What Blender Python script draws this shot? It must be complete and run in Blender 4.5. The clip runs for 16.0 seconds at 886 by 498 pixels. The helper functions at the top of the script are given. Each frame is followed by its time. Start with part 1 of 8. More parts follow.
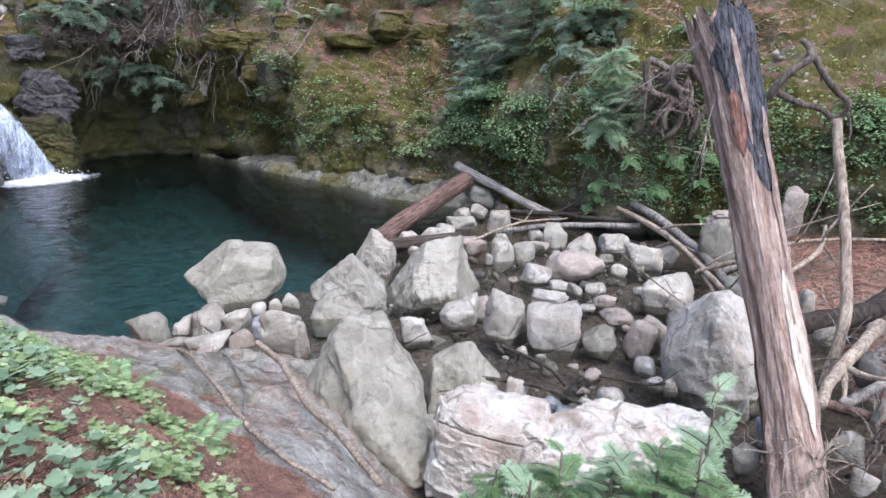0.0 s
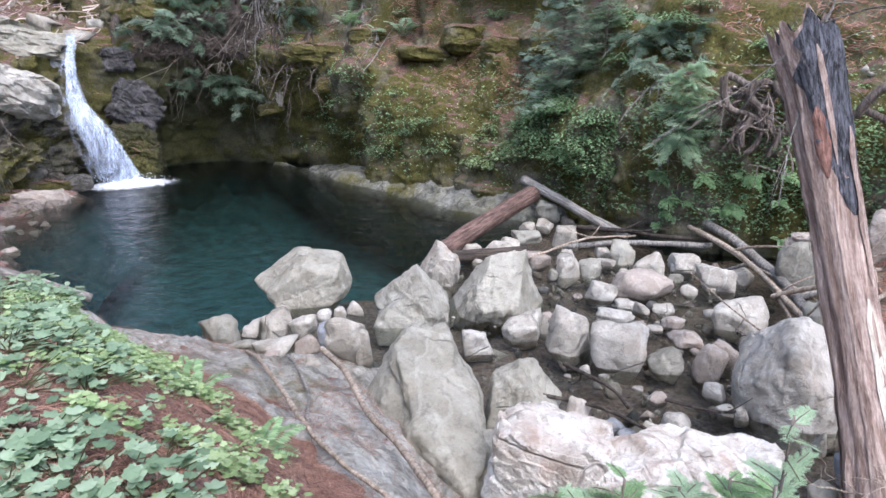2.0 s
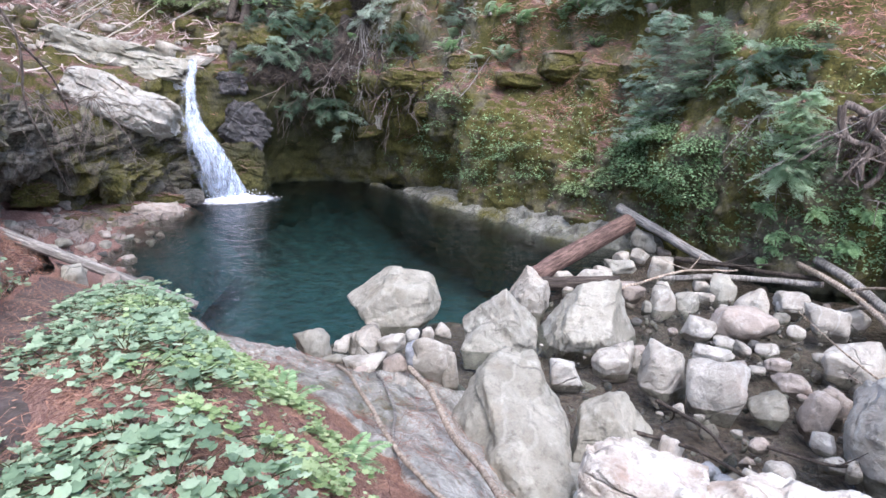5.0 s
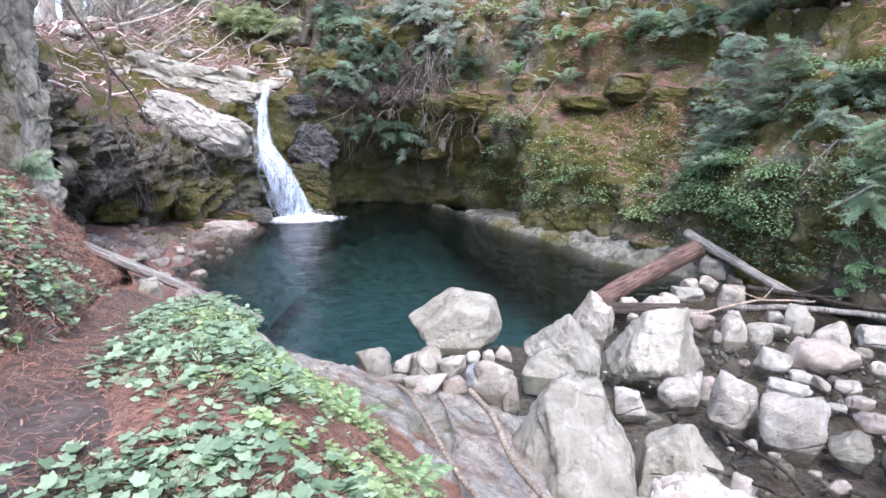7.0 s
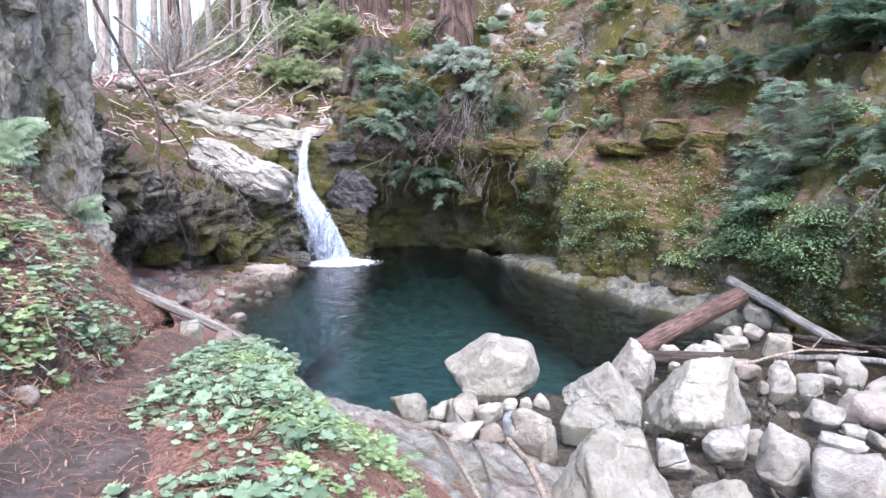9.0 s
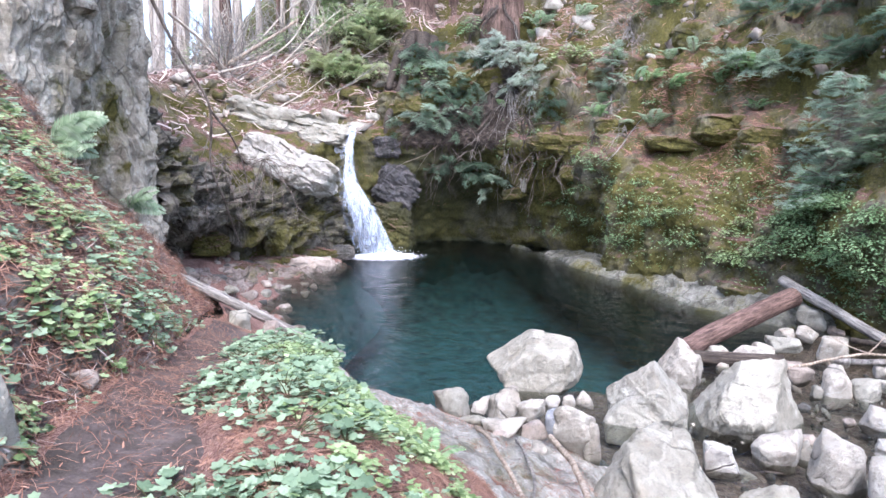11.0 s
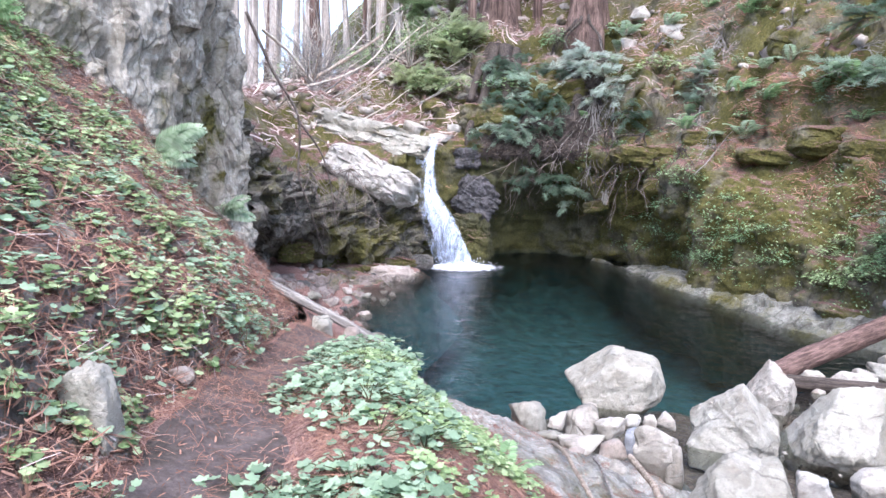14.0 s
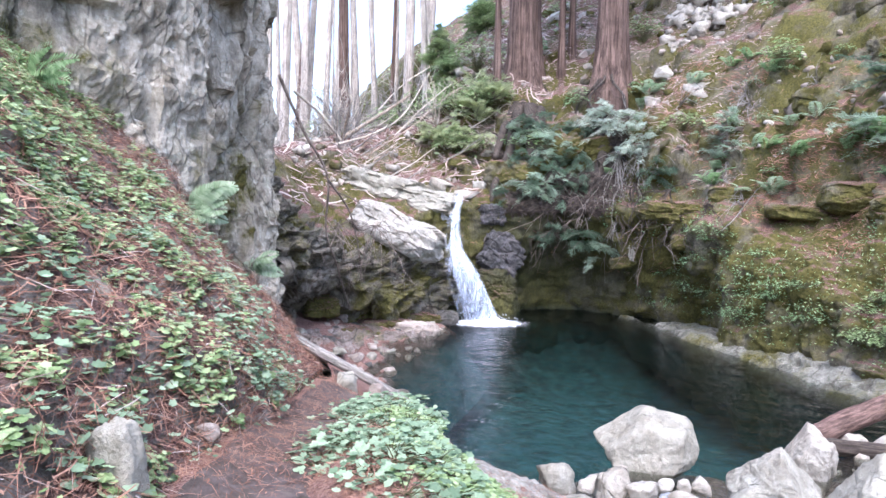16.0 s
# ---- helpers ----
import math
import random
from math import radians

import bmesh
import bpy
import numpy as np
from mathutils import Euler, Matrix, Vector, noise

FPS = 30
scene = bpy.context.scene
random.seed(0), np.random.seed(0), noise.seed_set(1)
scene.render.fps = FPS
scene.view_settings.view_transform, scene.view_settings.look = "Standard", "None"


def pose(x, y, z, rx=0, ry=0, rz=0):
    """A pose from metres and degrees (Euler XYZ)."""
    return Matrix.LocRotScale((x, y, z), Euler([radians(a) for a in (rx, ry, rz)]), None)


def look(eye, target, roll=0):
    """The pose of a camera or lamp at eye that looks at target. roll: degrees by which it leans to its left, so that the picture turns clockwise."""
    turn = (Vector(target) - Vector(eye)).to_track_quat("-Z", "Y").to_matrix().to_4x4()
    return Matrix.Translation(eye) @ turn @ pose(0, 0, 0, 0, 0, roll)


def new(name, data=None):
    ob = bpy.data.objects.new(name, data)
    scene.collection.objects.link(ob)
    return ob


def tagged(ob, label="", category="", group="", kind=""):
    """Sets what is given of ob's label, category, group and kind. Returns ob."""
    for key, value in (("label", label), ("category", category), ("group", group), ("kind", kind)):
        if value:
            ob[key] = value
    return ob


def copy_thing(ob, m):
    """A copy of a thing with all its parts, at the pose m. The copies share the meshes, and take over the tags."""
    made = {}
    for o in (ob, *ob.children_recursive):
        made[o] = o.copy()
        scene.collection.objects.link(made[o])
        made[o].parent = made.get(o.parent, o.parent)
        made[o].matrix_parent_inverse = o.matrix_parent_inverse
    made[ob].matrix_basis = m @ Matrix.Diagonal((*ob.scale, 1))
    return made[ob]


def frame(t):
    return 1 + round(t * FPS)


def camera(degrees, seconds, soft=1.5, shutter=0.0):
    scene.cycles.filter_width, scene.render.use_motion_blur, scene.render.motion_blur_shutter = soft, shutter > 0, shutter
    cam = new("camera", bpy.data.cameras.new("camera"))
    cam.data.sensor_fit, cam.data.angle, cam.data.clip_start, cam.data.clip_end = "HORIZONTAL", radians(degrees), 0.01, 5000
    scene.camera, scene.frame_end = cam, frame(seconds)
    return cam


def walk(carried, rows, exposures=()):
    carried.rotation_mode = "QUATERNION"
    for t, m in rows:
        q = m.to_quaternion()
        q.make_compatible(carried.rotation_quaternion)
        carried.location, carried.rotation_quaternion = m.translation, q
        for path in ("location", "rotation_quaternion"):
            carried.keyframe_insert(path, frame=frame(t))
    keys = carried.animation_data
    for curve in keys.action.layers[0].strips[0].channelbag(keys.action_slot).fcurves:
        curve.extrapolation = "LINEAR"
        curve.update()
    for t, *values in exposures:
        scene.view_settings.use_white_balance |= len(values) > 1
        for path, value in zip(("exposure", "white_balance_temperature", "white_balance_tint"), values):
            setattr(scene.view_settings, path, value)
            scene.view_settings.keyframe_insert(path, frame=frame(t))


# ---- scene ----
cam = camera(68.35, 16.0)
walk(cam, [
    (0.0, pose(0.094, 0.018, 3.481, 72.26, 0.02, 0.69)),
    (0.5, pose(0.092, 0.019, 3.479, 72.64, 0.25, 2.60)),
    (1.0, pose(0.099, 0.019, 3.491, 72.84, 0.24, 4.25)),
    (1.5, pose(0.083, 0.019, 3.490, 73.16, -0.02, 5.55)),
    (2.0, pose(0.082, 0.018, 3.498, 73.28, -0.18, 6.58)),
    (2.5, pose(0.073, 0.016, 3.494, 73.55, -0.47, 8.22)),
    (3.0, pose(0.060, 0.014, 3.489, 73.84, -0.53, 9.38)),
    (3.5, pose(0.059, 0.013, 3.490, 74.20, -0.55, 10.67)),
    (4.0, pose(0.057, 0.013, 3.495, 74.44, -0.42, 12.02)),
    (6.5, pose(0.014, 0.005, 3.496, 76.78, -0.80, 18.72)),
    (7.0, pose(0.002, 0.007, 3.491, 77.20, -0.55, 20.07)),
    (7.5, pose(0.003, 0.003, 3.499, 78.34, -0.32, 21.39)),
    (8.0, pose(0.000, 0.000, 3.500, 79.50, -0.35, 22.10)),
    (8.5, pose(-0.003, -0.001, 3.500, 80.35, -0.28, 22.52)),
    (9.0, pose(-0.015, -0.002, 3.498, 81.08, -0.30, 23.19)),
    (11.5, pose(-0.038, -0.018, 3.494, 80.49, -0.59, 28.16)),
    (12.0, pose(-0.040, -0.024, 3.495, 80.51, -0.57, 29.34)),
    (12.5, pose(-0.048, -0.027, 3.491, 80.62, -0.46, 30.37)),
    (13.0, pose(-0.051, -0.032, 3.492, 80.93, -0.89, 31.72)),
    (13.5, pose(-0.046, -0.039, 3.495, 81.13, -0.90, 32.89)),
    (14.0, pose(-0.052, -0.043, 3.494, 81.52, -0.77, 33.89)),
    (14.5, pose(-0.053, -0.040, 3.497, 82.50, -0.48, 34.54)),
    (15.0, pose(-0.051, -0.049, 3.501, 83.54, -0.57, 35.34)),
    (15.5, pose(-0.053, -0.048, 3.503, 84.70, -0.47, 35.68)),
    (16.0, pose(-0.060, -0.054, 3.505, 86.34, -0.72, 36.08)),
], exposures=[(0.0, 1.7, 5780, 13.5), (7.0, 2.1, 5740, 16), (9.5, 2.21, 5720, 16.3), (16.0, 2.3, 5650, 17)])

# ---------------------------------------------------------------- light
SUN_EL, SUN_AZ = radians(58), radians(150)
world = bpy.data.worlds.new("sky")
scene.world = world
world.use_nodes = True
wn = world.node_tree
sky = wn.nodes.new("ShaderNodeTexSky")
sky.sky_type, sky.sun_disc = "NISHITA", False
sky.sun_elevation, sky.sun_rotation, sky.dust_density = SUN_EL, SUN_AZ, 3.0
wn.links.new(sky.outputs[0], wn.nodes["Background"].inputs[0])
wn.nodes["Background"].inputs[1].default_value = 0.15
sun = new("sun", bpy.data.lights.new("sun", "SUN"))
sun.data.energy, sun.data.angle, sun.data.color = 0.85, radians(50), (1.0, 0.97, 0.92)
sun.matrix_world = look((14, -22, 56), (0, 0, 0))


# ---------------------------------------------------------------- numeric helpers
def hash3(i, j, k, seed):
    h = (i * 374761393 + j * 668265263 + k * 2147483647 + seed * 1274126177) & 0xFFFFFFFF
    h = ((h ^ (h >> 13)) * 1274126177) & 0xFFFFFFFF
    h = ((h ^ (h >> 16)) * 2246822519) & 0xFFFFFFFF
    return ((h ^ (h >> 15)) & 0xFFFFFF) / 0xFFFFFF * 2 - 1


def vnoise(p, seed=0):
    """Smooth value noise in -1..1 at an array of points."""
    i = np.floor(p).astype(np.int64)
    f = p - i
    f = f * f * f * (f * (f * 6 - 15) + 10)
    out = 0.0
    for dx in (0, 1):
        for dy in (0, 1):
            for dz in (0, 1):
                w = (f[..., 0] if dx else 1 - f[..., 0]) * (f[..., 1] if dy else 1 - f[..., 1]) * (f[..., 2] if dz else 1 - f[..., 2])
                out = out + w * hash3(i[..., 0] + dx, i[..., 1] + dy, i[..., 2] + dz, seed)
    return out


def fbm(p, scale, octaves=4, seed=0, ridged=False, gain=0.5):
    p = np.asarray(p, float) * scale
    total, amp, norm = 0.0, 1.0, 0.0
    for o in range(octaves):
        n = vnoise(p + 17.3 * o, seed + o)
        total = total + amp * ((1 - 2 * np.abs(n)) if ridged else n)
        norm += amp
        amp *= gain
        p = p * 2.03
    return total / norm


def blocks(p, scale, seed=0):
    """Broken-rock relief: every point takes the height of a tilted plane of its own fracture block."""
    p = np.asarray(p, float) * scale
    i = np.floor(p).astype(np.int64)
    best = np.full(p.shape[:-1], 1e9)
    out = np.zeros(p.shape[:-1])
    for dx in (-1, 0, 1):
        for dy in (-1, 0, 1):
            for dz in (-1, 0, 1):
                a, b, c = i[..., 0] + dx, i[..., 1] + dy, i[..., 2] + dz
                q = np.stack([a + 0.5 + 0.48 * hash3(a, b, c, seed), b + 0.5 + 0.48 * hash3(a, b, c, seed + 1), c + 0.5 + 0.48 * hash3(a, b, c, seed + 2)], -1)
                d = p - q
                r = (d**2).sum(-1)
                h = 0.32 * hash3(a, b, c, seed + 3) + 0.85 * (d[..., 0] * hash3(a, b, c, seed + 4) + d[..., 1] * hash3(a, b, c, seed + 5) + d[..., 2] * hash3(a, b, c, seed + 6))
                out = np.where(r < best, h, out)
                best = np.minimum(best, r)
    return out


def facets(p, scale, seed=0):
    """Worn-rock relief: tilted fracture faces that meet in sharp edges and creases."""
    p = np.asarray(p, float) * scale
    i = np.floor(p).astype(np.int64)
    out = np.full(p.shape[:-1], -9.0)
    for dx in (-1, 0, 1):
        for dy in (-1, 0, 1):
            for dz in (-1, 0, 1):
                a, b, c = i[..., 0] + dx, i[..., 1] + dy, i[..., 2] + dz
                q = np.stack([a + 0.5 + 0.48 * hash3(a, b, c, seed), b + 0.5 + 0.48 * hash3(a, b, c, seed + 1), c + 0.5 + 0.48 * hash3(a, b, c, seed + 2)], -1)
                d = p - q
                h = 0.34 * hash3(a, b, c, seed + 3) + 0.8 * (d[..., 0] * hash3(a, b, c, seed + 4) + d[..., 1] * hash3(a, b, c, seed + 5) + d[..., 2] * hash3(a, b, c, seed + 6)) - 0.75 * (d**2).sum(-1)
                out = np.maximum(out, h)
    return 1.5 * (out - 0.18)


def catmull(points, count):
    """Points along a smooth curve through the given ones; works on arrays of any trailing shape."""
    pts = np.asarray(points, float)
    n = len(pts)
    u = np.linspace(0, n - 1, count)
    i = np.clip(np.floor(u).astype(int), 0, n - 2)
    f = (u - i).reshape((-1,) + (1,) * (pts.ndim - 1))
    a, b, c, d = pts[np.maximum(i - 1, 0)], pts[i], pts[i + 1], pts[np.minimum(i + 2, n - 1)]
    return 0.5 * (2 * b + (c - a) * f + (2 * a - 5 * b + 4 * c - d) * f**2 + (3 * b - a - 3 * c + d) * f**3)


def mesh_from(name, verts, faces, material, smooth=True):
    me = bpy.data.meshes.new(name)
    me.from_pydata(np.asarray(verts, float).tolist(), [], faces if isinstance(faces, list) else faces.tolist())
    if smooth:
        me.polygons.foreach_set("use_smooth", np.ones(len(me.polygons), bool))
    if material:
        me.materials.append(material)
    me.update()
    return me


def grid_faces(n, m, closed=False):
    i, j = np.meshgrid(np.arange(n - 1), np.arange(m if closed else m - 1), indexing="ij")
    k = (j + 1) % m
    return np.stack([i * m + j, (i + 1) * m + j, (i + 1) * m + k, i * m + k], -1).reshape(-1, 4)


def grid_normals(g):
    du, dv = np.gradient(g, axis=0), np.gradient(g, axis=1)
    n = np.cross(du, dv)
    return n / (np.linalg.norm(n, axis=-1, keepdims=True) + 1e-9)


def part(name, me, parent, label=""):
    """One mesh as a part of a thing."""
    ob = new(name, me)
    ob.parent = parent
    return tagged(ob, label)


def empty(name, at, turn=0):
    ob = new(name)
    ob.matrix_basis = pose(*at, 0, 0, turn)
    return ob


def tube(points, radii, sides=8, rough=0.0, seed=0, cap=True):
    """Verts and faces of a tapered tube along a curve, with an uneven skin."""
    pts, radii = np.asarray(points, float), np.asarray(radii, float)
    tan = np.gradient(pts, axis=0)
    tan /= np.linalg.norm(tan, axis=1, keepdims=True) + 1e-9
    ref = np.array([0.31, 0.17, 0.93]) if abs(tan[0][2]) < 0.8 else np.array([0.9, 0.3, 0.1])
    a = np.cross(tan, ref)
    a /= np.linalg.norm(a, axis=1, keepdims=True) + 1e-9
    b = np.cross(tan, a)
    ang = np.linspace(0, 2 * np.pi, sides, endpoint=False)
    ring = a[:, None] * np.cos(ang)[None, :, None] + b[:, None] * np.sin(ang)[None, :, None]
    r = np.repeat(radii[:, None], sides, 1)
    if rough:
        q = pts[:, None] + ring * radii[:, None, None]
        r = r * (1 + rough * fbm(q, 0.8 / max(radii.max(), 0.02), 3, seed))
    v = (pts[:, None] + ring * r[..., None]).reshape(-1, 3)
    f = grid_faces(len(pts), sides, True).tolist()
    if cap:
        f += [list(range(sides)), list(range(len(v) - sides, len(v)))[::-1]]
    return v, f


def merged(pieces):
    """Joins lists of (verts, faces) into one."""
    vs, fs, n = [], [], 0
    for v, f in pieces:
        vs.append(np.asarray(v))
        fs += [[i + n for i in face] for face in f]
        n += len(v)
    return np.concatenate(vs), fs


# ---------------------------------------------------------------- materials
def material(name):
    m = bpy.data.materials.new(name)
    m.use_nodes = True
    nt = m.node_tree
    return m, nt, nt.nodes["Principled BSDF"]


def node(nt, kind, **values):
    n = nt.nodes.new(kind)
    for key, value in values.items():
        if key in n.inputs:
            n.inputs[key].default_value = value
        else:
            setattr(n, key, value)
    return n


def coords(nt, scale=(1, 1, 1)):
    tc, mp = nt.nodes.new("ShaderNodeTexCoord"), nt.nodes.new("ShaderNodeMapping")
    mp.inputs["Scale"].default_value = scale
    nt.links.new(tc.outputs["Object"], mp.inputs["Vector"])
    return mp.outputs[0]


def noise_tex(nt, vec, scale, detail=6, rough=0.6):
    n = node(nt, "ShaderNodeTexNoise", Scale=scale, Detail=detail, Roughness=rough)
    nt.links.new(vec, n.inputs["Vector"])
    return n.outputs["Fac"]


def noise_colour(nt, vec, scale):
    n = node(nt, "ShaderNodeTexNoise", Scale=scale, Detail=4.0)
    nt.links.new(vec, n.inputs["Vector"])
    return n.outputs["Color"]


def ramp(nt, fac, stops):
    r = nt.nodes.new("ShaderNodeValToRGB")
    while len(r.color_ramp.elements) < len(stops):
        r.color_ramp.elements.new(0.5)
    for e, (p, c) in zip(r.color_ramp.elements, stops):
        e.position, e.color = p, (*c, 1) if len(c) == 3 else c
    nt.links.new(fac, r.inputs[0])
    return r.outputs[0]


def mix(nt, fac, a, b, blend="MIX"):
    m = nt.nodes.new("ShaderNodeMix")
    m.data_type, m.blend_type = "RGBA", blend
    for socket, value in ((m.inputs[0], fac), (m.inputs[6], a), (m.inputs[7], b)):
        if isinstance(value, (int, float)):
            socket.default_value = value
        elif isinstance(value, tuple):
            socket.default_value = (*value, 1)
        else:
            nt.links.new(value, socket)
    return m.outputs[2]


def calc(nt, op, a, b=0.0, c=0.0, clamp=False):
    m = nt.nodes.new("ShaderNodeMath")
    m.operation, m.use_clamp = op, clamp
    for socket, value in zip(m.inputs, (a, b, c)):
        if isinstance(value, (int, float)):
            socket.default_value = value
        else:
            nt.links.new(value, socket)
    return m.outputs[0]


def bump(nt, bsdf, height, strength=0.5, distance=0.03):
    b = node(nt, "ShaderNodeBump", Strength=strength, Distance=distance)
    nt.links.new(height, b.inputs["Height"])
    nt.links.new(b.outputs[0], bsdf.inputs["Normal"])




def step(nt, fac, lo, hi):
    return ramp(nt, fac, [(lo, (0, 0, 0)), (hi, (1, 1, 1))])


def random_of(nt):
    return nt.nodes.new("ShaderNodeObjectInfo").outputs["Random"]


def stone_material(name, light, dark, vein, warm):
    """Weathered creek stone: two tones, pale veins, rusty stains, fine pits."""
    m, nt, b = material(name)
    v = coords(nt)
    off = nt.nodes.new("ShaderNodeVectorMath")
    off.operation = "ADD"
    comb = nt.nodes.new("ShaderNodeCombineXYZ")
    rnd = calc(nt, "MULTIPLY", random_of(nt), 40.0)
    nt.links.new(rnd, comb.inputs[0]), nt.links.new(rnd, comb.inputs[2])
    nt.links.new(v, off.inputs[0]), nt.links.new(comb.outputs[0], off.inputs[1])
    v = off.outputs[0]
    big, mid, fine = noise_tex(nt, v, 1.6, 5), noise_tex(nt, v, 7, 8, 0.7), noise_tex(nt, v, 45, 6, 0.75)
    col = mix(nt, step(nt, big, 0.38, 0.6), dark, light)
    col = mix(nt, calc(nt, "MULTIPLY", step(nt, mid, 0.52, 0.7), 0.7), col, tuple(c * 0.42 for c in dark))
    chalk = noise_tex(nt, v, 3.6, 9, 0.72)
    col = mix(nt, calc(nt, "MULTIPLY", step(nt, chalk, 0.55, 0.66), 0.7), col, vein)
    wv = node(nt, "ShaderNodeTexWave", Scale=0.8, Distortion=14.0, Detail=6.0)
    nt.links.new(v, wv.inputs["Vector"])
    col = mix(nt, calc(nt, "MULTIPLY", step(nt, wv.outputs["Fac"], 0.93, 0.995), 0.3), col, vein)
    rust = noise_tex(nt, v, 2.7, 7, 0.65)
    col = mix(nt, calc(nt, "MULTIPLY", step(nt, rust, 0.56, 0.72), 0.55), col, warm)
    crack = node(nt, "ShaderNodeTexVoronoi", Scale=1.7, feature="DISTANCE_TO_EDGE")
    wob = mix(nt, 0.16, v, noise_colour(nt, v, 2.2))
    nt.links.new(wob, crack.inputs["Vector"])
    line = ramp(nt, crack.outputs["Distance"], [(0.0, (1, 1, 1)), (0.022, (0, 0, 0))])
    line = calc(nt, "MULTIPLY", line, step(nt, noise_tex(nt, v, 1.3, 3), 0.5, 0.6))
    col = mix(nt, calc(nt, "MULTIPLY", line, 0.45), col, tuple(c * 0.3 for c in dark))
    col = mix(nt, 0.28, col, ramp(nt, fine, [(0.25, (0.25, 0.25, 0.25)), (0.75, (0.85, 0.85, 0.85))]), "OVERLAY")
    col = mix(nt, 0.35, col, ramp(nt, random_of(nt), [(0, (0.47, 0.45, 0.42)), (1, (0.66, 0.65, 0.63))]), "OVERLAY")
    nt.links.new(col, b.inputs["Base Color"])
    b.inputs["Roughness"].default_value = 0.86
    b.inputs["Specular IOR Level"].default_value = 0.25
    h = calc(nt, "ADD", calc(nt, "MULTIPLY", mid, 1.0), calc(nt, "MULTIPLY", fine, 0.18))
    h = calc(nt, "SUBTRACT", h, calc(nt, "MULTIPLY", line, 0.35))
    bump(nt, b, h, 1.0, 0.07)
    return m


STONE = {
    "grey": stone_material("grey_stone", (0.313, 0.301, 0.254), (0.203, 0.190, 0.156), (0.397, 0.385, 0.334), (0.237, 0.203, 0.156)),
    "pale": stone_material("pale_stone", (0.415, 0.389, 0.334), (0.275, 0.249, 0.207), (0.516, 0.495, 0.440), (0.305, 0.241, 0.182)),
    "wet": stone_material("wet_dark_stone", (0.085, 0.080, 0.080), (0.038, 0.037, 0.036), (0.169, 0.165, 0.178), (0.085, 0.063, 0.051)),
    "quartz": stone_material("stained_quartz_stone", (0.56, 0.54, 0.485), (0.322, 0.270, 0.220), (0.576, 0.558, 0.516), (0.305, 0.169, 0.114)),
    "white": stone_material("white_stone", (0.466, 0.444, 0.394), (0.330, 0.305, 0.259), (0.567, 0.550, 0.503), (0.364, 0.280, 0.216)),
    "pink": stone_material("pinkish_stone", (0.373, 0.322, 0.275), (0.246, 0.207, 0.174), (0.466, 0.423, 0.376), (0.288, 0.190, 0.148)),
    "buff": stone_material("buff_stone", (0.330, 0.313, 0.259), (0.220, 0.206, 0.165), (0.415, 0.397, 0.339), (0.254, 0.216, 0.161)),
    "bluish": stone_material("bluish_stone", (0.280, 0.292, 0.309), (0.161, 0.174, 0.190), (0.381, 0.394, 0.415), (0.220, 0.207, 0.190)),
    "dark": stone_material("dark_stone", (0.127, 0.119, 0.106), (0.059, 0.057, 0.051), (0.186, 0.182, 0.169), (0.101, 0.076, 0.055))}


def upness(nt):
    g = nt.nodes.new("ShaderNodeNewGeometry")
    s = nt.nodes.new("ShaderNodeSeparateXYZ")
    nt.links.new(g.outputs["Normal"], s.inputs[0])
    return s.outputs[2]


def height_of(nt):
    g = nt.nodes.new("ShaderNodeNewGeometry")
    s = nt.nodes.new("ShaderNodeSeparateXYZ")
    nt.links.new(g.outputs["Position"], s.inputs[0])
    return s.outputs[2]


# light lost in deep water, put into the colour of what lies there
DEPTH_TINT = (0.007, 0.04, 0.044), (0.028, 0.112, 0.114)


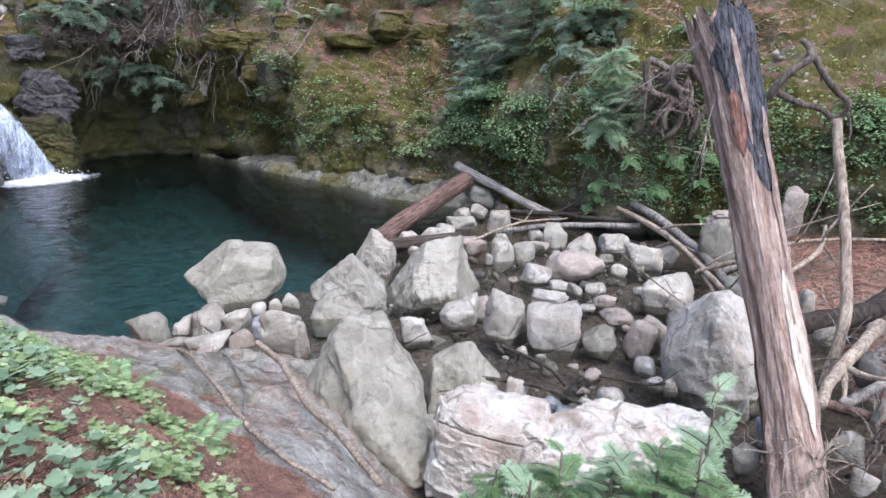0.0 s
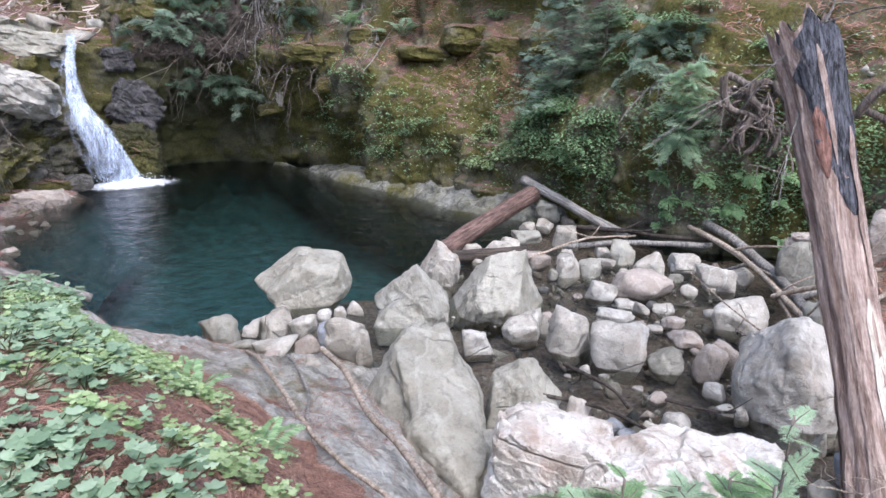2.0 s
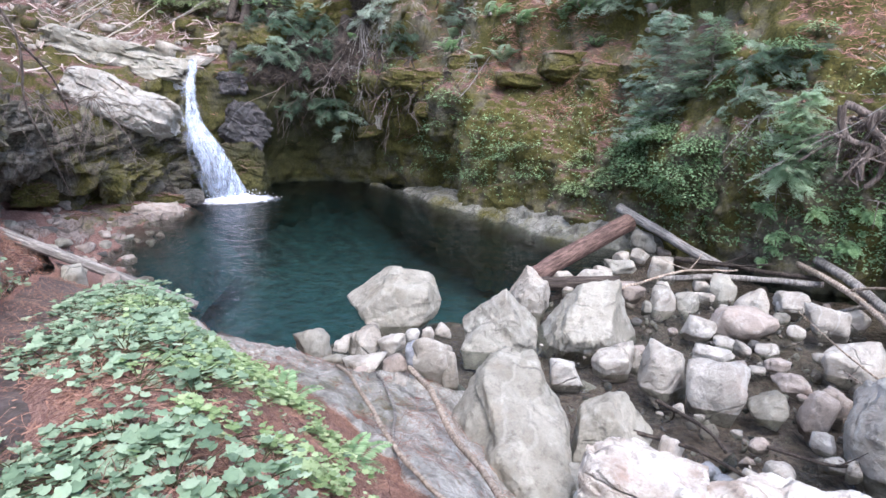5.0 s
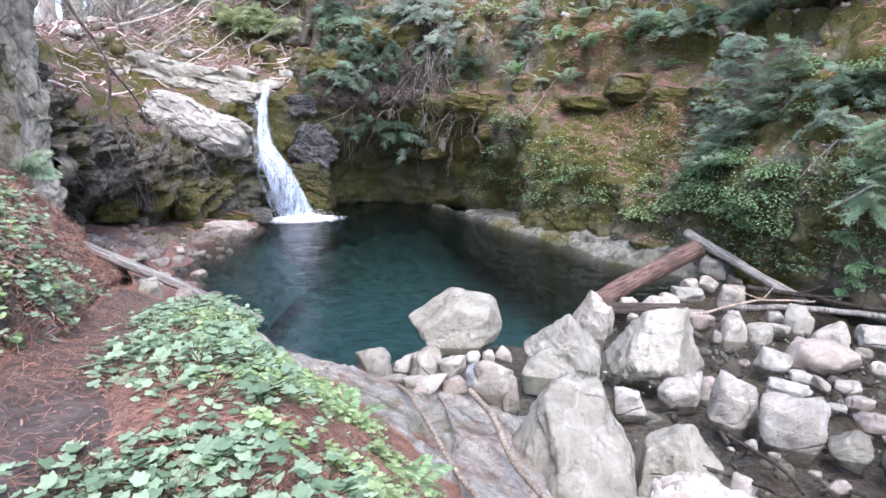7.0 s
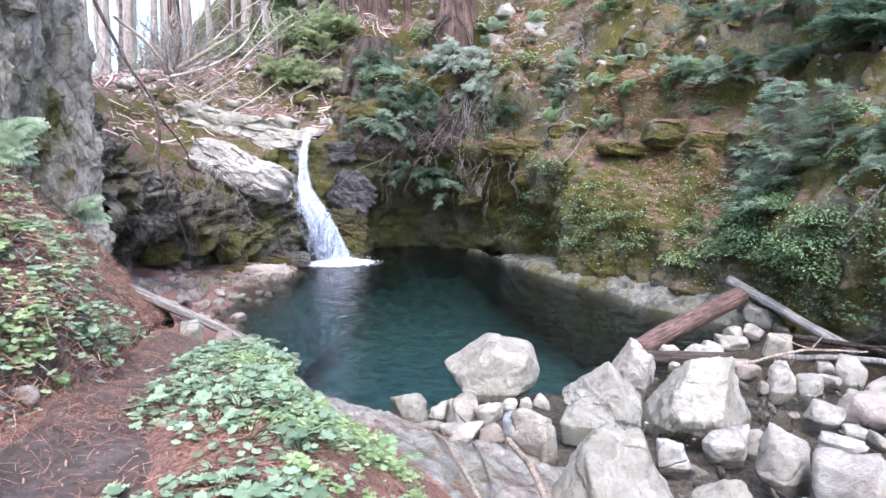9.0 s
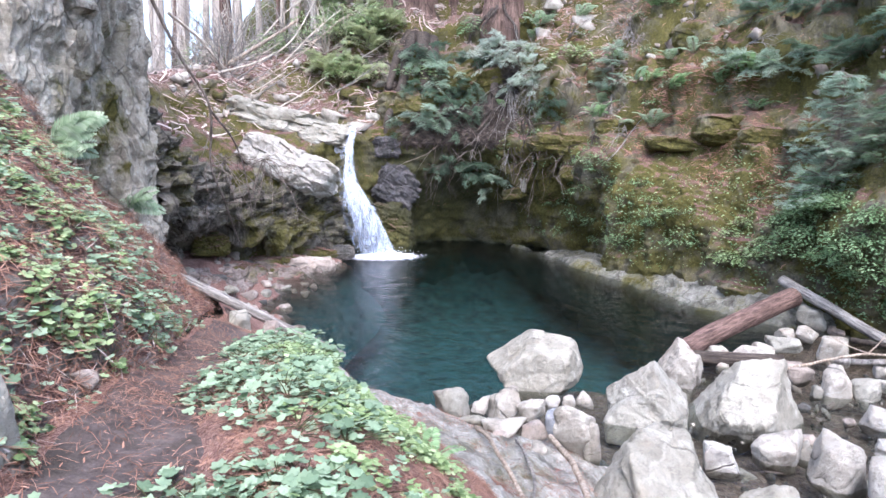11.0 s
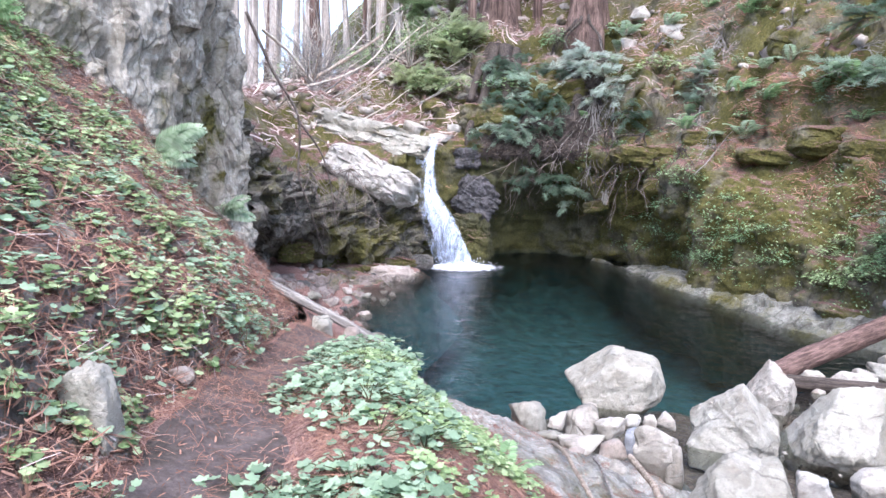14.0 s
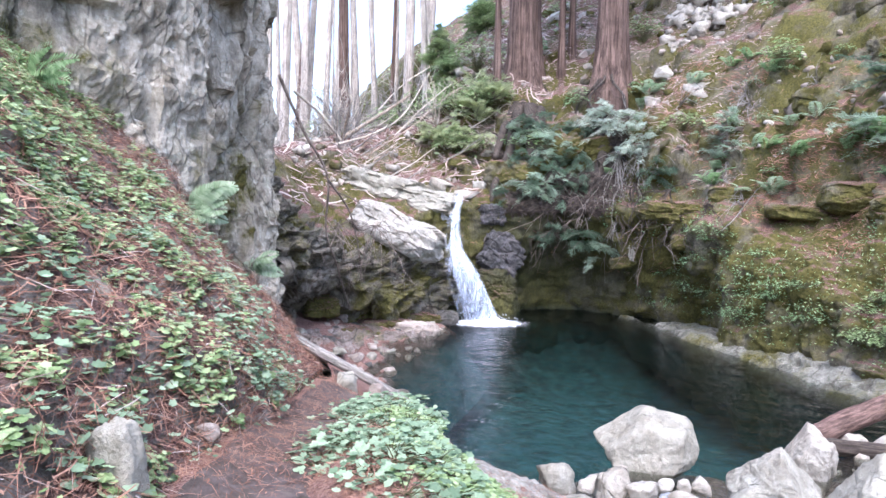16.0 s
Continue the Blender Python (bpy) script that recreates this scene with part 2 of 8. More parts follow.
def earth_material(name, rock_a, rock_b, moss_amount, duff_amount, soil=(0.045, 0.034, 0.026), rock_scale=1.0, wet=0.0, cracks=0.6, needles=1.0, falls_shade=0.0):
    """Bedrock with moss in patches and needle litter lying where it is flat enough."""
    m, nt, b = material(name)
    v = coords(nt)
    big, mid, fine = noise_tex(nt, v, 0.5, 6, 0.6), noise_tex(nt, v, 2.6 * rock_scale, 8, 0.68), noise_tex(nt, v, 17, 8, 0.75)
    needle = node(nt, "ShaderNodeTexNoise", Scale=60.0, Detail=3.0, Distortion=2.5)
    nt.links.new(coords(nt, (1, 0.35, 1)), needle.inputs["Vector"])
    needle = needle.outputs["Fac"]
    rock = mix(nt, step(nt, mid, 0.38, 0.62), rock_a, rock_b)
    rock = mix(nt, 0.55, rock, ramp(nt, fine, [(0.25, (0.2, 0.2, 0.2)), (0.75, (0.85, 0.85, 0.85))]), "OVERLAY")
    crack = node(nt, "ShaderNodeTexVoronoi", Scale=1.9, feature="DISTANCE_TO_EDGE")
    nt.links.new(mix(nt, 0.18, coords(nt, (1, 1, 0.6)), noise_colour(nt, v, 1.7)), crack.inputs["Vector"])
    line = ramp(nt, crack.outputs["Distance"], [(0.0, (1, 1, 1)), (0.03, (0, 0, 0))])
    rock = mix(nt, calc(nt, "MULTIPLY", line, cracks), rock, (0.03, 0.026, 0.02))
    pale = noise_tex(nt, v, 5.5 * rock_scale, 9, 0.75)
    rock = mix(nt, calc(nt, "MULTIPLY", step(nt, pale, 0.54, 0.66), 0.6), rock, tuple(min(c * 1.5, 0.75) for c in rock_b))
    stain = noise_tex(nt, coords(nt, (1.6, 1.6, 0.22)), 1.8, 6, 0.65)
    rock = mix(nt, calc(nt, "MULTIPLY", step(nt, stain, 0.5, 0.68), 0.7), rock, (0.055, 0.048, 0.035))
    moss = ramp(nt, fine, [(0.3, (0.03, 0.03, 0.01)), (0.52, (0.095, 0.086, 0.024)), (0.75, (0.2, 0.175, 0.05))])
    mossy = step(nt, calc(nt, "ADD", calc(nt, "MULTIPLY", big, 0.6), calc(nt, "MULTIPLY", mid, 0.4)), 0.62 - moss_amount * 0.3, 0.72 - moss_amount * 0.3)
    col = mix(nt, mossy, rock, moss)
    duff = ramp(nt, needle, [(at, tuple(c * needles for c in rgb)) for at, rgb in ((0.3, (0.075, 0.04, 0.03)), (0.5, (0.22, 0.125, 0.1)), (0.7, (0.42, 0.28, 0.235)))])
    duff = mix(nt, calc(nt, "MULTIPLY", step(nt, fine, 0.52, 0.7), 0.75), duff, soil)
    flat = calc(nt, "ADD", upness(nt), calc(nt, "MULTIPLY", calc(nt, "SUBTRACT", mid, 0.5), 1.5))
    lying = step(nt, calc(nt, "ADD", flat, duff_amount - 0.75), 0.3, 0.5)
    col = mix(nt, lying, col, duff)
    low_dark = calc(nt, "MULTIPLY_ADD", calc(nt, "ADD", height_of(nt), calc(nt, "MULTIPLY", mid, 0.15 + 1.4 * wet)), -3.0, 0.25 + 4.6 * wet, True)
    col = mix(nt, low_dark, col, mix(nt, mid, (0.012, 0.018, 0.014), (0.04, 0.05, 0.036)))  # darkened below the waterline; wet paints shade further up the undercut's foot
    sunk = calc(nt, "MULTIPLY_ADD", calc(nt, "ADD", height_of(nt), calc(nt, "MULTIPLY", calc(nt, "SUBTRACT", mid, 0.5), 0.4)), -2.2, -0.5, True)
    col = mix(nt, sunk, col, mix(nt, mid, DEPTH_TINT[0], DEPTH_TINT[1]))  # the water's blue-green depth tint, painted on all that lies deep in the pool
    if falls_shade:  # the trees' shade around the falls, painted in as a broken dark patch
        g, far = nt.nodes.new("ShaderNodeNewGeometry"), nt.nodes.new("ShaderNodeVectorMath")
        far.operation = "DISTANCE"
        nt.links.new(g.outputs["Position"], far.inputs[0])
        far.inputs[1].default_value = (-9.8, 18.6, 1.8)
        shade_mask = calc(nt, "ADD", far.outputs["Value"], calc(nt, "MULTIPLY", calc(nt, "SUBTRACT", big, 0.5), 5.0))
        shade_mask = calc(nt, "MULTIPLY_ADD", shade_mask, -0.5, 1.75, True)
        col = mix(nt, calc(nt, "MULTIPLY", shade_mask, falls_shade), col, mix(nt, fine, (0.012, 0.014, 0.008), (0.06, 0.062, 0.03)))
    nt.links.new(col, b.inputs["Base Color"])
    b.inputs["Roughness"].default_value = 0.92
    b.inputs["Specular IOR Level"].default_value = 0.2
    h = calc(nt, "ADD", calc(nt, "MULTIPLY", mid, 1.0), calc(nt, "ADD", calc(nt, "MULTIPLY", fine, 0.45), calc(nt, "MULTIPLY", needle, 0.12)))
    bump(nt, b, h, 0.9, 0.12)
    return m


BANK = earth_material("mossy_bank", (0.11, 0.097, 0.07), (0.275, 0.247, 0.19), 0.72, 0.36, wet=0.28, needles=0.72, falls_shade=0.75)
CLIFF = earth_material("grey_cliff_rock", (0.26, 0.228, 0.175), (0.57, 0.52, 0.425), 0.36, 0.1, rock_scale=1.3)
WALL_ROCK = earth_material("dark_layered_rock", (0.1, 0.088, 0.07), (0.27, 0.245, 0.2), 0.42, -0.05, rock_scale=1.4, cracks=0.8)
LITTER = earth_material("needle_litter", (0.2, 0.165, 0.13), (0.33, 0.29, 0.24), 0.1, 0.75, cracks=0.0, needles=1.1)
SLAB = earth_material("bank_slab_rock", (0.25, 0.24, 0.205), (0.47, 0.455, 0.405), 0.2, 0.02, rock_scale=2.2, cracks=0.25)


def bark_material(name, a, b_, ridge=1.0, stretch=0.12):
    m, nt, b = material(name)
    v = coords(nt, (1, 1, stretch))
    streak, fine, big = noise_tex(nt, v, 16 * ridge, 8, 0.7), noise_tex(nt, coords(nt, (1, 1, 0.3)), 60, 5), noise_tex(nt, coords(nt), 1.7, 5)
    col = mix(nt, step(nt, streak, 0.4, 0.6), a, b_)
    col = mix(nt, calc(nt, "MULTIPLY", step(nt, big, 0.45, 0.7), 0.5), col, tuple(c * 0.4 for c in a))
    col = mix(nt, 0.5, col, ramp(nt, fine, [(0.25, (0.25, 0.25, 0.25)), (0.75, (0.8, 0.8, 0.8))]), "OVERLAY")
    nt.links.new(col, b.inputs["Base Color"])
    b.inputs["Roughness"].default_value = 0.9
    b.inputs["Specular IOR Level"].default_value = 0.2
    bump(nt, b, calc(nt, "ADD", streak, calc(nt, "MULTIPLY", fine, 0.2)), 0.9, 0.06)
    return m


REDWOOD = bark_material("redwood_bark", (0.06, 0.038, 0.029), (0.2, 0.137, 0.108), 0.8, 0.035)
SNAG_BARK = bark_material("weathered_snag_bark", (0.2, 0.135, 0.105), (0.47, 0.365, 0.305), 1.3, 0.07)
DRIFT = bark_material("driftwood", (0.24, 0.185, 0.135), (0.52, 0.435, 0.345), 1.6)
RED_LOG = bark_material("red_brown_log_bark", (0.07, 0.044, 0.036), (0.2, 0.13, 0.105), 1.4)
GREY_LOG = bark_material("grey_weathered_wood", (0.16, 0.145, 0.125), (0.38, 0.35, 0.31), 1.4)
DARK_WOOD = bark_material("dark_wet_wood", (0.035, 0.028, 0.022), (0.1, 0.08, 0.065), 1.2)
ROOT = bark_material("bare_root_wood", (0.13, 0.1, 0.08), (0.3, 0.25, 0.21), 1.5)
OLD_ROOT = bark_material("dark_root_wood", (0.075, 0.058, 0.047), (0.22, 0.18, 0.15), 1.5)


def leaf_material(name, colours, gloss=0.5, glow=0.35):
    """Leaves that let some light through, each with its own shade of the given colours."""
    m, nt, b = material(name)
    isle = nt.nodes.new("ShaderNodeNewGeometry").outputs["Random Per Island"]
    n = len(colours)
    col = ramp(nt, isle, [(i / (n - 1), c) for i, c in enumerate(colours)])
    col = mix(nt, 0.5, col, ramp(nt, noise_tex(nt, coords(nt), 3.0, 4), [(0.3, (0.3, 0.3, 0.3)), (0.7, (0.72, 0.72, 0.72))]), "OVERLAY")
    nt.links.new(col, b.inputs["Base Color"])
    b.inputs["Roughness"].default_value = gloss
    b.inputs["Specular IOR Level"].default_value = 0.35
    tr = nt.nodes.new("ShaderNodeBsdfTranslucent")
    nt.links.new(col, tr.inputs[0])
    ms = nt.nodes.new("ShaderNodeMixShader")
    ms.inputs[0].default_value = glow
    nt.links.new(b.outputs[0], ms.inputs[1]), nt.links.new(tr.outputs[0], ms.inputs[2])
    nt.links.new(ms.outputs[0], nt.nodes["Material Output"].inputs[0])
    return m


def water_material():
    m, nt, b = material("pool_water")
    nt.nodes.remove(b)
    v = coords(nt)
    ripple = calc(nt, "ADD", calc(nt, "MULTIPLY", noise_tex(nt, v, 10, 2, 0.5), 0.45), noise_tex(nt, v, 2.6, 3))
    bp = node(nt, "ShaderNodeBump", Strength=0.8, Distance=0.08)
    nt.links.new(ripple, bp.inputs["Height"])
    clear, gloss = nt.nodes.new("ShaderNodeBsdfTransparent"), nt.nodes.new("ShaderNodeBsdfGlossy")
    clear.inputs[0].default_value = (0.72, 0.75, 0.73, 1)
    gloss.inputs["Roughness"].default_value = 0.13
    fr = node(nt, "ShaderNodeFresnel", IOR=1.33)
    nt.links.new(bp.outputs[0], gloss.inputs["Normal"]), nt.links.new(bp.outputs[0], fr.inputs["Normal"])
    ms = nt.nodes.new("ShaderNodeMixShader")
    nt.links.new(fr.outputs[0], ms.inputs[0]), nt.links.new(clear.outputs[0], ms.inputs[1]), nt.links.new(gloss.outputs[0], ms.inputs[2])
    nt.links.new(ms.outputs[0], nt.nodes["Material Output"].inputs[0])
    return m


WATER = water_material()


def bed_material():
    """Gravel and silt: brown in the shallows, the water's blue-green tint painted in where the pool is deep."""
    m, nt, b = material("pool_bed")
    v = coords(nt)
    mid, fine = noise_tex(nt, v, 2.4, 7, 0.65), noise_tex(nt, v, 14, 7, 0.7)
    gravel = mix(nt, step(nt, fine, 0.4, 0.62), (0.09, 0.062, 0.046), (0.25, 0.185, 0.14))
    depth_colour = mix(nt, step(nt, mid, 0.35, 0.65), *DEPTH_TINT)
    deep = calc(nt, "ADD", height_of(nt), calc(nt, "MULTIPLY", calc(nt, "SUBTRACT", mid, 0.5), 0.5))
    sel = calc(nt, "MULTIPLY_ADD", deep, -1.8, -0.38, True)
    needle = noise_tex(nt, coords(nt, (1, 0.35, 1)), 55, 4, 0.7)
    litter = ramp(nt, needle, [(0.3, (0.07, 0.035, 0.025)), (0.5, (0.19, 0.1, 0.075)), (0.7, (0.34, 0.22, 0.17))])
    dry = calc(nt, "MULTIPLY_ADD", calc(nt, "ADD", height_of(nt), calc(nt, "MULTIPLY", calc(nt, "SUBTRACT", mid, 0.5), 0.6)), 5.0, -0.9, True)
    nt.links.new(mix(nt, dry, mix(nt, sel, gravel, depth_colour), litter), b.inputs["Base Color"])
    b.inputs["Roughness"].default_value = 0.9
    bump(nt, b, calc(nt, "ADD", mid, fine), 0.8, 0.08)
    return m


POOL_BED = bed_material()


# ---------------------------------------------------------------- the gorge
def smoothstep(x, lo, hi):
    u = np.clip((x - lo) / (hi - lo), 0, 1)
    return u * u * (3 - 2 * u)


def build_ground():
    """The valley floor: gravel creek bed with the deep pool in it, one sheet."""
    ax = np.concatenate([np.linspace(-90, -17, 25)[:-1], np.linspace(-17, 12, 190), np.linspace(12, 90, 25)[1:]])
    ay = np.concatenate([np.linspace(-60, -3, 22)[:-1], np.linspace(-3, 24, 180), np.linspace(24, 120, 25)[1:]])
    x, y = np.meshgrid(ax, ay, indexing="ij")
    p = np.stack([x, y, 0 * x], -1)
    wob = 0.12 * fbm(p, 0.5, 3, 5)
    d = np.sqrt(((x + 7.1) / 7.6) ** 2 + ((y - 15.2) / 7.6) ** 2) + wob
    z = -0.23 - 2.3 * smoothstep(-d, -1.07, -0.55) + 0.13 * fbm(p, 1.2, 4, 2) + 0.06 * fbm(p, 5, 3, 3)
    shore = x - (3.0 + 0.13 * (y - 5))
    z = z + (0.5 * smoothstep(shore, 0.2, 2.6) + 0.35 * smoothstep(shore, 2.5, 6.0)) * (1 + 0.4 * fbm(p, 0.7, 3, 8))
    z = z + 0.28 * smoothstep(y + 0.15 * x, 11.9, 14.2) * smoothstep(x, -0.4, 1.6)
    g = np.stack([x, y, z], -1)
    ob = new("ground", mesh_from("ground", g.reshape(-1, 3), grid_faces(*x.shape), POOL_BED))
    tagged(ob, "gravel creek bed and deep pool floor under clear water", "creek bed", kind="structure")
    return g


ground_grid = build_ground()


def build_water():
    ax, ay = np.linspace(-16, 12, 60), np.linspace(-4, 23, 60)
    x, y = np.meshgrid(ax, ay, indexing="ij")
    g = np.stack([x, y, 0.0 * x], -1)
    ob = new("water", mesh_from("water", g.reshape(-1, 3), grid_faces(*x.shape), WATER))
    return tagged(ob, "dark blue-green plunge pool water with small ripples", "water", kind="structure")


build_water()


def sweep(name, stations, outline, along, up, mat, rough, seed, label, category, broken=0.0, smooth=True, crag=0.0, strata=0.0):
    """A bank swept along its foot. Each station: x, y and the numbers that outline() turns into (outward, height) pairs."""
    st = catmull(stations, along)
    tan = np.gradient(st[:, :2], axis=0)
    tan /= np.linalg.norm(tan, axis=1, keepdims=True)
    k = 9
    pad = np.pad(tan, ((k, k), (0, 0)), mode="edge")
    tan = np.stack([np.convolve(pad[:, c], np.ones(2 * k + 1) / (2 * k + 1), "valid") for c in (0, 1)], 1)
    out = np.stack([-tan[:, 1], tan[:, 0]], 1)
    rows = []
    for s, o in zip(st, out):
        prof = catmull(outline(*s[2:]), up)
        rows.append(np.stack([s[0] + o[0] * prof[:, 0], s[1] + o[1] * prof[:, 0], prof[:, 1]], 1))
    g = np.array(rows)
    n = grid_normals(g)
    amount = rough * (0.9 * fbm(g * (1, 1, 1.5), 0.45, 3, seed) + 0.4 * fbm(g, 1.3, 4, seed + 9, True) + 0.16 * fbm(g, 5, 3, seed + 20, True))
    if strata:  # thin broken beds
        w = g @ np.array(Euler((0.12, -0.2, 0)).to_matrix()) * (1, 1, 2.3) + 0.12 * np.stack([fbm(g, 1.1, 3, seed + k) for k in (30, 33, 36)], -1)
        amount = amount + strata * (0.42 * blocks(w, 0.8, seed) + 0.24 * blocks(w, 1.7, seed + 7) + 0.2 * facets(w, 2.6, seed + 9) + 0.1 * facets(w, 5.5, seed + 13) + 0.06 * fbm(g * (1, 1, 2), 7, 3, seed + 19, True))
    if broken:
        w = g + 0.13 * np.stack([fbm(g, 0.9, 3, seed + k) for k in (30, 33, 36)], -1)
        amount = amount + broken * (0.95 * blocks(w * (1, 1, 0.5), 0.5, seed) + 0.36 * blocks(w * (1, 1, 0.55), 1.2, seed + 7) + 0.1 * blocks(w * (1, 1, 0.7), 3.4, seed + 13) + 0.1 * facets(w * (1, 1, 0.7), 2.4, seed + 15) + 0.08 * fbm(g * (1, 1, 0.6), 2.2, 4, seed + 17, True) + 0.05 * fbm(g, 8, 3, seed + 19, True))
    if crag:
        steep = smoothstep(-np.abs(n[..., 2]), -0.75, -0.35) * smoothstep(-g[..., 2], -4.4, -3.2)
        amount = amount + steep * (0.3 * fbm(g * (1, 1, 0.22), 1.5, 4, seed + 61, True) + 0.12 * fbm(g * (1, 1, 0.4), 4, 3, seed + 66, True))
    if crag:  # outcrops and steps on the slope above
        w = g + 0.4 * np.stack([fbm(g, 0.5, 3, seed + k) for k in (50, 53, 56)], -1)
        amount = amount + crag * smoothstep(g[..., 2], 3.6, 5.5) * smoothstep(g[..., 0], -16, -12) * (0.55 * blocks(w, 0.42, seed + 41) + 0.3 * blocks(w, 1.1, seed + 43) + 0.3 * fbm(g, 0.7, 4, seed + 45, True))
    g = g + n * amount[..., None]
    ob = new(name, mesh_from(name, g.reshape(-1, 3), grid_faces(*g.shape[:2]), mat, smooth))
    tagged(ob, label, category, kind="structure")
    return g


def wall_outline(under, lip, lip_off, rise):
    return [(under + 0.5, -2.2), (under + 0.1, -0.5), (under, 0.15), (under * 0.75 + lip_off * 0.25, 0.4 * lip), (under * 0.2 + lip_off * 0.6, 0.75 * lip),
            (lip_off, lip), (lip_off + 0.7, lip + 0.6 * rise + 0.2), (lip_off + 2.6, lip + 2.9 * rise), (lip_off + 7, lip + 6.9 * rise), (lip_off + 26, lip + 19 * rise * min(1, rise**2.5)), (lip_off + 58, lip + 19 * rise * min(1, rise**2.5) + 8 * min(1, rise**4))]


# foot x, y; undercut; lip height; lip offset; rise of the slope behind
FAR_BANK = [
    (-13.2, 6.0, 0.6, 3.0, 0.0, 0.5), (-12.2, 8.6, 1.6, 3.0, 0.2, 0.5), (-11.9, 11.2, 1.2, 2.8, 0.2, 0.45), (-11.8, 14.0, 0.5, 2.6, 0.6, 0.4),
    (-12.0, 16.4, 0.4, 3.5, 0.5, 0.34), (-10.6, 18.1, 0.9, 3.6, 0.4, 0.72), (-8.9, 19.6, 1.7, 3.5, -0.3, 1.0), (-5.9, 19.2, 0.9, 3.2, -0.2, 1.15),
    (-3.7, 17.4, 0.3, 2.6, 0.6, 1.2), (-2.0, 16.1, 0.3, 2.2, 0.9, 1.25), (-0.5, 15.0, 0.0, 1.6, 0.8, 1.4), (1.1, 14.0, 0.4, 2.1, 0.3, 1.4),
    (2.6, 12.6, 0.4, 2.5, 0.3, 1.35), (4.4, 11.7, 0.4, 2.6, 0.3, 1.3), (6.2, 10.8, 0.4, 2.3, 0.4, 1.2), (7.8, 9.3, 0.2, 1.3, 1.0, 1.0), (9.0, 6.5, 0.0, 0.8, 1.2, 0.7), (9.0, 0.0, 0.0, 0.8, 1.2, 0.7),
    (7.0, -8.0, 0.0, 0.8, 1.2, 0.7)]
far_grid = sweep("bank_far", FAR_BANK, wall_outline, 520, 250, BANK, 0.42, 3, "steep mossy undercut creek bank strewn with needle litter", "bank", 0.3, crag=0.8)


def cliff_outline(top, lean):
    return [(0.5, -0.6), (0.3, 0.6), (0.1 + 0.1 * lean, 0.25 * top), (0.25 * lean, 0.5 * top), (0.6 * lean, 0.75 * top), (lean, top), (lean + 2.0, top + 2), (lean + 8, top + 7)]


LEFT_CLIFF = [(-5.6, -9.0, 9, 1.5), (-6.9, -2.5, 10, 1.4), (-7.5, 1.2, 11, 1.2), (-8.0, 3.6, 11, 0.9), (-8.75, 5.8, 11, 0.6), (-9.4, 7.3, 11, 0.3), (-10.15, 8.2, 11, 0.2), (-12.2, 8.7, 11, 0.2), (-16, 9.0, 10, 0.5)]
sweep("cliff_left", LEFT_CLIFF, cliff_outline, 520, 280, CLIFF, 0.12, 31, "sheer fractured grey rock cliff with moss streaks", "cliff", 0.8, False)


def loft(name, ribs, along, across, mat, rough, seed, label, category):
    """A sheet through a row of ribs, each a polyline of the same count."""
    g = catmull(np.array([catmull(r, across) for r in ribs]), along)
    n = grid_normals(g)
    if n[..., 2].mean() < 0:
        g, n = g[::-1].copy(), -n[::-1]
    amount = rough * (0.6 * fbm(g, 0.9, 3, seed) + 0.45 * fbm(g, 2.6, 4, seed + 5) + 0.12 * fbm(g, 9, 3, seed + 8, True))
    shelf = smoothstep(g[..., 1] - g[..., 0], 16.0, 18.5)
    amount = amount + shelf * (0.25 * blocks(g, 1.1, seed) + 0.1 * blocks(g, 3.0, seed + 4))
    g = g + n * amount[..., None]
    ob = new(name, mesh_from(name, g.reshape(-1, 3), grid_faces(*g.shape[:2]), mat))
    return tagged(ob, label, category, kind="structure"), (g if np.linalg.norm(g[0, 0] - np.array(ribs[0][0])) < 1 else g[::-1])


# near bank: each rib runs trail edge, trail, mound crest, shoulder, slab, waterline
BANK_RIBS = [[(-2.0, -6.0, 2.1), (-0.2, -6.0, 2.0), (0.8, -6.0, 1.9), (2.2, -6.0, 1.2), (3.6, -5.8, 0.3), (4.6, -5.6, -0.5)]]
BANK_RIBS.append([(-1.6, -1.5, 2.1), (0.0, -1.2, 2.0), (0.9, -0.6, 1.9), (1.7, 0.4, 1.1), (2.4, 1.4, 0.3), (3.0, 2.4, -0.5)])
BANK_RIBS.append([(-2.2, 0.7, 2.12), (-0.7, 0.5, 2.0), (0.3, 1.0, 1.95), (0.6, 1.9, 1.1), (0.7, 3.0, 0.3), (0.8, 4.0, -0.5)])
BANK_RIBS.append([(-2.85, 1.45, 2.1), (-1.9, 1.4, 2.03), (-1.0, 1.5, 2.15), (-0.7, 2.9, 1.2), (-0.6, 4.2, 0.35), (-0.2, 5.2, -0.4)])
BANK_RIBS.append([(-3.6, 2.5, 2.0), (-2.9, 2.4, 1.93), (-2.0, 2.5, 2.08), (-1.8, 3.8, 1.2), (-1.6, 5.0, 0.45), (-1.0, 6.8, -0.3)])
BANK_RIBS.append([(-4.7, 3.9, 1.72), (-4.0, 3.9, 1.65), (-3.2, 3.8, 1.78), (-2.9, 4.7, 1.05), (-2.4, 5.7, 0.4), (-2.2, 7.6, -0.3)])
BANK_RIBS.append([(-6.0, 5.5, 1.35), (-5.2, 5.3, 1.25), (-4.1, 4.9, 1.52), (-3.6, 5.3, 0.8), (-3.6, 6.3, 0.35), (-3.8, 8.0, -0.6)])
BANK_RIBS.append([(-7.3, 7.0, 0.9), (-6.4, 6.6, 0.85), (-5.3, 6.0, 0.8), (-4.9, 6.3, 0.4), (-5.0, 7.0, 0.1), (-4.9, 8.9, -1.6)])
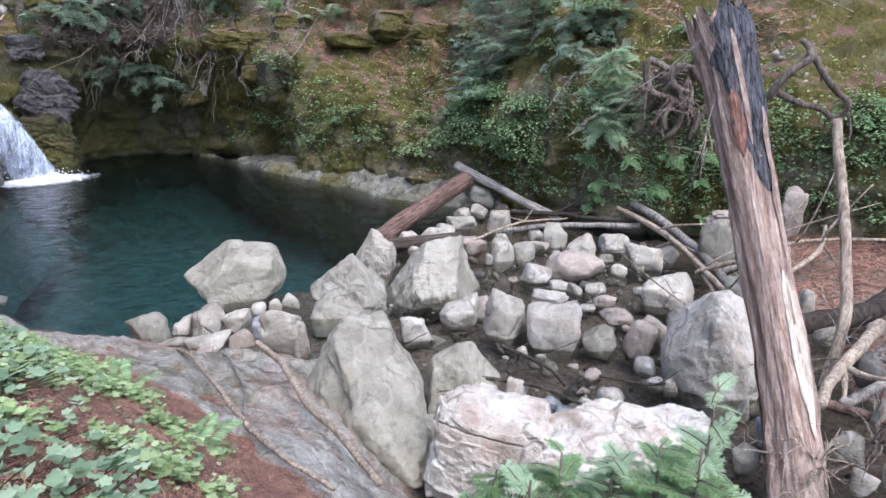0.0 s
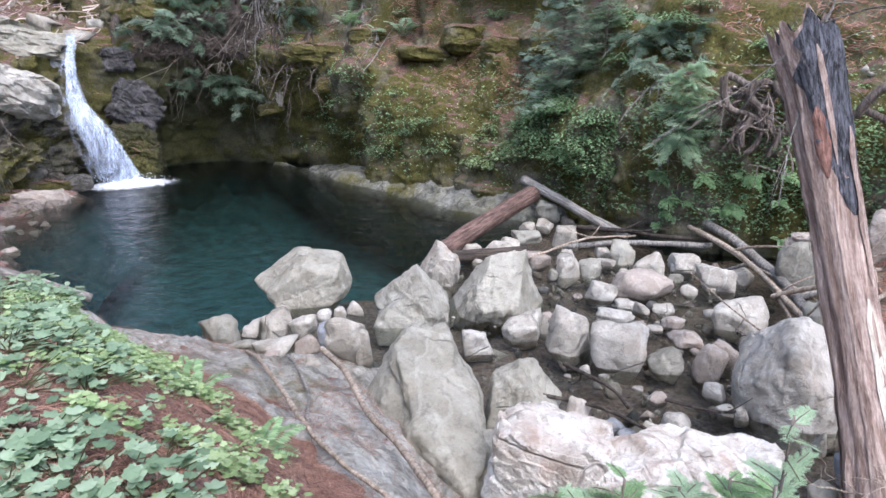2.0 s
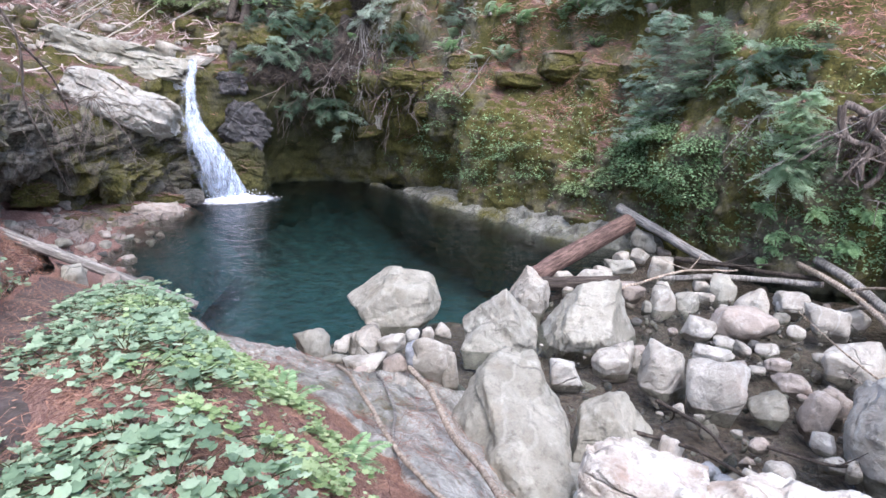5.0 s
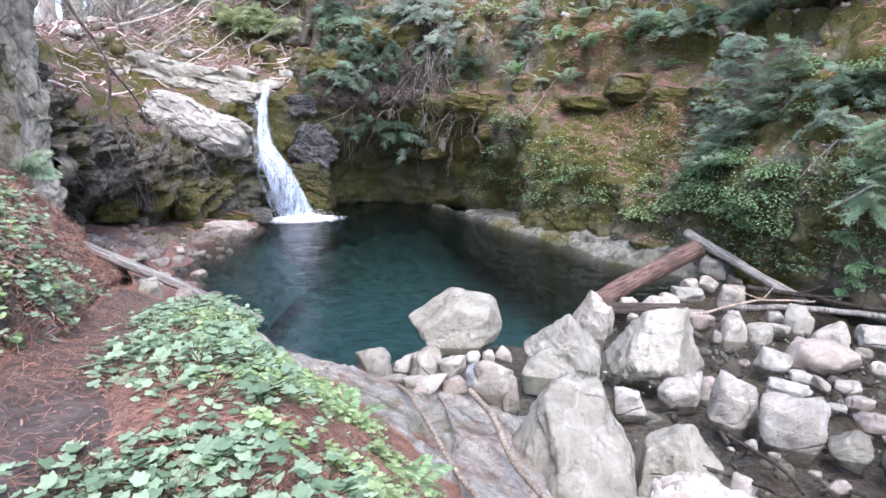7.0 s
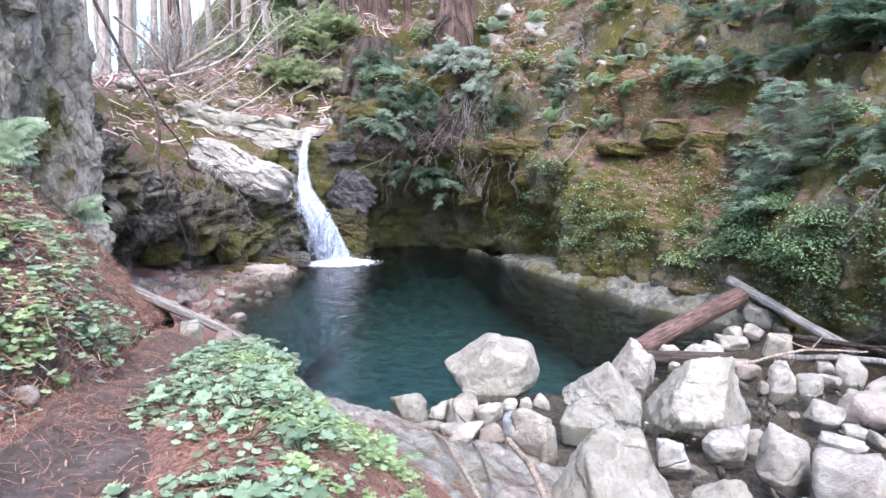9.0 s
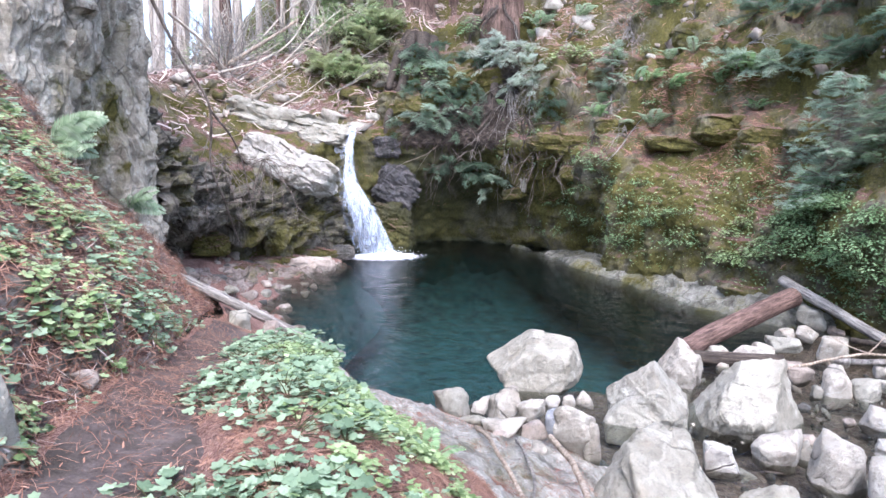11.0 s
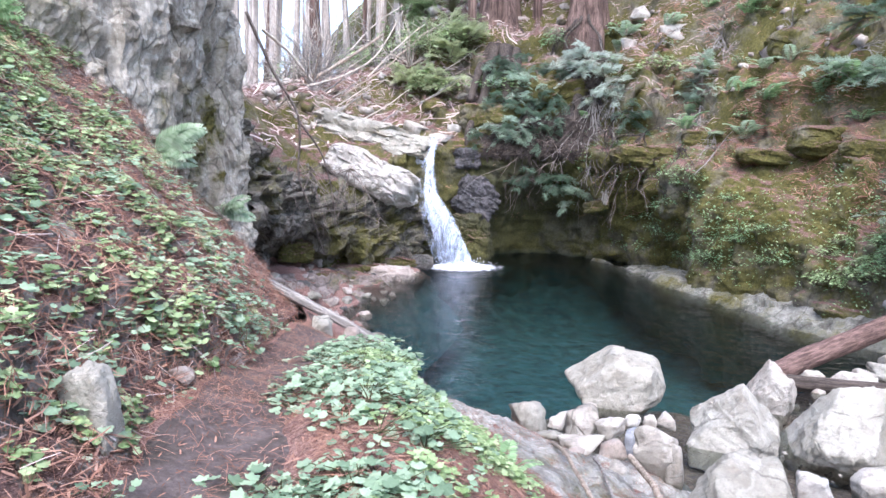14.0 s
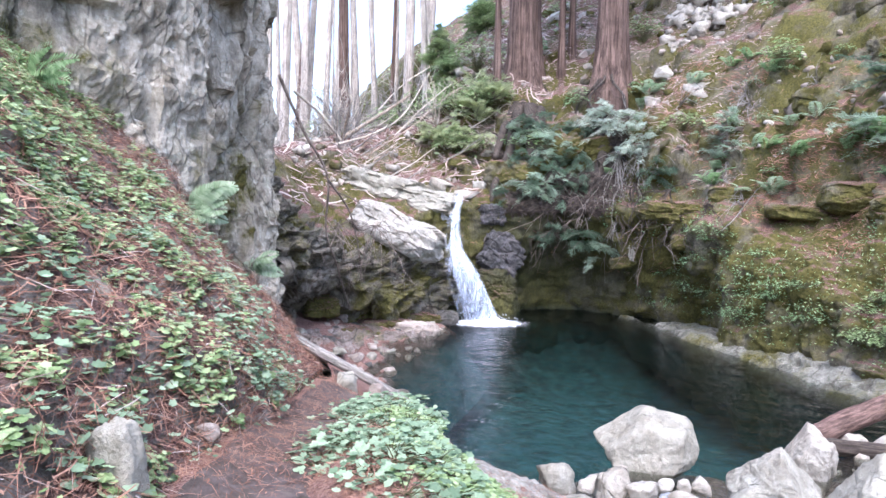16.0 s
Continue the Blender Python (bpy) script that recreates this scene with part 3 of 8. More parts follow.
BANK_RIBS.append([(-9.4, 8.6, 0.75), (-8.6, 8.4, 0.55), (-7.9, 8.3, 0.35), (-7.5, 8.5, 0.12), (-7.3, 8.8, -0.06), (-6.3, 10.1, -1.6)])
BANK_RIBS.append([(-12.4, 9.8, 0.8), (-11.4, 10.0, 0.5), (-10.7, 10.3, 0.25), (-10.2, 10.5, 0.08), (-9.8, 10.7, -0.1), (-8.4, 11.6, -1.7)])
BANK_RIBS.append([(-13.4, 12.6, 0.75), (-12.4, 12.7, 0.45), (-11.7, 12.9, 0.2), (-11.1, 13.1, 0.03), (-10.7, 13.3, -0.12), (-9.2, 13.9, -1.7)])
BANK_RIBS.append([(-13.6, 15.4, 0.6), (-12.8, 15.4, 0.4), (-12.1, 15.5, 0.2), (-11.7, 15.6, 0.05), (-11.4, 15.7, -0.1), (-10.0, 16.0, -1.7)])
bank_near, bank_grid = loft("bank_near", BANK_RIBS, 300, 110, LITTER, 0.1, 41, "trail bank of dark soil and red needle litter above a rock slab", "bank")

# layered rock wall between the cliff and the falls: a hollow at its foot, an overhang above
def overhang_outline(hollow, brow, top):
    return [(1.6, -0.5), (0.2 + hollow, 0.2), (0.15 + hollow, 0.45 * brow), (0.1 + 0.7 * hollow, 0.8 * brow), (-0.05, brow), (0.0, 0.5 * (brow + top)), (0.3, top), (1.2, top + 0.25), (2.6, top + 0.4)]


ROCK_WALL = [(-10.2, 8.0, 0.3, 2.4, 4.6), (-10.6, 9.0, 0.9, 2.15, 4.0), (-11.3, 10.4, 1.1, 1.75, 3.1), (-11.75, 11.9, 1.0, 1.45, 2.6), (-11.8, 13.4, 0.5, 0.9, 2.2), (-11.9, 15.0, 0.3, 0.6, 2.1), (-12.1, 16.6, 0.3, 0.6, 2.3), (-12.3, 17.8, 0.3, 0.6, 2.6)]
sweep("rock_wall", ROCK_WALL, overhang_outline, 420, 220, WALL_ROCK, 0.16, 331, "dark mossy layered rock wall hollowed at its foot", "rock wall", 0, False, strata=1.0)

# slope between the trail and the cliff
SLOPE_RIBS = [[(-1.9, -6.0, 2.05), (-3.6, -6.0, 3.6), (-6.2, -6.0, 6.2)]]
SLOPE_RIBS.append([(-1.55, -1.5, 2.05), (-3.4, -1.5, 3.9), (-6.9, -1.5, 7.6)])
SLOPE_RIBS.append([(-2.15, 0.7, 2.05), (-3.9, 0.9, 3.5), (-7.8, 1.2, 7.0)])
SLOPE_RIBS.append([(-2.8, 1.5, 2.03), (-4.4, 2.0, 3.2), (-8.3, 3.1, 5.25)])
SLOPE_RIBS.append([(-3.55, 2.55, 1.95), (-5.0, 3.2, 2.9), (-8.6, 4.9, 4.1)])
SLOPE_RIBS.append([(-4.85, 4.0, 1.65), (-6.2, 4.65, 2.25), (-9.2, 6.1, 2.95)])
SLOPE_RIBS.append([(-6.3, 5.65, 1.3), (-7.25, 6.1, 1.6), (-9.4, 7.1, 2.1)])
SLOPE_RIBS.append([(-7.75, 7.2, 0.85), (-8.4, 7.5, 1.0), (-9.8, 8.0, 1.2)])
SLOPE_SOIL = earth_material("dark_slope_soil", (0.14, 0.12, 0.1), (0.26, 0.23, 0.2), 0.1, 0.6, soil=(0.03, 0.024, 0.019), cracks=0.0, needles=0.62)
slope, slope_grid = loft("slope_left", SLOPE_RIBS, 300, 190, SLOPE_SOIL, 0.32, 51, "steep slope of red needle litter under low green plants", "slope")

# the trodden trail, a strip on the bank
TRAIL = earth_material("dark_trail_soil", (0.085, 0.068, 0.06), (0.15, 0.12, 0.108), 0.0, -0.12, cracks=0.0)


def strip_of(grid, lo, hi, rise, i0, i1):
    """A sheet that lies on part of another grid, a little above it and let in at its edges."""
    g = grid[i0:i1, lo:hi].copy()
    u, w = np.linspace(0, 1, g.shape[1])[None], np.linspace(0, 1, g.shape[0])[:, None]
    edge = np.minimum(np.minimum(u, 1 - u) * 5, np.minimum(w, 1 - w) * 12).clip(0, 1)
    edge = edge + 0.5 * fbm(g, 1.6, 3, 61)
    g = g[::-1].copy()
    edge = edge[::-1]
    g[..., 2] += np.where(edge > 0.5, 1, -1) * rise * np.minimum(np.abs(edge - 0.5) * 3, 1)
    return g


tg = strip_of(bank_grid, 1, 31, 0.025, 20, 215)
tagged(new("trail", mesh_from("trail", tg.reshape(-1, 3), grid_faces(*tg.shape[:2]), TRAIL)), "trodden trail of dark soil with scattered red needles", "trail", kind="structure")

sg = strip_of(bank_grid, 66, 110, 0.09, 40, 225)
sg = sg + np.array([0, 0, 1.0]) * (0.07 * fbm(sg, 1.7, 4, 71, True) + 0.03 * fbm(sg, 6, 3, 73, True) + 0.08 * facets(sg, 1.0, 75) + 0.08 * blocks(sg, 1.3, 76) + 0.05 * facets(sg, 3.2, 77) + 0.02 * facets(sg, 8.0, 78))[..., None]
tagged(new("slab", mesh_from("slab", sg.reshape(-1, 3), grid_faces(*sg.shape[:2]), SLAB)), "grey bedrock slab at the foot of the bank with dry needles", "rock slab", kind="structure")

hg = strip_of(bank_grid, 14, 108, 0.05, 226, 298)
hg = hg + np.array([0, 0, 1.0]) * (0.1 * blocks(hg, 0.9, 85) + 0.08 * facets(hg, 2.2, 86) + 0.03 * facets(hg, 5, 87))[..., None]
SHELF = earth_material("shelf_rock", (0.15, 0.115, 0.095), (0.34, 0.29, 0.255), 0.3, 0.05, rock_scale=1.5)
tagged(new("rock_shelf", mesh_from("rock_shelf", hg.reshape(-1, 3), grid_faces(*hg.shape[:2]), SHELF, False)), "reddish broken bedrock shelf at the head of the pool", "rock shelf", kind="structure")

# pale rock apron along the waterline of the far bank
def apron_outline(height, reach):
    return [(0.4, -1.4), (-0.1 * reach, -0.3), (0.05 * reach, 0.05), (0.3 * reach, 0.4 * height), (0.65 * reach, 0.8 * height), (reach, height * 1.1), (reach + 1.2, height * 1.3)]


APRON = [(-7.8, 20.5, -0.2, 0.5), (-6.0, 19.2, 0.05, 0.8), (-4.45, 17.6, 0.3, 1.1), (-2.95, 16.4, 0.45, 1.3), (-1.85, 15.4, 0.7, 1.6), (-0.75, 14.4, 0.95, 1.8), (0.6, 13.9, 0.75, 1.4), (1.9, 13.4, 0.3, 0.9)]
APRON_ROCK = earth_material("water_worn_rock", (0.13, 0.127, 0.1), (0.31, 0.3, 0.258), 0.46, -0.3, wet=0.1)
sweep("rock_apron", APRON, apron_outline, 240, 60, APRON_ROCK, 0.16, 81, "pale water-worn rock at the foot of the mossy bank", "bedrock", 0.13)


def ground_at(x, y, grid=far_grid):
    """The height of the far bank at a place."""
    d = (grid[..., 0] - x) ** 2 + (grid[..., 1] - y) ** 2
    near = grid[d < d.min() + 0.02]
    return float(near[:, 2].max())


# ---------------------------------------------------------------- stones
BASE_PLANES = [(-1, 0, 0, 0.86), (1, 0, 0, 0.86), (0, -1, 0, 0.86), (0, 1, 0, 0.86), (0, 0, 1, 0.84), (0, 0, -1, 0.95)]


def stone_mesh(name, size, seed, mat, level=4, planes=None, sharp=34, rough=1.0):
    """An angular creek stone standing on z = 0: a block bounded by broken faces, edges slightly worn, then roughened.
    planes: its main faces, as a direction (right, away, up) and how far out it lies."""
    rng = np.random.default_rng(seed)
    bm = bmesh.new()
    bmesh.ops.create_icosphere(bm, subdivisions=level, radius=1.0)
    v = np.array([p.co[:] for p in bm.verts])
    faces = [[q.index for q in f.verts] for f in bm.faces]
    bm.free()
    flat = list(planes or [])
    if planes is None:
        for n in BASE_PLANES:
            flat.append((n[0] + rng.normal(0, 0.36), n[1] + rng.normal(0, 0.36), n[2] + rng.normal(0, 0.3), n[3] * rng.uniform(0.7, 1.08)))
    for _ in range(11 if planes is None else 5):
        n = rng.normal(size=3)
        flat.append((n[0], n[1], 0.8 * n[2], rng.uniform(0.74, 1.0) if planes is None else rng.uniform(0.92, 1.08)))
    bent = v + 0.07 * np.stack([fbm(v, 1.2, 2, seed + k) for k in (1, 2, 3)], -1)
    total = 0.0
    for a, b, c, d in flat:
        n = np.array((a, b, c)) / math.sqrt(a * a + b * b + c * c)
        total = total + np.maximum(bent @ n / d, 1e-4) ** sharp
    v = v * (total ** (-1 / sharp))[:, None]
    out = v / (np.linalg.norm(v, axis=1, keepdims=True) + 1e-9)
    split = v @ np.array(Euler(rng.uniform(-0.8, 0.8, 3)).to_matrix()) * (0.5, 0.5, 2.6)
    v = v + out * (rough * (0.05 * fbm(v, 1.6, 3, seed) + 0.035 * fbm(v, 4.0, 3, seed + 3, True) + 0.09 * facets(v, 1.3, seed + 5) + 0.05 * blocks(v, 1.2, seed + 7) + 0.02 * blocks(v, 3.2, seed + 9) + 0.035 * facets(v, 4.0, seed + 8) + 0.04 * fbm(split, 1.5, 3, seed + 6, True)))[:, None]
    v -= v.min(0)
    v /= v.max(0)
    v[:, 2] = (v[:, 2] - 0.14) / 0.86
    v = (v - (0.5, 0.5, 0)) * size
    return mesh_from(name, v, faces, mat)


TONES = {"grey": "grey", "pale": "pale grey", "white": "whitish", "pink": "pinkish", "buff": "buff-grey", "bluish": "bluish", "dark": "dark wet", "wet": "dark wet", "quartz": "rust-stained white"}


def stone(at, size, turn, seed, tone, name="stone", label="", level=4, tip=0, roll=0, **shape):
    sink = 0.04 * size[2]
    ob = new(name, stone_mesh(name, size, seed, STONE[tone], level, **shape))
    ob.matrix_basis = pose(at[0], at[1], at[2] - sink, tip, roll, turn)
    return tagged(ob, label or f"{TONES[tone]} angular creek stone lying in the shallow creek", "stone", "stones of the creek")


def boulder(at, size, turn, seed, tone, planes, label="", **shape):
    return stone(at, size, turn, seed, tone, "boulder", label or f"large {TONES[tone]} weathered boulder resting in the creek", 6, planes=planes, **shape)


boulder((-3.04, 8.93, -0.14), (1.46, 1.1, 0.87), 19, 1, "buff", [(-0.66, -0.12, 0.74, 0.56), (0.24, -0.1, 0.96, 0.66), (1, -0.2, 0.2, 0.86), (-0.95, -0.3, 0.0, 0.92), (0, -1, 0.12, 0.8), (0, 1, 0.3, 0.85), (-0.75, -0.1, -0.65, 0.82), (0.75, -0.2, -0.65, 0.88), (0, 0, -1, 0.9)],
        "large buff-grey rounded boulder standing in the pool", rough=0.75, sharp=20)
boulder((-1.12, 9.74, -0.14), (0.74, 0.6, 0.82), 7, 15, "pale", [(-0.72, -0.2, 0.66, 0.62), (0.22, -0.2, 0.95, 0.8), (1, -0.3, -0.15, 0.84), (0.3, -0.95, -0.1, 0.75), (-0.8, -0.5, -0.2, 0.8), (0, 1, 0, 0.9), (0, 0, -1, 0.9)])
boulder((-1.28, 8.25, -0.14), (1.06, 0.8, 0.92), 9, 14, "grey", [(-0.66, -0.25, 0.7, 0.5), (0.78, -0.25, 0.58, 0.6), (-0.1, -0.9, 0.42, 0.6), (0.5, -0.85, 0.1, 0.8), (0, 1, 0.4, 0.7), (1, 0, 0, 0.95), (-1, 0, 0, 0.95), (0, 0, -1, 0.9)])
boulder((-0.24, 8.62, -0.16), (1.5, 1.15, 1.04), -4, 16, "buff", [(0.05, -0.55, 0.83, 0.52), (-0.75, -0.3, 0.6, 0.56), (0.1, -0.75, -0.65, 0.58), (0.9, -0.2, 0.35, 0.92), (0.5, -0.4, -0.76, 0.7), (0, 1, 0.1, 0.9), (-0.5, -0.8, -0.1, 0.8), (0, 0, -1, 0.75)], rough=1.1)
boulder((-0.78, 5.66, -0.16), (1.16, 2.35, 0.8), 22, 13, "buff", [(0.05, -0.03, 1, 0.62), (0.75, 0.0, 0.66, 0.72), (1, 0, 0.1, 0.86), (-0.95, 0, 0.3, 0.88), (-0.7, 0.72, 0.2, 0.92), (0.6, 0.8, 0.1, 0.9), (0.2, 1, 0.1, 0.9), (-0.62, -0.78, 0.1, 0.86), (0.5, -0.86, 0.0, 0.9), (0, -1, -0.15, 0.92), (0, 0, -1, 0.9)],
        "large buff-grey slab boulder tilted over the slab and creek", tip=19, roll=7, rough=1.3)
boulder((0.2, 5.82, -0.14), (0.82, 0.66, 0.76), -1, 20, "buff", [(0.7, -0.25, 0.66, 0.58), (-0.15, -0.85, 0.5, 0.66), (-0.95, -0.1, 0.2, 0.85), (-0.4, -0.1, 0.9, 0.8), (0.85, -0.5, 0.0, 0.88), (0, 1, 0.1, 0.85), (0, 0, -1, 0.9)])
boulder((2.88, 6.3, -0.16), (1.06, 0.9, 1.14), -24, 328, "white", [(-0.62, -0.3, 0.72, 0.66), (0.66, -0.25, 0.7, 0.66), (0.1, -0.95, 0.3, 0.72), (-0.5, -0.85, -0.1, 0.84), (0.6, -0.8, -0.1, 0.86), (-0.1, -0.1, 1, 0.88), (0, 1, 0.1, 0.85), (1, 0, -0.1, 0.9), (-1, 0, -0.2, 0.9), (0, 0, -1, 0.9)],
        "large smooth pale boulder with rusty stains beside the snag", rough=0.9, sharp=18)
boulder((-0.18, 5.15, -0.12), (0.52, 0.4, 0.36), 3, 21, "grey", [(0, -0.9, 0.4, 0.7), (0.2, 0, 1, 0.75), (1, 0, 0, 0.9), (-1, 0, 0, 0.9), (0, 1, 0, 0.9), (0, 0, -1, 0.9)], "grey block wedged under the slab boulder")

# x, y, foot, width, depth, height, turn and tone of each stone
CREEK_STONES = [
    (-3.49, 7.06, 0.10, 0.46, 0.36, 0.37, 27, "grey"),
    (-2.88, 7.32, 0.10, 0.42, 0.33, 0.36, 22, "pale"),
    (-3.13, 7.18, 0.15, 0.24, 0.19, 0.17, 24, "pale"),
    (-2.53, 7.36, 0.12, 0.35, 0.28, 0.25, 19, "pale"),
    (-2.39, 7.81, 0.10, 0.19, 0.15, 0.17, 17, "white"),
    (-2.11, 6.92, 0.20, 0.17, 0.14, 0.28, 17, "bluish"),
    (-1.77, 6.58, 0.20, 0.43, 0.25, 0.55, 16, "pale"),
    (-1.56, 6.58, 0.20, 0.18, 0.14, 0.40, 14, "pale"),
    (-2.58, 6.56, 0.22, 0.50, 0.39, 0.19, 22, "pale"),
    (-2.22, 6.58, 0.22, 0.29, 0.23, 0.25, 19, "pink"),
    (-2.04, 6.11, 0.28, 0.24, 0.19, 0.14, 19, "pale"),
    (-2.05, 8.10, 0.10, 0.23, 0.18, 0.16, 15, "pale"),
    (-2.97, 6.63, 0.20, 0.37, 0.26, 0.14, 25, "buff"),
    (-2.20, 7.89, 0.10, 0.17, 0.13, 0.18, 16, "pale"),
    (-2.50, 6.23, 0.30, 0.18, 0.14, 0.10, 22, "pink"),
    (-0.32, 7.33, -0.04, 0.39, 0.30, 0.36, 3, "white"),
    (0.21, 7.79, -0.04, 0.49, 0.38, 0.42, -1, "pale"),
    (0.50, 7.99, -0.04, 0.16, 0.12, 0.28, -3, "pale"),
    (0.78, 7.52, -0.04, 0.54, 0.42, 0.62, -6, "pale"),
    (1.34, 7.23, -0.04, 0.62, 0.48, 0.61, -10, "white"),
    (1.50, 8.60, -0.04, 0.50, 0.39, 0.18, -10, "white"),
    (1.85, 7.12, -0.04, 0.42, 0.33, 0.34, -14, "buff"),
    (2.29, 6.92, -0.04, 0.36, 0.28, 0.49, -18, "pink"),
    (2.57, 7.29, -0.04, 0.36, 0.28, 0.40, -19, "pink"),
    (3.11, 8.51, -0.04, 0.67, 0.53, 0.49, -20, "pale"),
    (3.20, 10.05, -0.04, 0.60, 0.47, 0.44, -17, "white"),
    (3.69, 10.32, -0.04, 0.34, 0.27, 0.32, -19, "pale"),
    (1.97, 9.64, -0.04, 0.97, 0.75, 0.44, -11, "pink"),
    (1.40, 9.41, -0.04, 0.46, 0.36, 0.29, -8, "white"),
    (1.85, 9.53, -0.04, 0.40, 0.31, 0.15, -11, "pink"),
    (1.71, 9.08, -0.04, 0.31, 0.25, 0.13, -10, "pale"),
    (1.89, 8.85, -0.04, 0.22, 0.18, 0.20, -12, "pale"),
    (0.97, 10.35, -0.04, 0.38, 0.30, 0.50, -5, "pale"),
    (1.32, 10.37, -0.04, 0.36, 0.29, 0.37, -7, "grey"),
    (1.94, 11.15, -0.04, 0.43, 0.34, 0.47, -10, "grey"),
    (2.33, 10.68, -0.04, 0.51, 0.40, 0.44, -12, "pale"),
    (2.92, 10.86, -0.04, 0.52, 0.41, 0.37, -15, "white"),
    (2.74, 9.69, -0.04, 0.24, 0.19, 0.20, -16, "pale"),
    (1.66, 11.52, -0.04, 0.28, 0.23, 0.25, -8, "pale"),
    (1.67, 11.03, -0.04, 0.32, 0.25, 0.14, -8, "pale"),
    (0.44, 10.83, -0.04, 0.53, 0.42, 0.30, -2, "pink"),
    (-0.15, 11.41, -0.04, 0.65, 0.51, 0.29, 1, "pale"),
    (-0.67, 11.47, -0.04, 0.44, 0.35, 0.22, 4, "pale"),
    (0.76, 13.68, 0.12, 0.49, 0.39, 0.44, -3, "grey"),
    (0.33, 12.93, 0.05, 0.33, 0.26, 0.19, -1, "pale"),
    (0.68, 13.01, 0.05, 0.35, 0.28, 0.25, -3, "pale"),
    (1.04, 12.15, 0.00, 0.47, 0.37, 0.39, -5, "pale"),
    (0.30, 12.23, 0.05, 0.58, 0.46, 0.20, -1, "grey"),
    (1.17, 13.55, 0.05, 0.28, 0.22, 0.17, -5, "pink"),
    (-0.01, 11.92, 0.00, 0.36, 0.29, 0.20, 0, "pale"),
    (0.93, 6.94, -0.04, 0.16, 0.13, 0.14, -7, "pale"),
    (1.14, 6.85, -0.04, 0.12, 0.09, 0.09, -9, "pale"),
    (1.64, 6.38, -0.04, 0.19, 0.15, 0.16, -14, "pink"),
    (2.25, 6.51, -0.04, 0.23, 0.18, 0.20, -19, "white"),
    (2.27, 6.19, -0.04, 0.18, 0.14, 0.14, -20, "pale"),
    (2.40, 6.10, -0.04, 0.14, 0.11, 0.17, -21, "pale"),
    (1.68, 5.75, -0.04, 0.26, 0.21, 0.27, -16, "white"),
    (1.47, 5.82, -0.04, 0.15, 0.12, 0.12, -14, "pale"),
    (1.11, 5.77, -0.04, 0.21, 0.16, 0.16, -10, "bluish"),
    (0.76, 5.84, -0.04, 0.24, 0.19, 0.36, -7, "quartz"),
    (1.23, 5.69, -0.04, 0.21, 0.16, 0.08, -12, "bluish"),
    (2.27, 7.89, -0.04, 0.44, 0.35, 0.23, -16, "pink"),
    (2.23, 8.43, -0.04, 0.30, 0.24, 0.17, -14, "pink"),
    (2.21, 8.93, -0.04, 0.29, 0.23, 0.17, -14, "pale"),
    (1.97, 8.28, -0.04, 0.20, 0.16, 0.08, -13, "pale"),
    (2.85, 8.87, -0.04, 0.21, 0.17, 0.15, -17, "pale"),
    (2.35, 7.63, -0.04, 0.15, 0.12, 0.07, -17, "pink"),
    (1.79, 8.39, -0.04, 0.16, 0.13, 0.10, -12, "pink"),
    (2.68, 10.33, -0.04, 0.24, 0.19, 0.16, -14, "grey"),
    (1.93, 10.56, -0.04, 0.22, 0.18, 0.12, -10, "pale"),
    (0.71, 10.15, -0.04, 0.16, 0.13, 0.22, -4, "grey"),
    (0.54, 9.61, -0.04, 0.18, 0.15, 0.11, -3, "dark"),
    (1.04, 9.34, -0.04, 0.14, 0.11, 0.11, -6, "pink"),
    (0.70, 7.54, -0.04, 0.17, 0.13, 0.07, -5, "dark"),
    (3.11, 9.88, -0.04, 0.16, 0.13, 0.12, -17, "buff"),
    (1.47, 6.60, -0.04, 0.12, 0.10, 0.07, -12, "pale"),
    (4.17, 9.51, 0.30, 0.56, 0.33, 0.70, -23, "grey"),
    (3.83, 7.95, 0.10, 0.35, 0.28, 0.59, -25, "grey"),
    (4.55, 7.63, 0.15, 0.18, 0.14, 0.43, -30, "white"),
    (4.31, 6.79, 0.25, 0.24, 0.19, 0.21, -32, "pale"),
    (4.16, 5.75, 0.30, 0.28, 0.22, 0.32, -35, "dark"),
    (2.97, 5.15, 0.00, 0.23, 0.18, 0.27, -29, "bluish"),
    (2.59, 4.75, 0.00, 0.22, 0.17, 0.27, -28, "grey"),
    (3.41, 4.72, 0.20, 0.26, 0.20, 0.21, -35, "grey"),
    (3.27, 4.27, 0.20, 0.18, 0.14, 0.21, -37, "pale"),
    (5.75, 10.57, 0.50, 0.39, 0.27, 0.74, -28, "pink"),
    (2.89, 5.52, 0.05, 0.12, 0.10, 0.21, -27, "grey"),
    (4.89, 6.81, 0.35, 0.19, 0.15, 0.17, -35, "pale"),
    (3.87, 5.09, 0.30, 0.11, 0.09, 0.22, -37, "grey"),
    (3.73, 5.35, 0.25, 0.11, 0.08, 0.12, -34, "pale"),
    (3.46, 4.27, 0.25, 0.12, 0.09, 0.26, -38, "grey"),
]
for k, (x, y, z, w, d, h, turn, tone) in enumerate(CREEK_STONES):
    stone((x, y, z - 0.12 * h), (w * 1.06, d * 1.08, h * 1.1), turn, 1200 + k, tone, level=4 if w > 0.3 else 3)


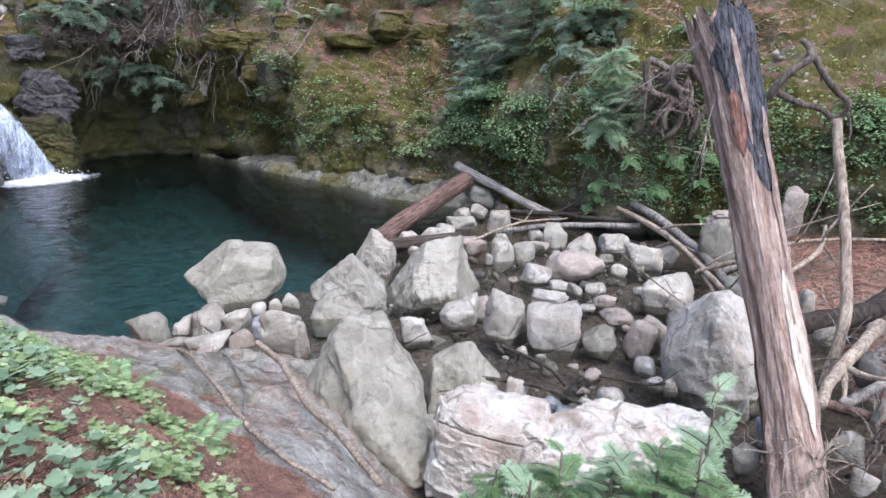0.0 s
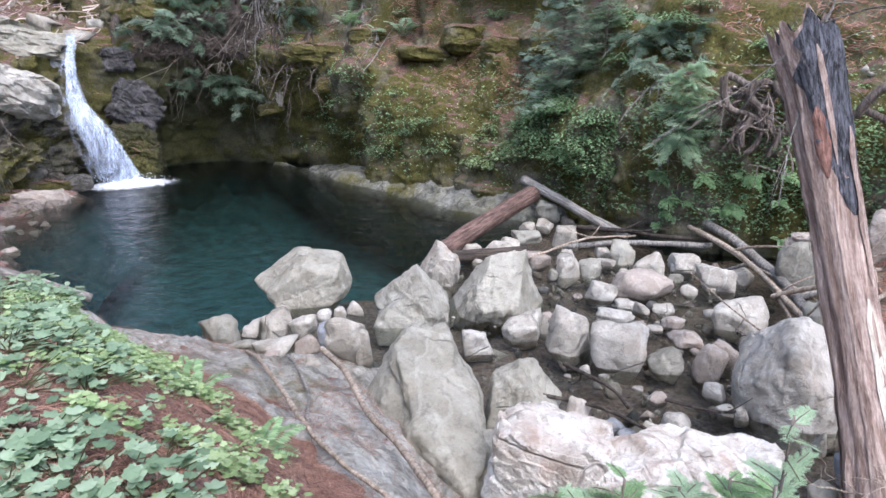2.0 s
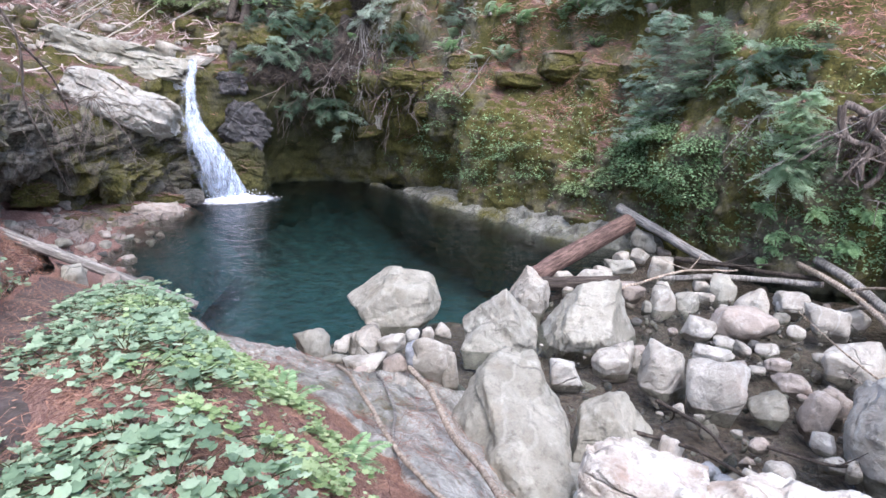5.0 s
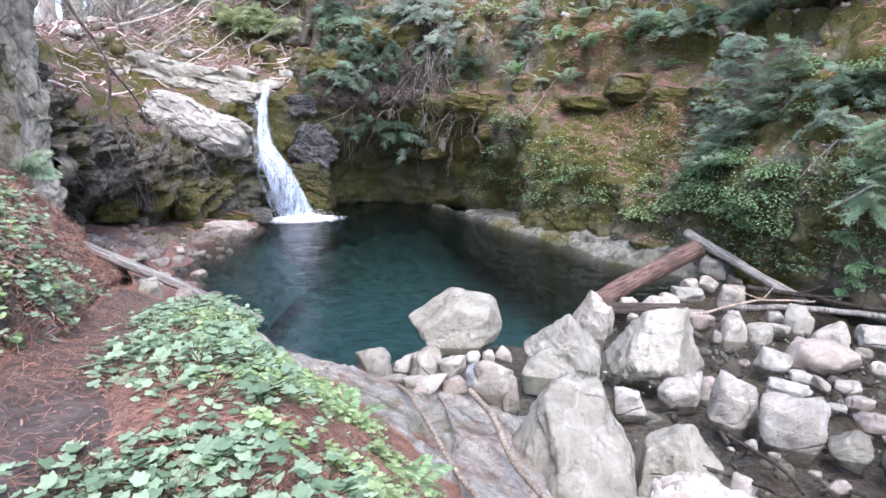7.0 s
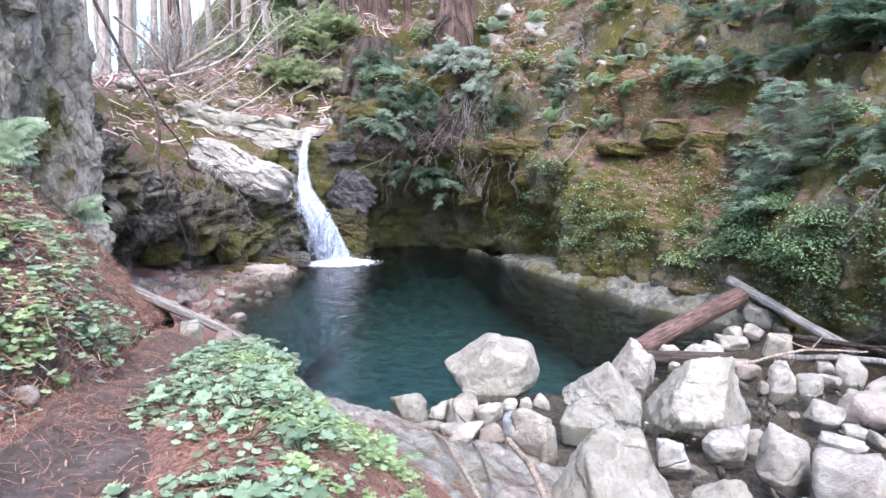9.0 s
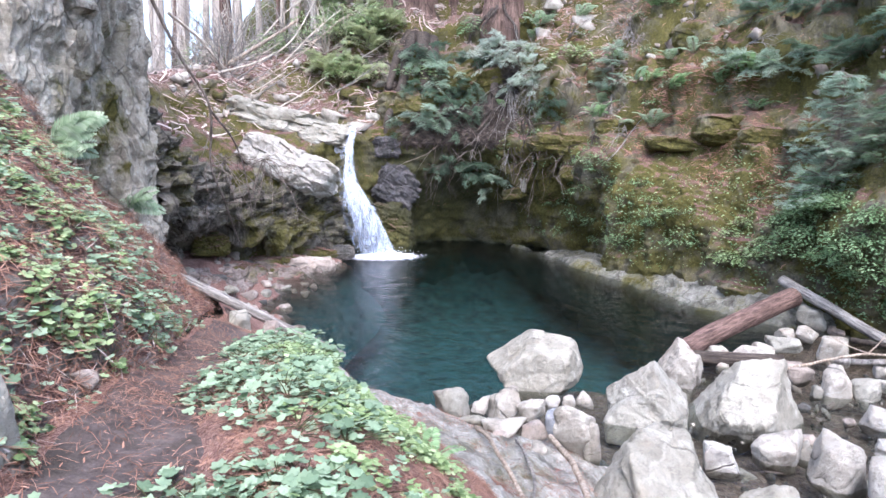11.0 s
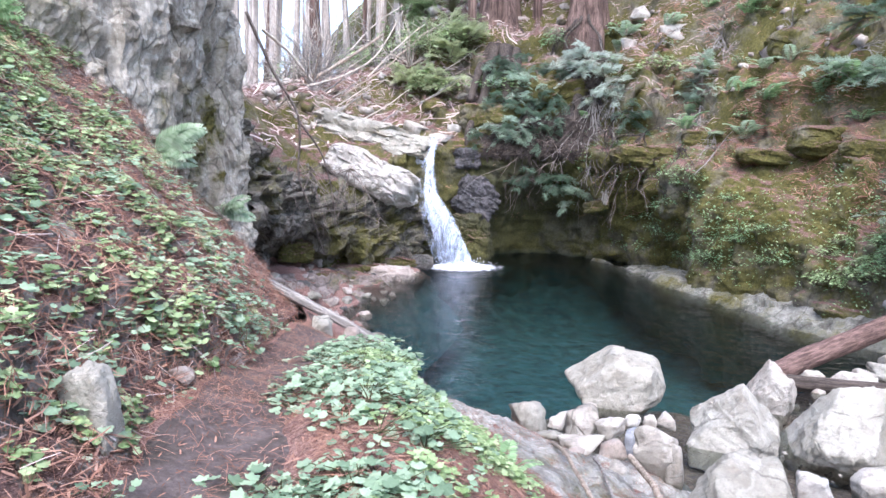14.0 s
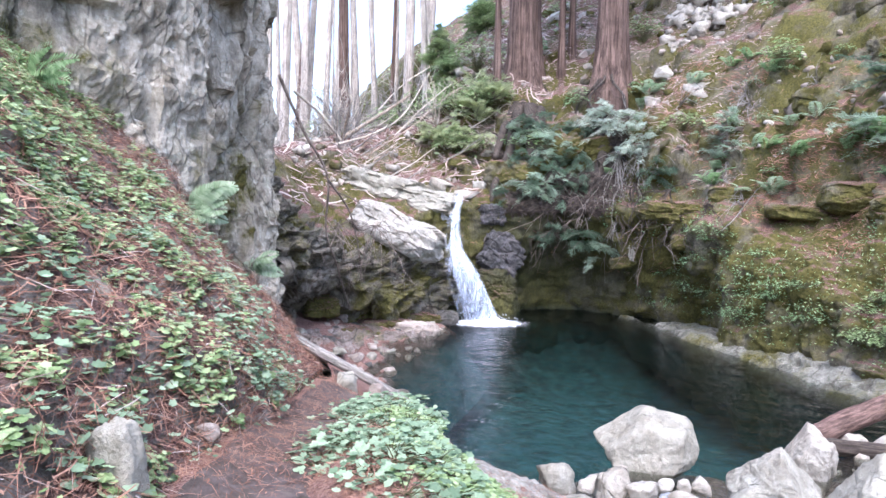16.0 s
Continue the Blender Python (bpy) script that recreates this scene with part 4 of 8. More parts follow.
# ---------------------------------------------------------------- logs
def log(name, start, end, r0, r1, mat, label, seed=0, sag=0.0, sides=20, rough=0.12, category="log"):
    a, b = np.array(start, float), np.array(end, float)
    t = np.linspace(0, 1, 24)[:, None]
    length = np.linalg.norm(b - a)
    pts = a + (b - a) * t
    side = np.cross(b - a, (0, 0, 1))
    side /= np.linalg.norm(side) + 1e-9
    pts = pts + side * (0.02 * length * fbm(np.c_[t * 3, 0 * t, 0 * t + seed], 1, 2, seed))[:, None] - np.array([0, 0, 1]) * sag * (4 * t * (1 - t))
    # built along its own z, so that the grain follows it
    m = look((0, 0, 0), a - b).to_3x3()
    inv = np.array(m.inverted())
    v, f = tube((pts - a) @ inv.T, np.linspace(r0, r1, 24), sides, rough, seed)
    ob = new(name, mesh_from(name, v, f, mat))
    ob.matrix_basis = Matrix.Translation(a) @ m.to_4x4()
    return tagged(ob, label, category)


log("fallen_log", (-1.2, 11.05, 0.12), (0.42, 13.4, 0.72), 0.17, 0.18, RED_LOG, "red-brown barkless log lying across the pool outlet", 3)
log("fallen_log", (0.22, 14.2, 0.86), (2.15, 12.1, 0.22), 0.1, 0.085, GREY_LOG, "grey weathered split log leaning on the bank", 4)
log("fallen_log", (-1.1, 11.0, 0.02), (0.3, 11.25, 0.1), 0.13, 0.11, DARK_WOOD, "dark wet log half sunk among creek stones", 8)
log("pole", (-8.5, 6.85, 1.55), (-5.78, 7.96, 0.2), 0.085, 0.062, GREY_LOG, "pale bare pole lying from the bank over the pool", 5, rough=0.06)


def curved(name, points, r0, r1, mat, label, category, seed=0, sides=7, wander=0.015, forks=0):
    """A crooked branch through the given points, with short broken side twigs."""
    rng = np.random.default_rng(seed)
    pts = catmull(points, 30)
    size = np.linalg.norm(pts[-1] - pts[0])
    pts = pts + wander * size * np.stack([fbm(pts + 9 * k, 3 / size, 3, seed + k) for k in range(3)], -1)
    org = pts[0].copy()
    pieces = [tube(pts - org, np.linspace(r0, r1, 30), sides, 0.2, seed)]
    for _ in range(forks):
        i = rng.integers(6, 26)
        d = rng.normal(size=3) + 0.8 * (pts[i] - pts[i - 2]) / (np.linalg.norm(pts[i] - pts[i - 2]) + 1e-9)
        d /= np.linalg.norm(d)
        n = np.linspace(0, 1, 7)[:, None]
        q = pts[i] - org + d * n * size * rng.uniform(0.12, 0.3) + rng.normal(size=3) * n**2 * size * 0.08
        pieces.append(tube(q, np.linspace(r1 * 0.9, r1 * 0.35, 7), 5))
    v, f = merged(pieces)
    ob = new(name, mesh_from(name, v, f, mat))
    ob.location = org
    return tagged(ob, label, category)


DRY = "dry fallen branch lying on the bank"
curved("branch", [(3.2, 11.9, 0.5), (3.68, 10.42, 0.4), (3.77, 8.45, 0.3), (3.7, 7.16, 0.3)], 0.05, 0.035, DRIFT, "long pale branch lying over the creek stones", "branch", 11, forks=3)
curved("branch", [(3.5, 11.9, 0.6), (3.92, 10.55, 0.42), (3.88, 8.51, 0.3), (3.6, 6.9, 0.2)], 0.08, 0.06, GREY_LOG, "thick grey branch lying over the creek stones", "branch", 12, forks=2)
curved("branch", [(3.3, 12.0, 0.42), (3.75, 10.0, 0.34), (3.6, 8.0, 0.2), (3.2, 6.4, 0.1)], 0.028, 0.018, DRIFT, "thin dry branch lying over the creek stones", "branch", 13, forks=4)
curved("branch", [(3.64, 8.94, 0.28), (4.0, 8.57, 0.57), (4.3, 8.2, 0.7)], 0.04, 0.035, DRIFT, "pale crooked branch propped on a stone", "branch", 14)
curved("branch", [(1.0, 11.45, 0.2), (2.19, 11.52, 0.26), (3.5, 11.4, 0.3)], 0.05, 0.05, GREY_LOG, "straight grey branch lying across creek stones", "branch", 15)
curved("branch", [(0.3, 10.6, 0.2), (1.3, 11.3, 0.35), (2.3, 11.9, 0.3)], 0.025, 0.015, DRIFT, "thin dry branch lying across creek stones", "branch", 16, forks=3)
curved("branch", [(-2.72, 6.1, 0.45), (-2.1, 5.1, 0.8), (-1.54, 4.24, 0.98), (-0.97, 3.39, 1.16), (-0.52, 2.97, 1.18)], 0.022, 0.015, DRIFT, "brown stick lying on the rock slab", "stick", 17)
curved("branch", [(-1.85, 5.95, 0.62), (-1.55, 5.6, 0.6), (-1.3, 5.2, 0.62), (-0.77, 4.16, 0.7), (-0.32, 3.27, 0.95)], 0.034, 0.024, DRIFT, "pale crooked stick lying on the rock slab", "stick", 18, wander=0.03)
curved("branch", [(-2.25, 6.1, 0.42), (-1.7, 5.0, 0.65), (-1.45, 4.3, 0.85), (-1.2, 3.7, 1.05)], 0.016, 0.01, GREY_LOG, "thin grey twig lying on the rock slab", "stick", 19)
curved("branch", [(0.4, 5.86, 0.25), (1.02, 5.82, 0.16), (1.55, 5.45, 0.08)], 0.022, 0.015, DARK_WOOD, "thin wet twig lying in the creek", "stick", 21, forks=1)
curved("branch", [(1.7, 6.3, 0.05), (2.3, 6.1, 0.06), (2.7, 6.4, 0.1)], 0.02, 0.012, DARK_WOOD, "thin wet twig lying in the creek", "stick", 22, forks=2)
curved("branch", [(0.7, 7.0, 0.05), (1.15, 6.5, 0.06), (1.3, 6.1, 0.04)], 0.025, 0.015, DARK_WOOD, "thin wet twig lying in the creek", "stick", 23, forks=1)
curved("branch", [(4.45, 6.1, 0.75), (3.75, 5.6, 0.48), (3.4, 5.2, 0.36)], 0.065, 0.05, DRIFT, "pale broken branch in the debris by the snag", "branch", 24, forks=2)
curved("branch", [(3.3, 5.35, 0.4), (3.6, 5.28, 0.3), (4.0, 5.15, 0.24)], 0.06, 0.045, RED_LOG, "tan broken branch in the debris by the snag", "branch", 25)
curved("branch", [(3.7, 5.4, 0.2), (4.2, 5.5, 0.45), (4.6, 5.7, 0.5)], 0.05, 0.04, GREY_LOG, "pale split branch in the debris by the snag", "branch", 26)
curved("branch", [(4.0, 6.9, 0.4), (4.9, 7.0, 0.5), (5.8, 7.6, 0.7)], 0.13, 0.11, DARK_WOOD, "dark rotting log in the debris by the snag", "log", 27)
curved("branch", [(4.4, 8.3, 0.35), (5.3, 8.9, 0.6), (6.0, 10.0, 0.7)], 0.04, 0.025, DRIFT, DRY, "branch", 28, forks=3)
curved("branch", [(4.0, 9.6, 0.3), (5.4, 9.4, 0.6), (6.6, 8.9, 0.8)], 0.035, 0.02, DRIFT, DRY, "branch", 29, forks=3)
curved("branch", [(1.3, 12.5, 0.25), (2.4, 12.0, 0.3), (3.6, 11.5, 0.35)], 0.05, 0.035, DARK_WOOD, "dark wet branch lying on the mud under the bank", "branch", 30, forks=2)
curved("leaning_pole", [(4.02, 6.18, -0.02), (4.24, 6.41, 0.71), (4.27, 6.73, 1.61), (4.21, 7.11, 2.68)], 0.064, 0.05, DRIFT, "bare leaning dead trunk broken off at the top", "dead trunk", 31, 12)
curved("hanging_branch", [(-9.9, 8.2, 5.95), (-9.74, 8.63, 4.99), (-9.63, 9.19, 4.11), (-9.89, 9.36, 3.02), (-10.01, 9.81, 2.19), (-10.52, 10.71, 1.2)], 0.032, 0.012, ROOT, "bare dead branch hanging from the cliff edge", "branch", 32, forks=9)
curved("hanging_branch", [(-9.63, 9.19, 4.05), (-9.86, 9.96, 3.47), (-10.05, 10.47, 2.75), (-10.33, 10.9, 1.84)], 0.025, 0.01, ROOT, "bare dead twig hanging below the cliff", "branch", 33, forks=9)
curved("leaning_pole", [(-17.6, 16.2, 5.4), (-17.0, 18.2, 6.6), (-16.5, 20.2, 7.9)], 0.08, 0.05, DRIFT, "pale fallen pole propped across the upstream gully", "dead trunk", 34, forks=3)
CHAR = bark_material("charred_wood", (0.016, 0.016, 0.018), (0.14, 0.14, 0.155), 2.2)
BARE = bark_material("stripped_wood", (0.42, 0.36, 0.28), (0.66, 0.6, 0.5), 1.5)
RUST_BARK = bark_material("rusty_bark", (0.12, 0.06, 0.046), (0.3, 0.165, 0.125), 2.0)


STICK = "thin pale fallen pole in the upstream gully"
curved("leaning_pole", [(-16.43, 16.11, 5.6), (-15.85, 17.49, 6.13), (-15.47, 18.6, 6.94), (-15.12, 19.65, 8.5)], 0.042, 0.018, BARE, STICK, "dead trunk", 50, forks=3)
curved("leaning_pole", [(-15.58, 18.25, 6.1), (-14.99, 19.5, 7.43), (-14.67, 20.48, 8.17)], 0.030, 0.018, BARE, STICK, "dead trunk", 51, forks=3)
curved("leaning_pole", [(-14.84, 16.24, 5.3), (-14.08, 17.67, 6.43), (-13.43, 18.91, 7.6)], 0.027, 0.012, DRIFT, STICK, "dead trunk", 52, forks=4)
curved("leaning_pole", [(-17.0, 18.9, 7.2), (-16.63, 19.98, 8.29), (-16.22, 21.08, 9.14)], 0.030, 0.018, BARE, STICK, "dead trunk", 53, forks=2)
curved("leaning_pole", [(-16.64, 14.41, 7.23), (-16.6, 15.35, 6.72), (-16.43, 16.38, 5.8)], 0.054, 0.036, BARE, "pale fallen pole leaning in the upstream gully", "dead trunk", 54)
rng = np.random.default_rng(58)
for k in range(16):
    x, y = rng.uniform(-17.5, -12.5), rng.uniform(16.5, 21.5)
    z, s = ground_at(x, y), rng.uniform(0.6, 1.3)
    curved("dead_stick", [(x - 0.8 * s, y - 0.5 * s, z - 0.1), (x, y, z + 0.45 * s), (x + 0.6 * s, y + 0.7 * s, z + 1.1 * s)], 0.028, 0.012, BARE if k % 2 else GREY_LOG, "thin bleached stick lying in the upstream gully", "stick", 800 + k, 5, forks=3)


# ---------------------------------------------------------------- the snag
def build_snag():
    axis = catmull([(2.74, 4.05, -0.2), (2.86, 4.77, 0.71), (2.8, 5.6, 1.92), (2.63, 6.22, 3.24), (2.53, 6.46, 3.72)], 60)
    ob = empty("snag", axis[0])
    tagged(ob, "tall broken redwood snag, charred at the top, with peeling bark", "dead tree")
    rel = axis - axis[0]
    turned = look((0, 0, 0), axis[0] - axis[-1]).to_3x3()  # built along its own z, so that the grain follows it
    back = np.array(turned.inverted())
    ob.matrix_basis = Matrix.Translation(Vector(axis[0])) @ turned.to_4x4()
    ang = np.linspace(0, 2 * np.pi, 56, endpoint=False)
    t = np.linspace(0, 1, 60)
    tan = np.gradient(rel, axis=0)
    tan /= np.linalg.norm(tan, axis=1, keepdims=True)
    a = np.cross(tan, (0, 1, 0.2))
    a /= np.linalg.norm(a, axis=1, keepdims=True)
    b = np.cross(tan, a)

    def shell(radius, lo, hi, a0, a1, n, mat, name, label, seed, jag=0.0, ragged=0.0, base=None):
        i0, i1 = int(lo * 59), int(hi * 59) + 1
        th = np.linspace(a0, a1, n)
        if ragged:
            w = (np.linspace(-1, 1, i1 - i0)[:, None])
            mid, half = 0.5 * (a0 + a1), 0.5 * (a1 - a0)
            wide = np.sqrt(np.clip(1 - w**2, 0.02, 1)) * (1 + ragged * fbm(np.c_[w * 4, 0 * w, 0 * w], 1, 3, seed)[:, None])
            th = mid + half * np.linspace(-1, 1, n)[None] * wide
        else:
            th = np.repeat(th[None], i1 - i0, 0)
        ring = a[i0:i1, None] * np.cos(th)[..., None] + b[i0:i1, None] * np.sin(th)[..., None]
        flute = 0.05 * np.cos(5 * th + 1.0) + 0.03 * np.cos(11 * th)
        q = rel[i0:i1, None] + ring * 0.2
        r = radius * (1 + 0.3 * smoothstep(t[i0:i1, None], 0.45, 0.95)) * (1 + flute + 0.1 * fbm(q * (1, 1, 0.25), 7, 4, 6, True) + 0.05 * fbm(q, 3, 3, seed))
        v = rel[i0:i1, None] + ring * r[..., None]
        if jag:
            top = np.clip((t[i0:i1, None] - 0.86) / 0.14, 0, 1)
            v = v + tan[i0:i1, None] * (top * jag * fbm(np.stack([np.cos(th), np.sin(th), 0 * th], -1) * 2.3, 1, 4, 77))[..., None]
        return part(name, mesh_from(name, v.reshape(-1, 3) @ back.T, grid_faces(v.shape[0], v.shape[1]), mat), base or ob, label)

    taper = 0.195
    bole = shell(taper, 0, 1, 0, 2 * np.pi, 72, SNAG_BARK, "trunk", "peeling grey-brown redwood bark", 6, 0.3)
    shell(taper * 0.72, 0.6, 1, 0, 2 * np.pi, 40, CHAR, "hollow_core", "charred black hollow inside", 7, 0.25)
    shell(taper * 1.05, 0.55, 0.985, 0.95, 3.0, 34, CHAR, "charred_side", "burnt blue-black wood", 8, 0.35, 0.6, bole)
    shell(taper * 1.06, 0.2, 0.44, 1.55, 2.1, 10, BARE, "bare_patch", "stripped cream-coloured wood", 9, 0, 0.5, bole)
    shell(taper * 1.055, 0.6, 0.7, 0.95, 1.4, 10, RUST_BARK, "flaked_patch", "flaking red-brown bark", 10, 0, 0.5, bole)
    for k in range(22):
        th = 0.29 * k
        lo = 0.03 + 0.083 * ((k * 3) % 8)
        shell(taper * (1.05 + 0.012 * (k % 4)), lo, lo + 0.22, th, th + 0.2, 6, SNAG_BARK, "bark_strip", "", 20 + k, 0, 0.4, bole)
    return ob


build_snag()


# ---------------------------------------------------------------- falls and ledges
def ledge(at, size, turn, roll, tip, seed, tone, label, relief=1.0):
    """Bedrock: a rough block broken along its joints."""
    n = 40
    bm = bmesh.new()
    bmesh.ops.create_cube(bm, size=2.0)
    bmesh.ops.subdivide_edges(bm, edges=bm.edges[:], cuts=n, use_grid_fill=True)
    v = np.array([p.co[:] for p in bm.verts])
    faces = [[q.index for q in f.verts] for f in bm.faces]
    bm.free()
    v = v / (np.sum(np.abs(v) ** 5, 1) ** 0.2)[:, None] * (1 - 0.12 * np.abs(vnoise(v * 1.3, seed)))[:, None]
    rng = np.random.default_rng(seed)
    for _ in range(5):
        nn = rng.normal(size=3)
        nn /= np.linalg.norm(nn)
        over = np.maximum(v @ nn - np.quantile(v @ nn, rng.uniform(0.92, 0.98)), 0)
        v = v - np.outer(over * 0.97, nn)
    v = v * (np.array(size) * 0.5)
    out = v / (np.linalg.norm(v, axis=1, keepdims=True) + 1e-9)
    big = max(size)
    v = v + out * (relief * big * (0.085 * blocks(v * (1, 1, 2.0), 2.4 / big, seed) + 0.05 * blocks(v * (1, 1, 2.2), 6 / big, seed + 3) + 0.02 * blocks(v, 14 / big, seed + 5) + 0.012 * fbm(v, 9 / big, 3, seed, True)))[:, None]
    ob = new("ledge_rock", mesh_from("ledge_rock", v, faces, BANK if tone == "mossy" else STONE[tone], False))
    ob.matrix_basis = pose(at[0], at[1], at[2] + size[2] * 0.4, tip, roll, turn)
    return tagged(ob, label, "bedrock")


QUARTZ = "broken white quartz block with rusty stains in the creek"
for at, size, turn, roll, seed in (((0.45, 4.6, -0.1), (1.0, 0.85, 0.95), -12, 6, 221), ((1.02, 4.35, -0.1), (0.85, 0.8, 0.8), 20, -8, 222), ((1.5, 4.95, -0.15), (0.95, 0.75, 0.62), -20, 5, 223), ((2.05, 5.1, -0.15), (0.7, 0.6, 0.5), 15, -6, 224), ((0.75, 5.15, -0.1), (0.4, 0.35, 0.4), 30, 0, 225)):
    ledge(at, size, turn, roll, 0, seed, "quartz", QUARTZ, 0.45)
ledge((4.5, 10.1, 0.1), (0.6, 0.5, 0.9), -20, 5, 0, 226, "pink", "pinkish broken rock at the foot of the bank")
WHITE_LEDGE = "pale sloping bedrock ledge beside the waterfall"
ledge((-12.5, 14.75, 2.25), (2.8, 2.3, 1.15), 38, 26, -8, 201, "white", WHITE_LEDGE, 0.55)
ledge((-14.0, 16.7, 3.4), (3.9, 2.6, 1.05), 38, 15, -6, 202, "buff", "long cracked bedrock ledge above the waterfall", 0.7)
ledge((-15.8, 15.2, 3.6), (1.6, 1.2, 0.7), 20, 10, 0, 203, "grey", "grey broken rock on the litter slope")
ledge((-12.75, 17.0, 2.9), (0.9, 0.9, 1.05), 30, 0, 0, 204, "bluish", "wet bluish rock at the lip of the waterfall")
ledge((-11.35, 18.2, 3.0), (0.9, 0.8, 0.7), 30, 0, 0, 205, "wet", "wet grey rock at the lip of the waterfall")
ledge((-10.9, 18.1, 1.5), (1.4, 0.9, 1.3), 40, 25, 0, 206, "wet", "wet purple-grey rock behind the waterfall")
ledge((-10.9, 17.8, 0.1), (1.2, 1.0, 1.6), 20, 0, 0, 207, "mossy", "dark wet rock behind the waterfall")
ledge((-11.2, 19.5, 3.3), (2.2, 1.6, 2.0), 35, 0, 0, 231, "mossy", "dark mossy rock above the lip of the waterfall")
ledge((-9.6, 20.9, 4.3), (2.6, 1.6, 1.9), 20, 0, 0, 232, "mossy", "dark mossy rock gripped by redwood roots")
ledge((-7.6, 21.0, 4.0), (2.0, 1.5, 1.6), -10, 0, 0, 233, "mossy", "dark mossy rock on the steep bank")
ledge((-2.4, 20.2, 4.4), (1.8, 1.4, 1.3), 10, 0, 0, 234, "mossy", "dark mossy outcrop on the upper slope")
ledge((-0.6, 21.6, 6.4), (2.6, 2.0, 1.9), 30, 0, 0, 235, "mossy", "dark mossy outcrop on the upper slope")
ledge((-12.4, 11.6, 0.7), (0.9, 0.8, 0.55), 50, 0, 0, 209, "mossy", "mossy boulder under the overhang")
for x, y, w, d, turn, seed, tone in ((-11.2, 14.0, 1.3, 0.8, 45, 211, "pink"), (-12.0, 12.0, 1.5, 0.9, 60, 213, "mossy"), (-12.0, 13.6, 1.8, 0.9, 75, 214, "mossy"), (-11.9, 15.2, 1.4, 0.8, 70, 215, "mossy"), (-11.6, 15.8, 1.0, 0.8, 40, 216, "dark")):
    ledge((x, y, -0.05 if tone == "pink" else 0.0), (w, d, 0.42), turn, 4, 0, seed, tone, "pinkish flat bedrock shelf at the pool's edge" if tone == "pink" else "mossy bedrock shelf at the pool's edge", 0.5)


def foam_material(name, lo, hi, scale, stretch):
    m, nt, b = material(name)
    f = noise_tex(nt, coords(nt, stretch), scale, 7, 0.7)
    b.inputs["Base Color"].default_value = (0.7, 0.79, 0.95, 1)
    b.inputs["Roughness"].default_value = 0.35
    clear = nt.nodes.new("ShaderNodeBsdfTransparent")
    ms = nt.nodes.new("ShaderNodeMixShader")
    nt.links.new(step(nt, f, lo, hi), ms.inputs[0])
    nt.links.new(clear.outputs[0], ms.inputs[1]), nt.links.new(b.outputs[0], ms.inputs[2])
    nt.links.new(ms.outputs[0], nt.nodes["Material Output"].inputs[0])
    return m


SHEET = foam_material("falling_water", 0.42, 1.2, 14, (1, 1, 0.12))
VEIL = foam_material("thin_falling_water", 0.42, 1.6, 7, (1, 1, 0.2))


def froth_material():
    """White froth, whole in its middle and breaking up into flecks towards its edge."""
    m, nt, b = material("white_froth")
    v = coords(nt)
    away = nt.nodes.new("ShaderNodeVectorMath")
    away.operation = "LENGTH"
    nt.links.new(coords(nt, (0.78, 1.15, 0)), away.inputs[0])
    cover = calc(nt, "SUBTRACT", calc(nt, "ADD", 0.92, calc(nt, "MULTIPLY", noise_tex(nt, v, 7, 7, 0.7), 1.1)), calc(nt, "MULTIPLY", away.outputs["Value"], 1.12))
    b.inputs["Base Color"].default_value = (0.84, 0.88, 0.93, 1)
    b.inputs["Roughness"].default_value = 0.4
    clear, ms = nt.nodes.new("ShaderNodeBsdfTransparent"), nt.nodes.new("ShaderNodeMixShader")
    nt.links.new(step(nt, cover, 0.36, 1.0), ms.inputs[0])
    nt.links.new(clear.outputs[0], ms.inputs[1]), nt.links.new(b.outputs[0], ms.inputs[2])
    nt.links.new(ms.outputs[0], nt.nodes["Material Output"].inputs[0])
    return m


FROTH = froth_material()
FALL_SIDE, FALL_FRONT = np.array((0.82, 0.57, 0.0)), np.array((0.57, -0.82, 0.0))


